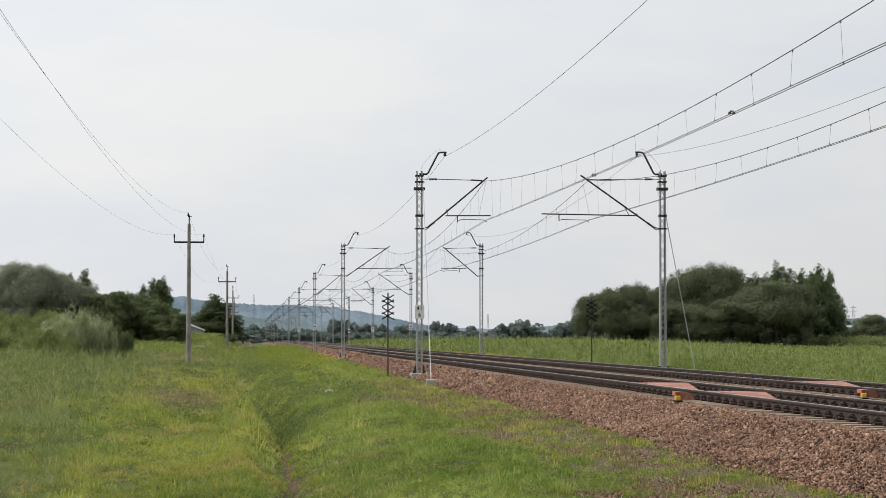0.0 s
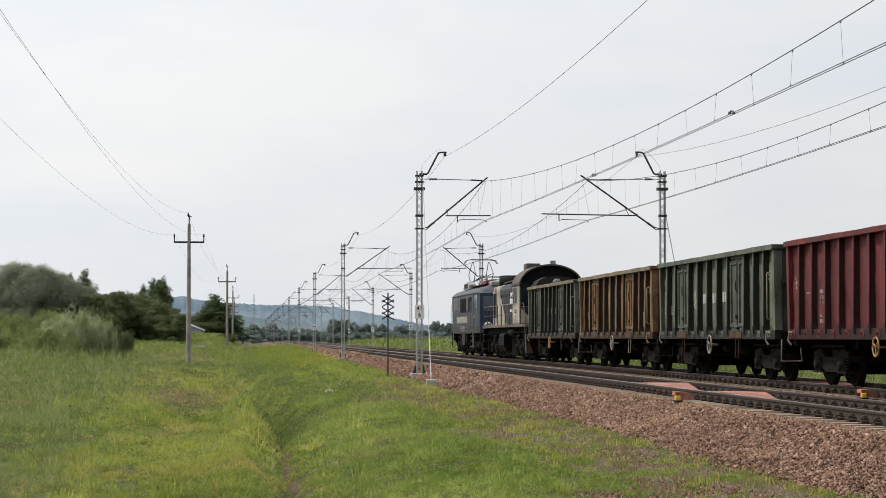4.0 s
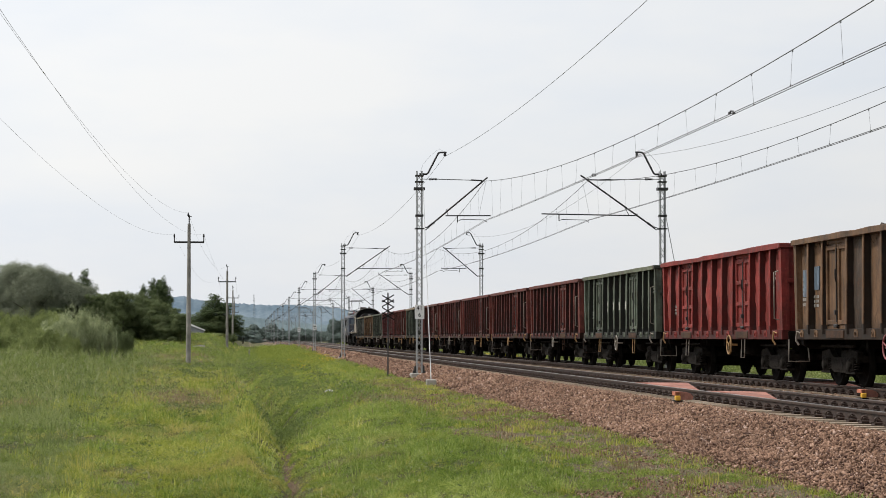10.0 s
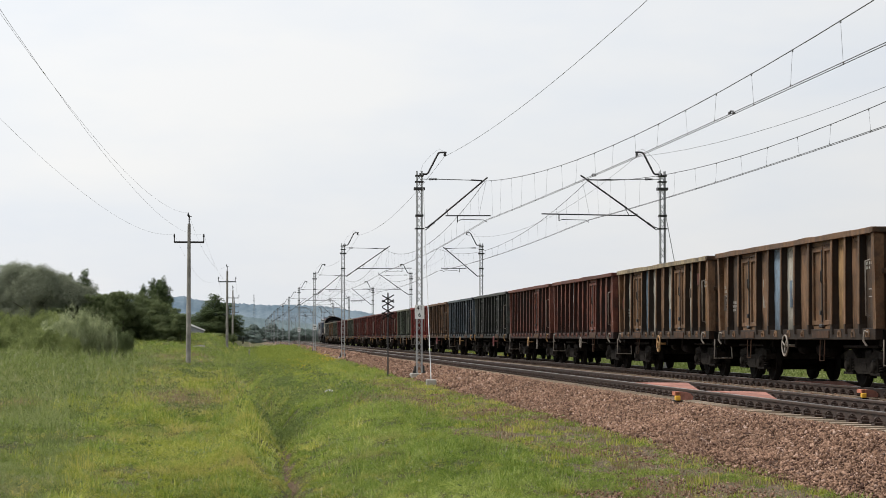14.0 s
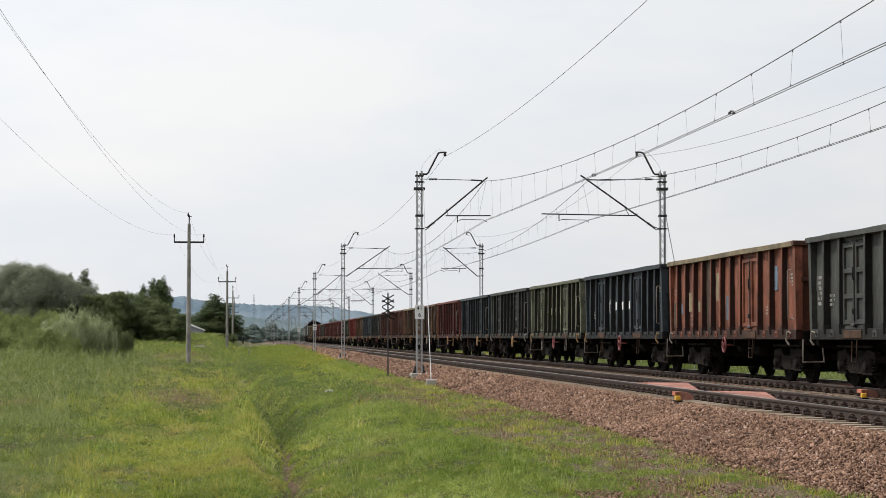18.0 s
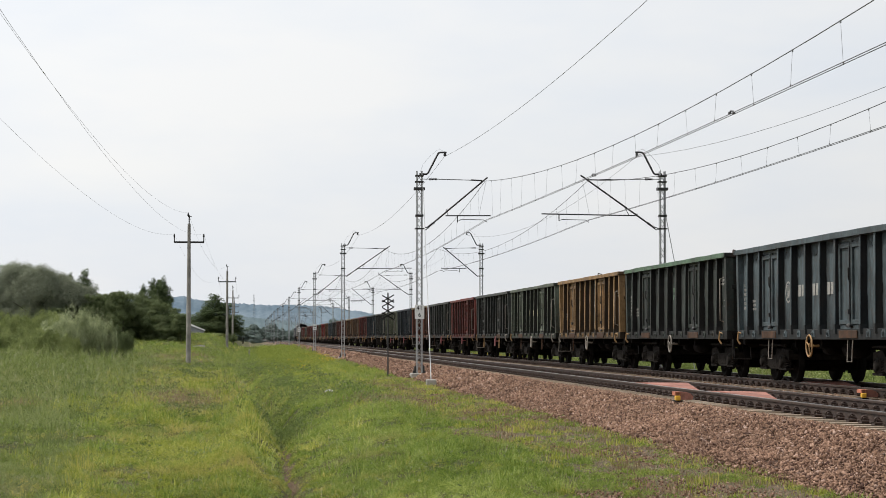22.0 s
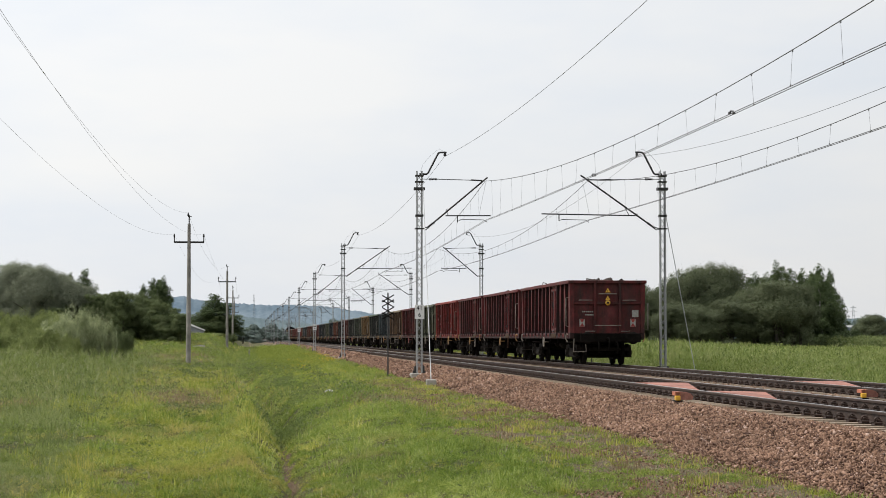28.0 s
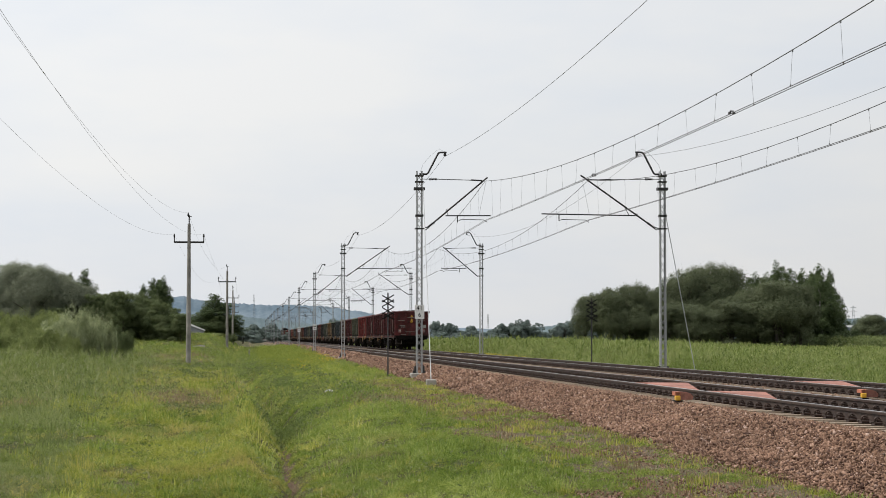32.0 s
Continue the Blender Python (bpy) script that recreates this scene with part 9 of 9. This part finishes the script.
def verge_herbs():
    """Tall leafy herbs that close the view of the track far down the verge, some in yellow bloom."""
    rng = np.random.default_rng(91)
    n = 950
    y = np.sqrt(rng.uniform(98 ** 2, 250 ** 2, n))
    x = np.interp(y, [98, 150, 250], [2.2, 3.0, 3.6]) + rng.normal(size=n) * np.interp(y, [98, 160, 250], [0.8, 1.1, 1.2])
    ok = (x < 5.9) & (value_noise(x, y, 0.9, 61) > 0.34)
    x, y = x[ok], y[ok]
    n = len(x)
    h = rng.uniform(0.30, 0.80, n) * np.interp(y, [98, 130, 180], [0.65, 0.95, 1.15])
    q = np.repeat(np.arange(n), 60)
    m = len(q)
    r = 0.16 + 0.0010 * y
    t = rng.random(m) ** 0.7
    px, py = x[q] + rng.normal(size=m) * r[q] * 0.6, y[q] + rng.normal(size=m) * r[q] * 0.6
    p = np.stack([px, py, ground_z(px, py) + h[q] * t], 1)
    V = leaf_faces(rng, p, unit(rng.normal(size=(m, 3)) + np.array([0, 0, 0.6])), ((0.030 + 0.00022 * y)[q] * rng.uniform(0.6, 1.4, m))[:, None], 0.6)
    ob = new("verge_herbs", bulk_mesh("verge_herbs", V, np.arange(len(V)).reshape(-1, 3), foliage_mat("herb_leaves", (0.130, 0.180, 0.030), (0.400, 0.450, 0.095), 0.6, 0.5)))
    tagged(ob, "tall yellow-green herbs on the verge far down the track", "herbs", kind="stuff")


verge_herbs()


def reed_field():
    """Reeds: leafy stems, each leaf bending out of its stem at its own height."""
    rng = np.random.default_rng(33)
    V_ = []
    for y0, y1, n, per, w in ((48, 110, 26000, 8, 0.016), (110, 180, 22000, 7, 0.030), (180, 262, 18000, 6, 0.050), (262, 420, 6000, 5, 0.10)):
        y = np.sqrt(rng.random(n) * (y1 ** 2 - y0 ** 2) + y0 ** 2)
        lo = 17.9
        hi = np.maximum((0.327 if y0 < 260 else 0.17) * y + 3, lo + 2)
        x = lo + (hi - lo) * rng.random(n)
        edge = np.clip((x - 17.6) / 2.2, 0.30, 1)
        clump = value_noise(x, y, 1.6, 4) * 0.5 + value_noise(x, y * 0.6, 0.35, 44) * 0.5
        h = rng.uniform(0.45, 1.12, n) * edge * (0.55 + 0.85 * clump) * np.interp(y, [60, 120, 240], [0.95, 1.0, 1.15])
        h = h * np.interp(x / y, [0.17, 0.205, 0.28], [1.15, 1.08, 0.66])
        q = np.repeat(np.arange(n), per)
        m = len(q)
        t = rng.uniform(0.12, 1.0, m)
        z = ground_z(x, y)
        p = np.stack([x[q] + rng.normal(size=m) * 0.03, y[q] + rng.normal(size=m) * 0.03, z[q] + h[q] * t], 1)
        out = unit(np.concatenate([rng.normal(size=(m, 2)), rng.uniform(0.6, 2.6, (m, 1))], 1))
        ll = (h[q] * rng.uniform(0.25, 0.50, m))[:, None]
        mid = p + out * ll * 0.55
        tip = p + out * ll
        tip[:, 2] -= ll[:, 0] * rng.uniform(-0.1, 0.5, m)
        wd = unit(np.cross(out, rng.normal(size=(m, 3)))) * (w * rng.uniform(0.6, 1.3, m))[:, None]
        V_.append(np.stack([p, mid - wd, tip, mid + wd], 1).reshape(-1, 3))
    # a block of maize in rows beside the grove
    n = 2600
    x, y = 71.5 + rng.integers(0, 34, n) * 0.75 + rng.normal(size=n) * 0.05, rng.uniform(222, 252, n)
    q = np.repeat(np.arange(n), 9)
    m = len(q)
    h = rng.uniform(1.6, 1.95, n)
    p = np.stack([x[q], y[q], ground_z(x, y)[q] + h[q] * rng.uniform(0.15, 1.0, m)], 1)
    out = unit(np.concatenate([rng.normal(size=(m, 2)), rng.uniform(0.3, 1.2, (m, 1))], 1))
    tip = p + out * 0.55
    tip[:, 2] -= 0.25 * rng.random(m)
    wd = unit(np.cross(out, rng.normal(size=(m, 3)))) * 0.055
    M = np.stack([p, p + out * 0.3 - wd, tip, p + out * 0.3 + wd], 1).reshape(-1, 3)
    ob = new("maize", bulk_mesh("maize", M, np.arange(len(M)).reshape(-1, 4), LEAF_WEED))
    tagged(ob, "block of dark green maize beside the grove", "maize", kind="stuff")
    V = np.concatenate(V_)
    ob = new("reeds", bulk_mesh("reeds", V, np.arange(len(V)).reshape(-1, 4), MAT_REED))
    tagged(ob, "dense light green leafy reed field behind the tracks", "reeds", kind="stuff")


reed_field()


def gravel_path():
    """A short stretch of pale gravel track at the far end of the meadow."""
    xs, ys = np.linspace(-6.9, -3.9, 14), np.linspace(186.4, 190.6, 9)
    X, Y = np.meshgrid(xs, ys)
    V = np.stack([X, Y, ground_z(X, Y) + 0.03], -1).reshape(-1, 3)
    i = np.arange(13)[None, :] + 14 * np.arange(8)[:, None]
    F = np.stack([i, i + 1, i + 15, i + 14], -1).reshape(-1, 4)
    ob = new("gravel_path", bulk_mesh("gravel_path", V, F, plain_mat("pale_gravel", (0.13, 0.12, 0.10), 0.95, 0.0, 0.35, 3.0, 0.3), True))
    tagged(ob, "short stretch of pale gravel track across the meadow", "path", kind="structure")


gravel_path()


def flowers():
    rng = np.random.default_rng(8)
    V_, F_, off = [], [], 0
    for cx, cy, sx, sy, n, h in ((3.0, 118, 0.5, 6, 260, 0.5), (4.6, 150, 0.7, 8, 520, 0.55), (5.2, 128, 0.3, 3, 240, 0.45), (2.2, 95, 0.5, 5, 60, 0.45), (18.2, 168, 0.5, 14, 1000, 0.6), (18.4, 150, 0.5, 6, 600, 0.6), (18.1, 132, 0.4, 5, 260, 0.6), (1.5, 84, 0.5, 6, 15, 0.5)):
        x, y = rng.normal(cx, sx, n), rng.normal(cy, sy, n)
        z = ground_z(x, y) + h * rng.uniform(0.6, 1.0, n)
        c = np.stack([x, y, z], 1)
        a, b = rng.normal(size=(n, 3)) * 0.017, rng.normal(size=(n, 3)) * 0.017
        V = np.stack([c - a, c + b, c + a, c - b], 1).reshape(-1, 3)
        V_.append(V)
        F_.append(np.arange(len(V)).reshape(-1, 4) + off)
        off += len(V)
    ob = new("goldenrod", bulk_mesh("goldenrod", np.concatenate(V_), np.concatenate(F_), MAT_FLOWER))
    tagged(ob, "yellow goldenrod flowers in the verge grass", "flowers", kind="stuff")


flowers()


def stones():
    rng = np.random.default_rng(12)
    prof = [(4.0, -0.68), (6.0, -0.66), (6.35, -0.655), (7.75, -0.205), (8.1, -0.21), (11.2, -0.215), (11.65, -0.23), (12.1, -0.215), (15.6, -0.21)]
    octa = np.array([[1, 0, 0], [-1, 0, 0], [0, 1, 0], [0, -1, 0], [0, 0, 1], [0, 0, -1]], float)
    tri = np.array([[0, 2, 4], [2, 1, 4], [1, 3, 4], [3, 0, 4], [2, 0, 5], [1, 2, 5], [3, 1, 5], [0, 3, 5]])
    sets = [(6.25, 8.40, 18.5, 34, 42000, 0.024), (6.25, 8.40, 34, 60, 42000, 0.027), (6.25, 8.40, 60, 140, 26000, 0.042), (6.25, 8.40, 140, 320, 15000, 0.085), (9.0, 10.3, 24, 90, 9000, 0.034), (10.5, 12.8, 28, 110, 15000, 0.036), (3.6, 6.5, 20, 46, 30000, 0.014), (3.6, 6.5, 46, 90, 7000, 0.026)]
    V_, F_, off = [], [], 0
    for x0, x1, y0, y1, n, s in sets:
        y = y0 + (y1 - y0) * rng.random(n) ** (1.0 if y1 < 60 else 1.5)
        x = rng.uniform(x0, x1, n)
        toe = 6.45 + 0.18 * np.sin(y * 0.8) + 0.12 * np.sin(y * 2.3)
        if x0 == 6.25:
            ok = (x > toe) | (rng.random(n) < 0.25)
            x, y = x[ok], y[ok]
        if x1 < 6.5:
            ok = rng.random(n) < np.clip(2.2 * value_noise(x, y, 1.3, 3) - 0.6, 0.03, 1) * np.clip((x - 3.6) / 1.5, 0, 1)
            x, y = x[ok], y[ok]
        n2 = len(x)
        z = np.interp(x, [p[0] for p in prof], [p[1] for p in prof])
        if x1 < 6.5:
            z = ground_z(x, y)
        sz = s * (0.55 + 0.75 * rng.random((n2, 1, 1)))
        P = octa[None] * (0.7 + 0.6 * rng.random((n2, 6, 1))) + 0.28 * rng.normal(size=(n2, 6, 3))
        P = P * np.array([1.30, 0.95, 0.68]) * sz
        q = rng.normal(size=(n2, 4))
        q /= np.linalg.norm(q, axis=1)[:, None]
        w, i, j, k = q.T
        R = np.stack([1 - 2 * (j * j + k * k), 2 * (i * j - k * w), 2 * (i * k + j * w), 2 * (i * j + k * w), 1 - 2 * (i * i + k * k), 2 * (j * k - i * w), 2 * (i * k - j * w), 2 * (j * k + i * w), 1 - 2 * (i * i + j * j)], 1).reshape(-1, 3, 3)
        P = np.einsum('nij,nkj->nki', R, P)
        P += np.stack([x, y, z + s * (-0.5 + 2.3 * rng.random(n2)) * np.interp(x, [7.85, 8.05, 8.44, 8.45], [1, 0.15, 0.0, 0])], 1)[:, None, :]
        V_.append(P.reshape(-1, 3))
        F_.append((np.arange(n2)[:, None, None] * 6 + tri[None]).reshape(-1, 3) + off)
        off += n2 * 6
    me = bulk_mesh("ballast_stones", np.concatenate(V_), np.concatenate(F_), MAT_STONES)
    ob = new("ballast_stones", me)
    tagged(ob, "loose reddish crushed stones of the track bed", "stones", kind="stuff")


stones()


def motions():
    for ob, y in TRAIN:
        walk(ob, [(t, pose(AX_FAR, y + SPEED * t, 0)) for t in (0, 8, 16, 24, 32)])


motions()
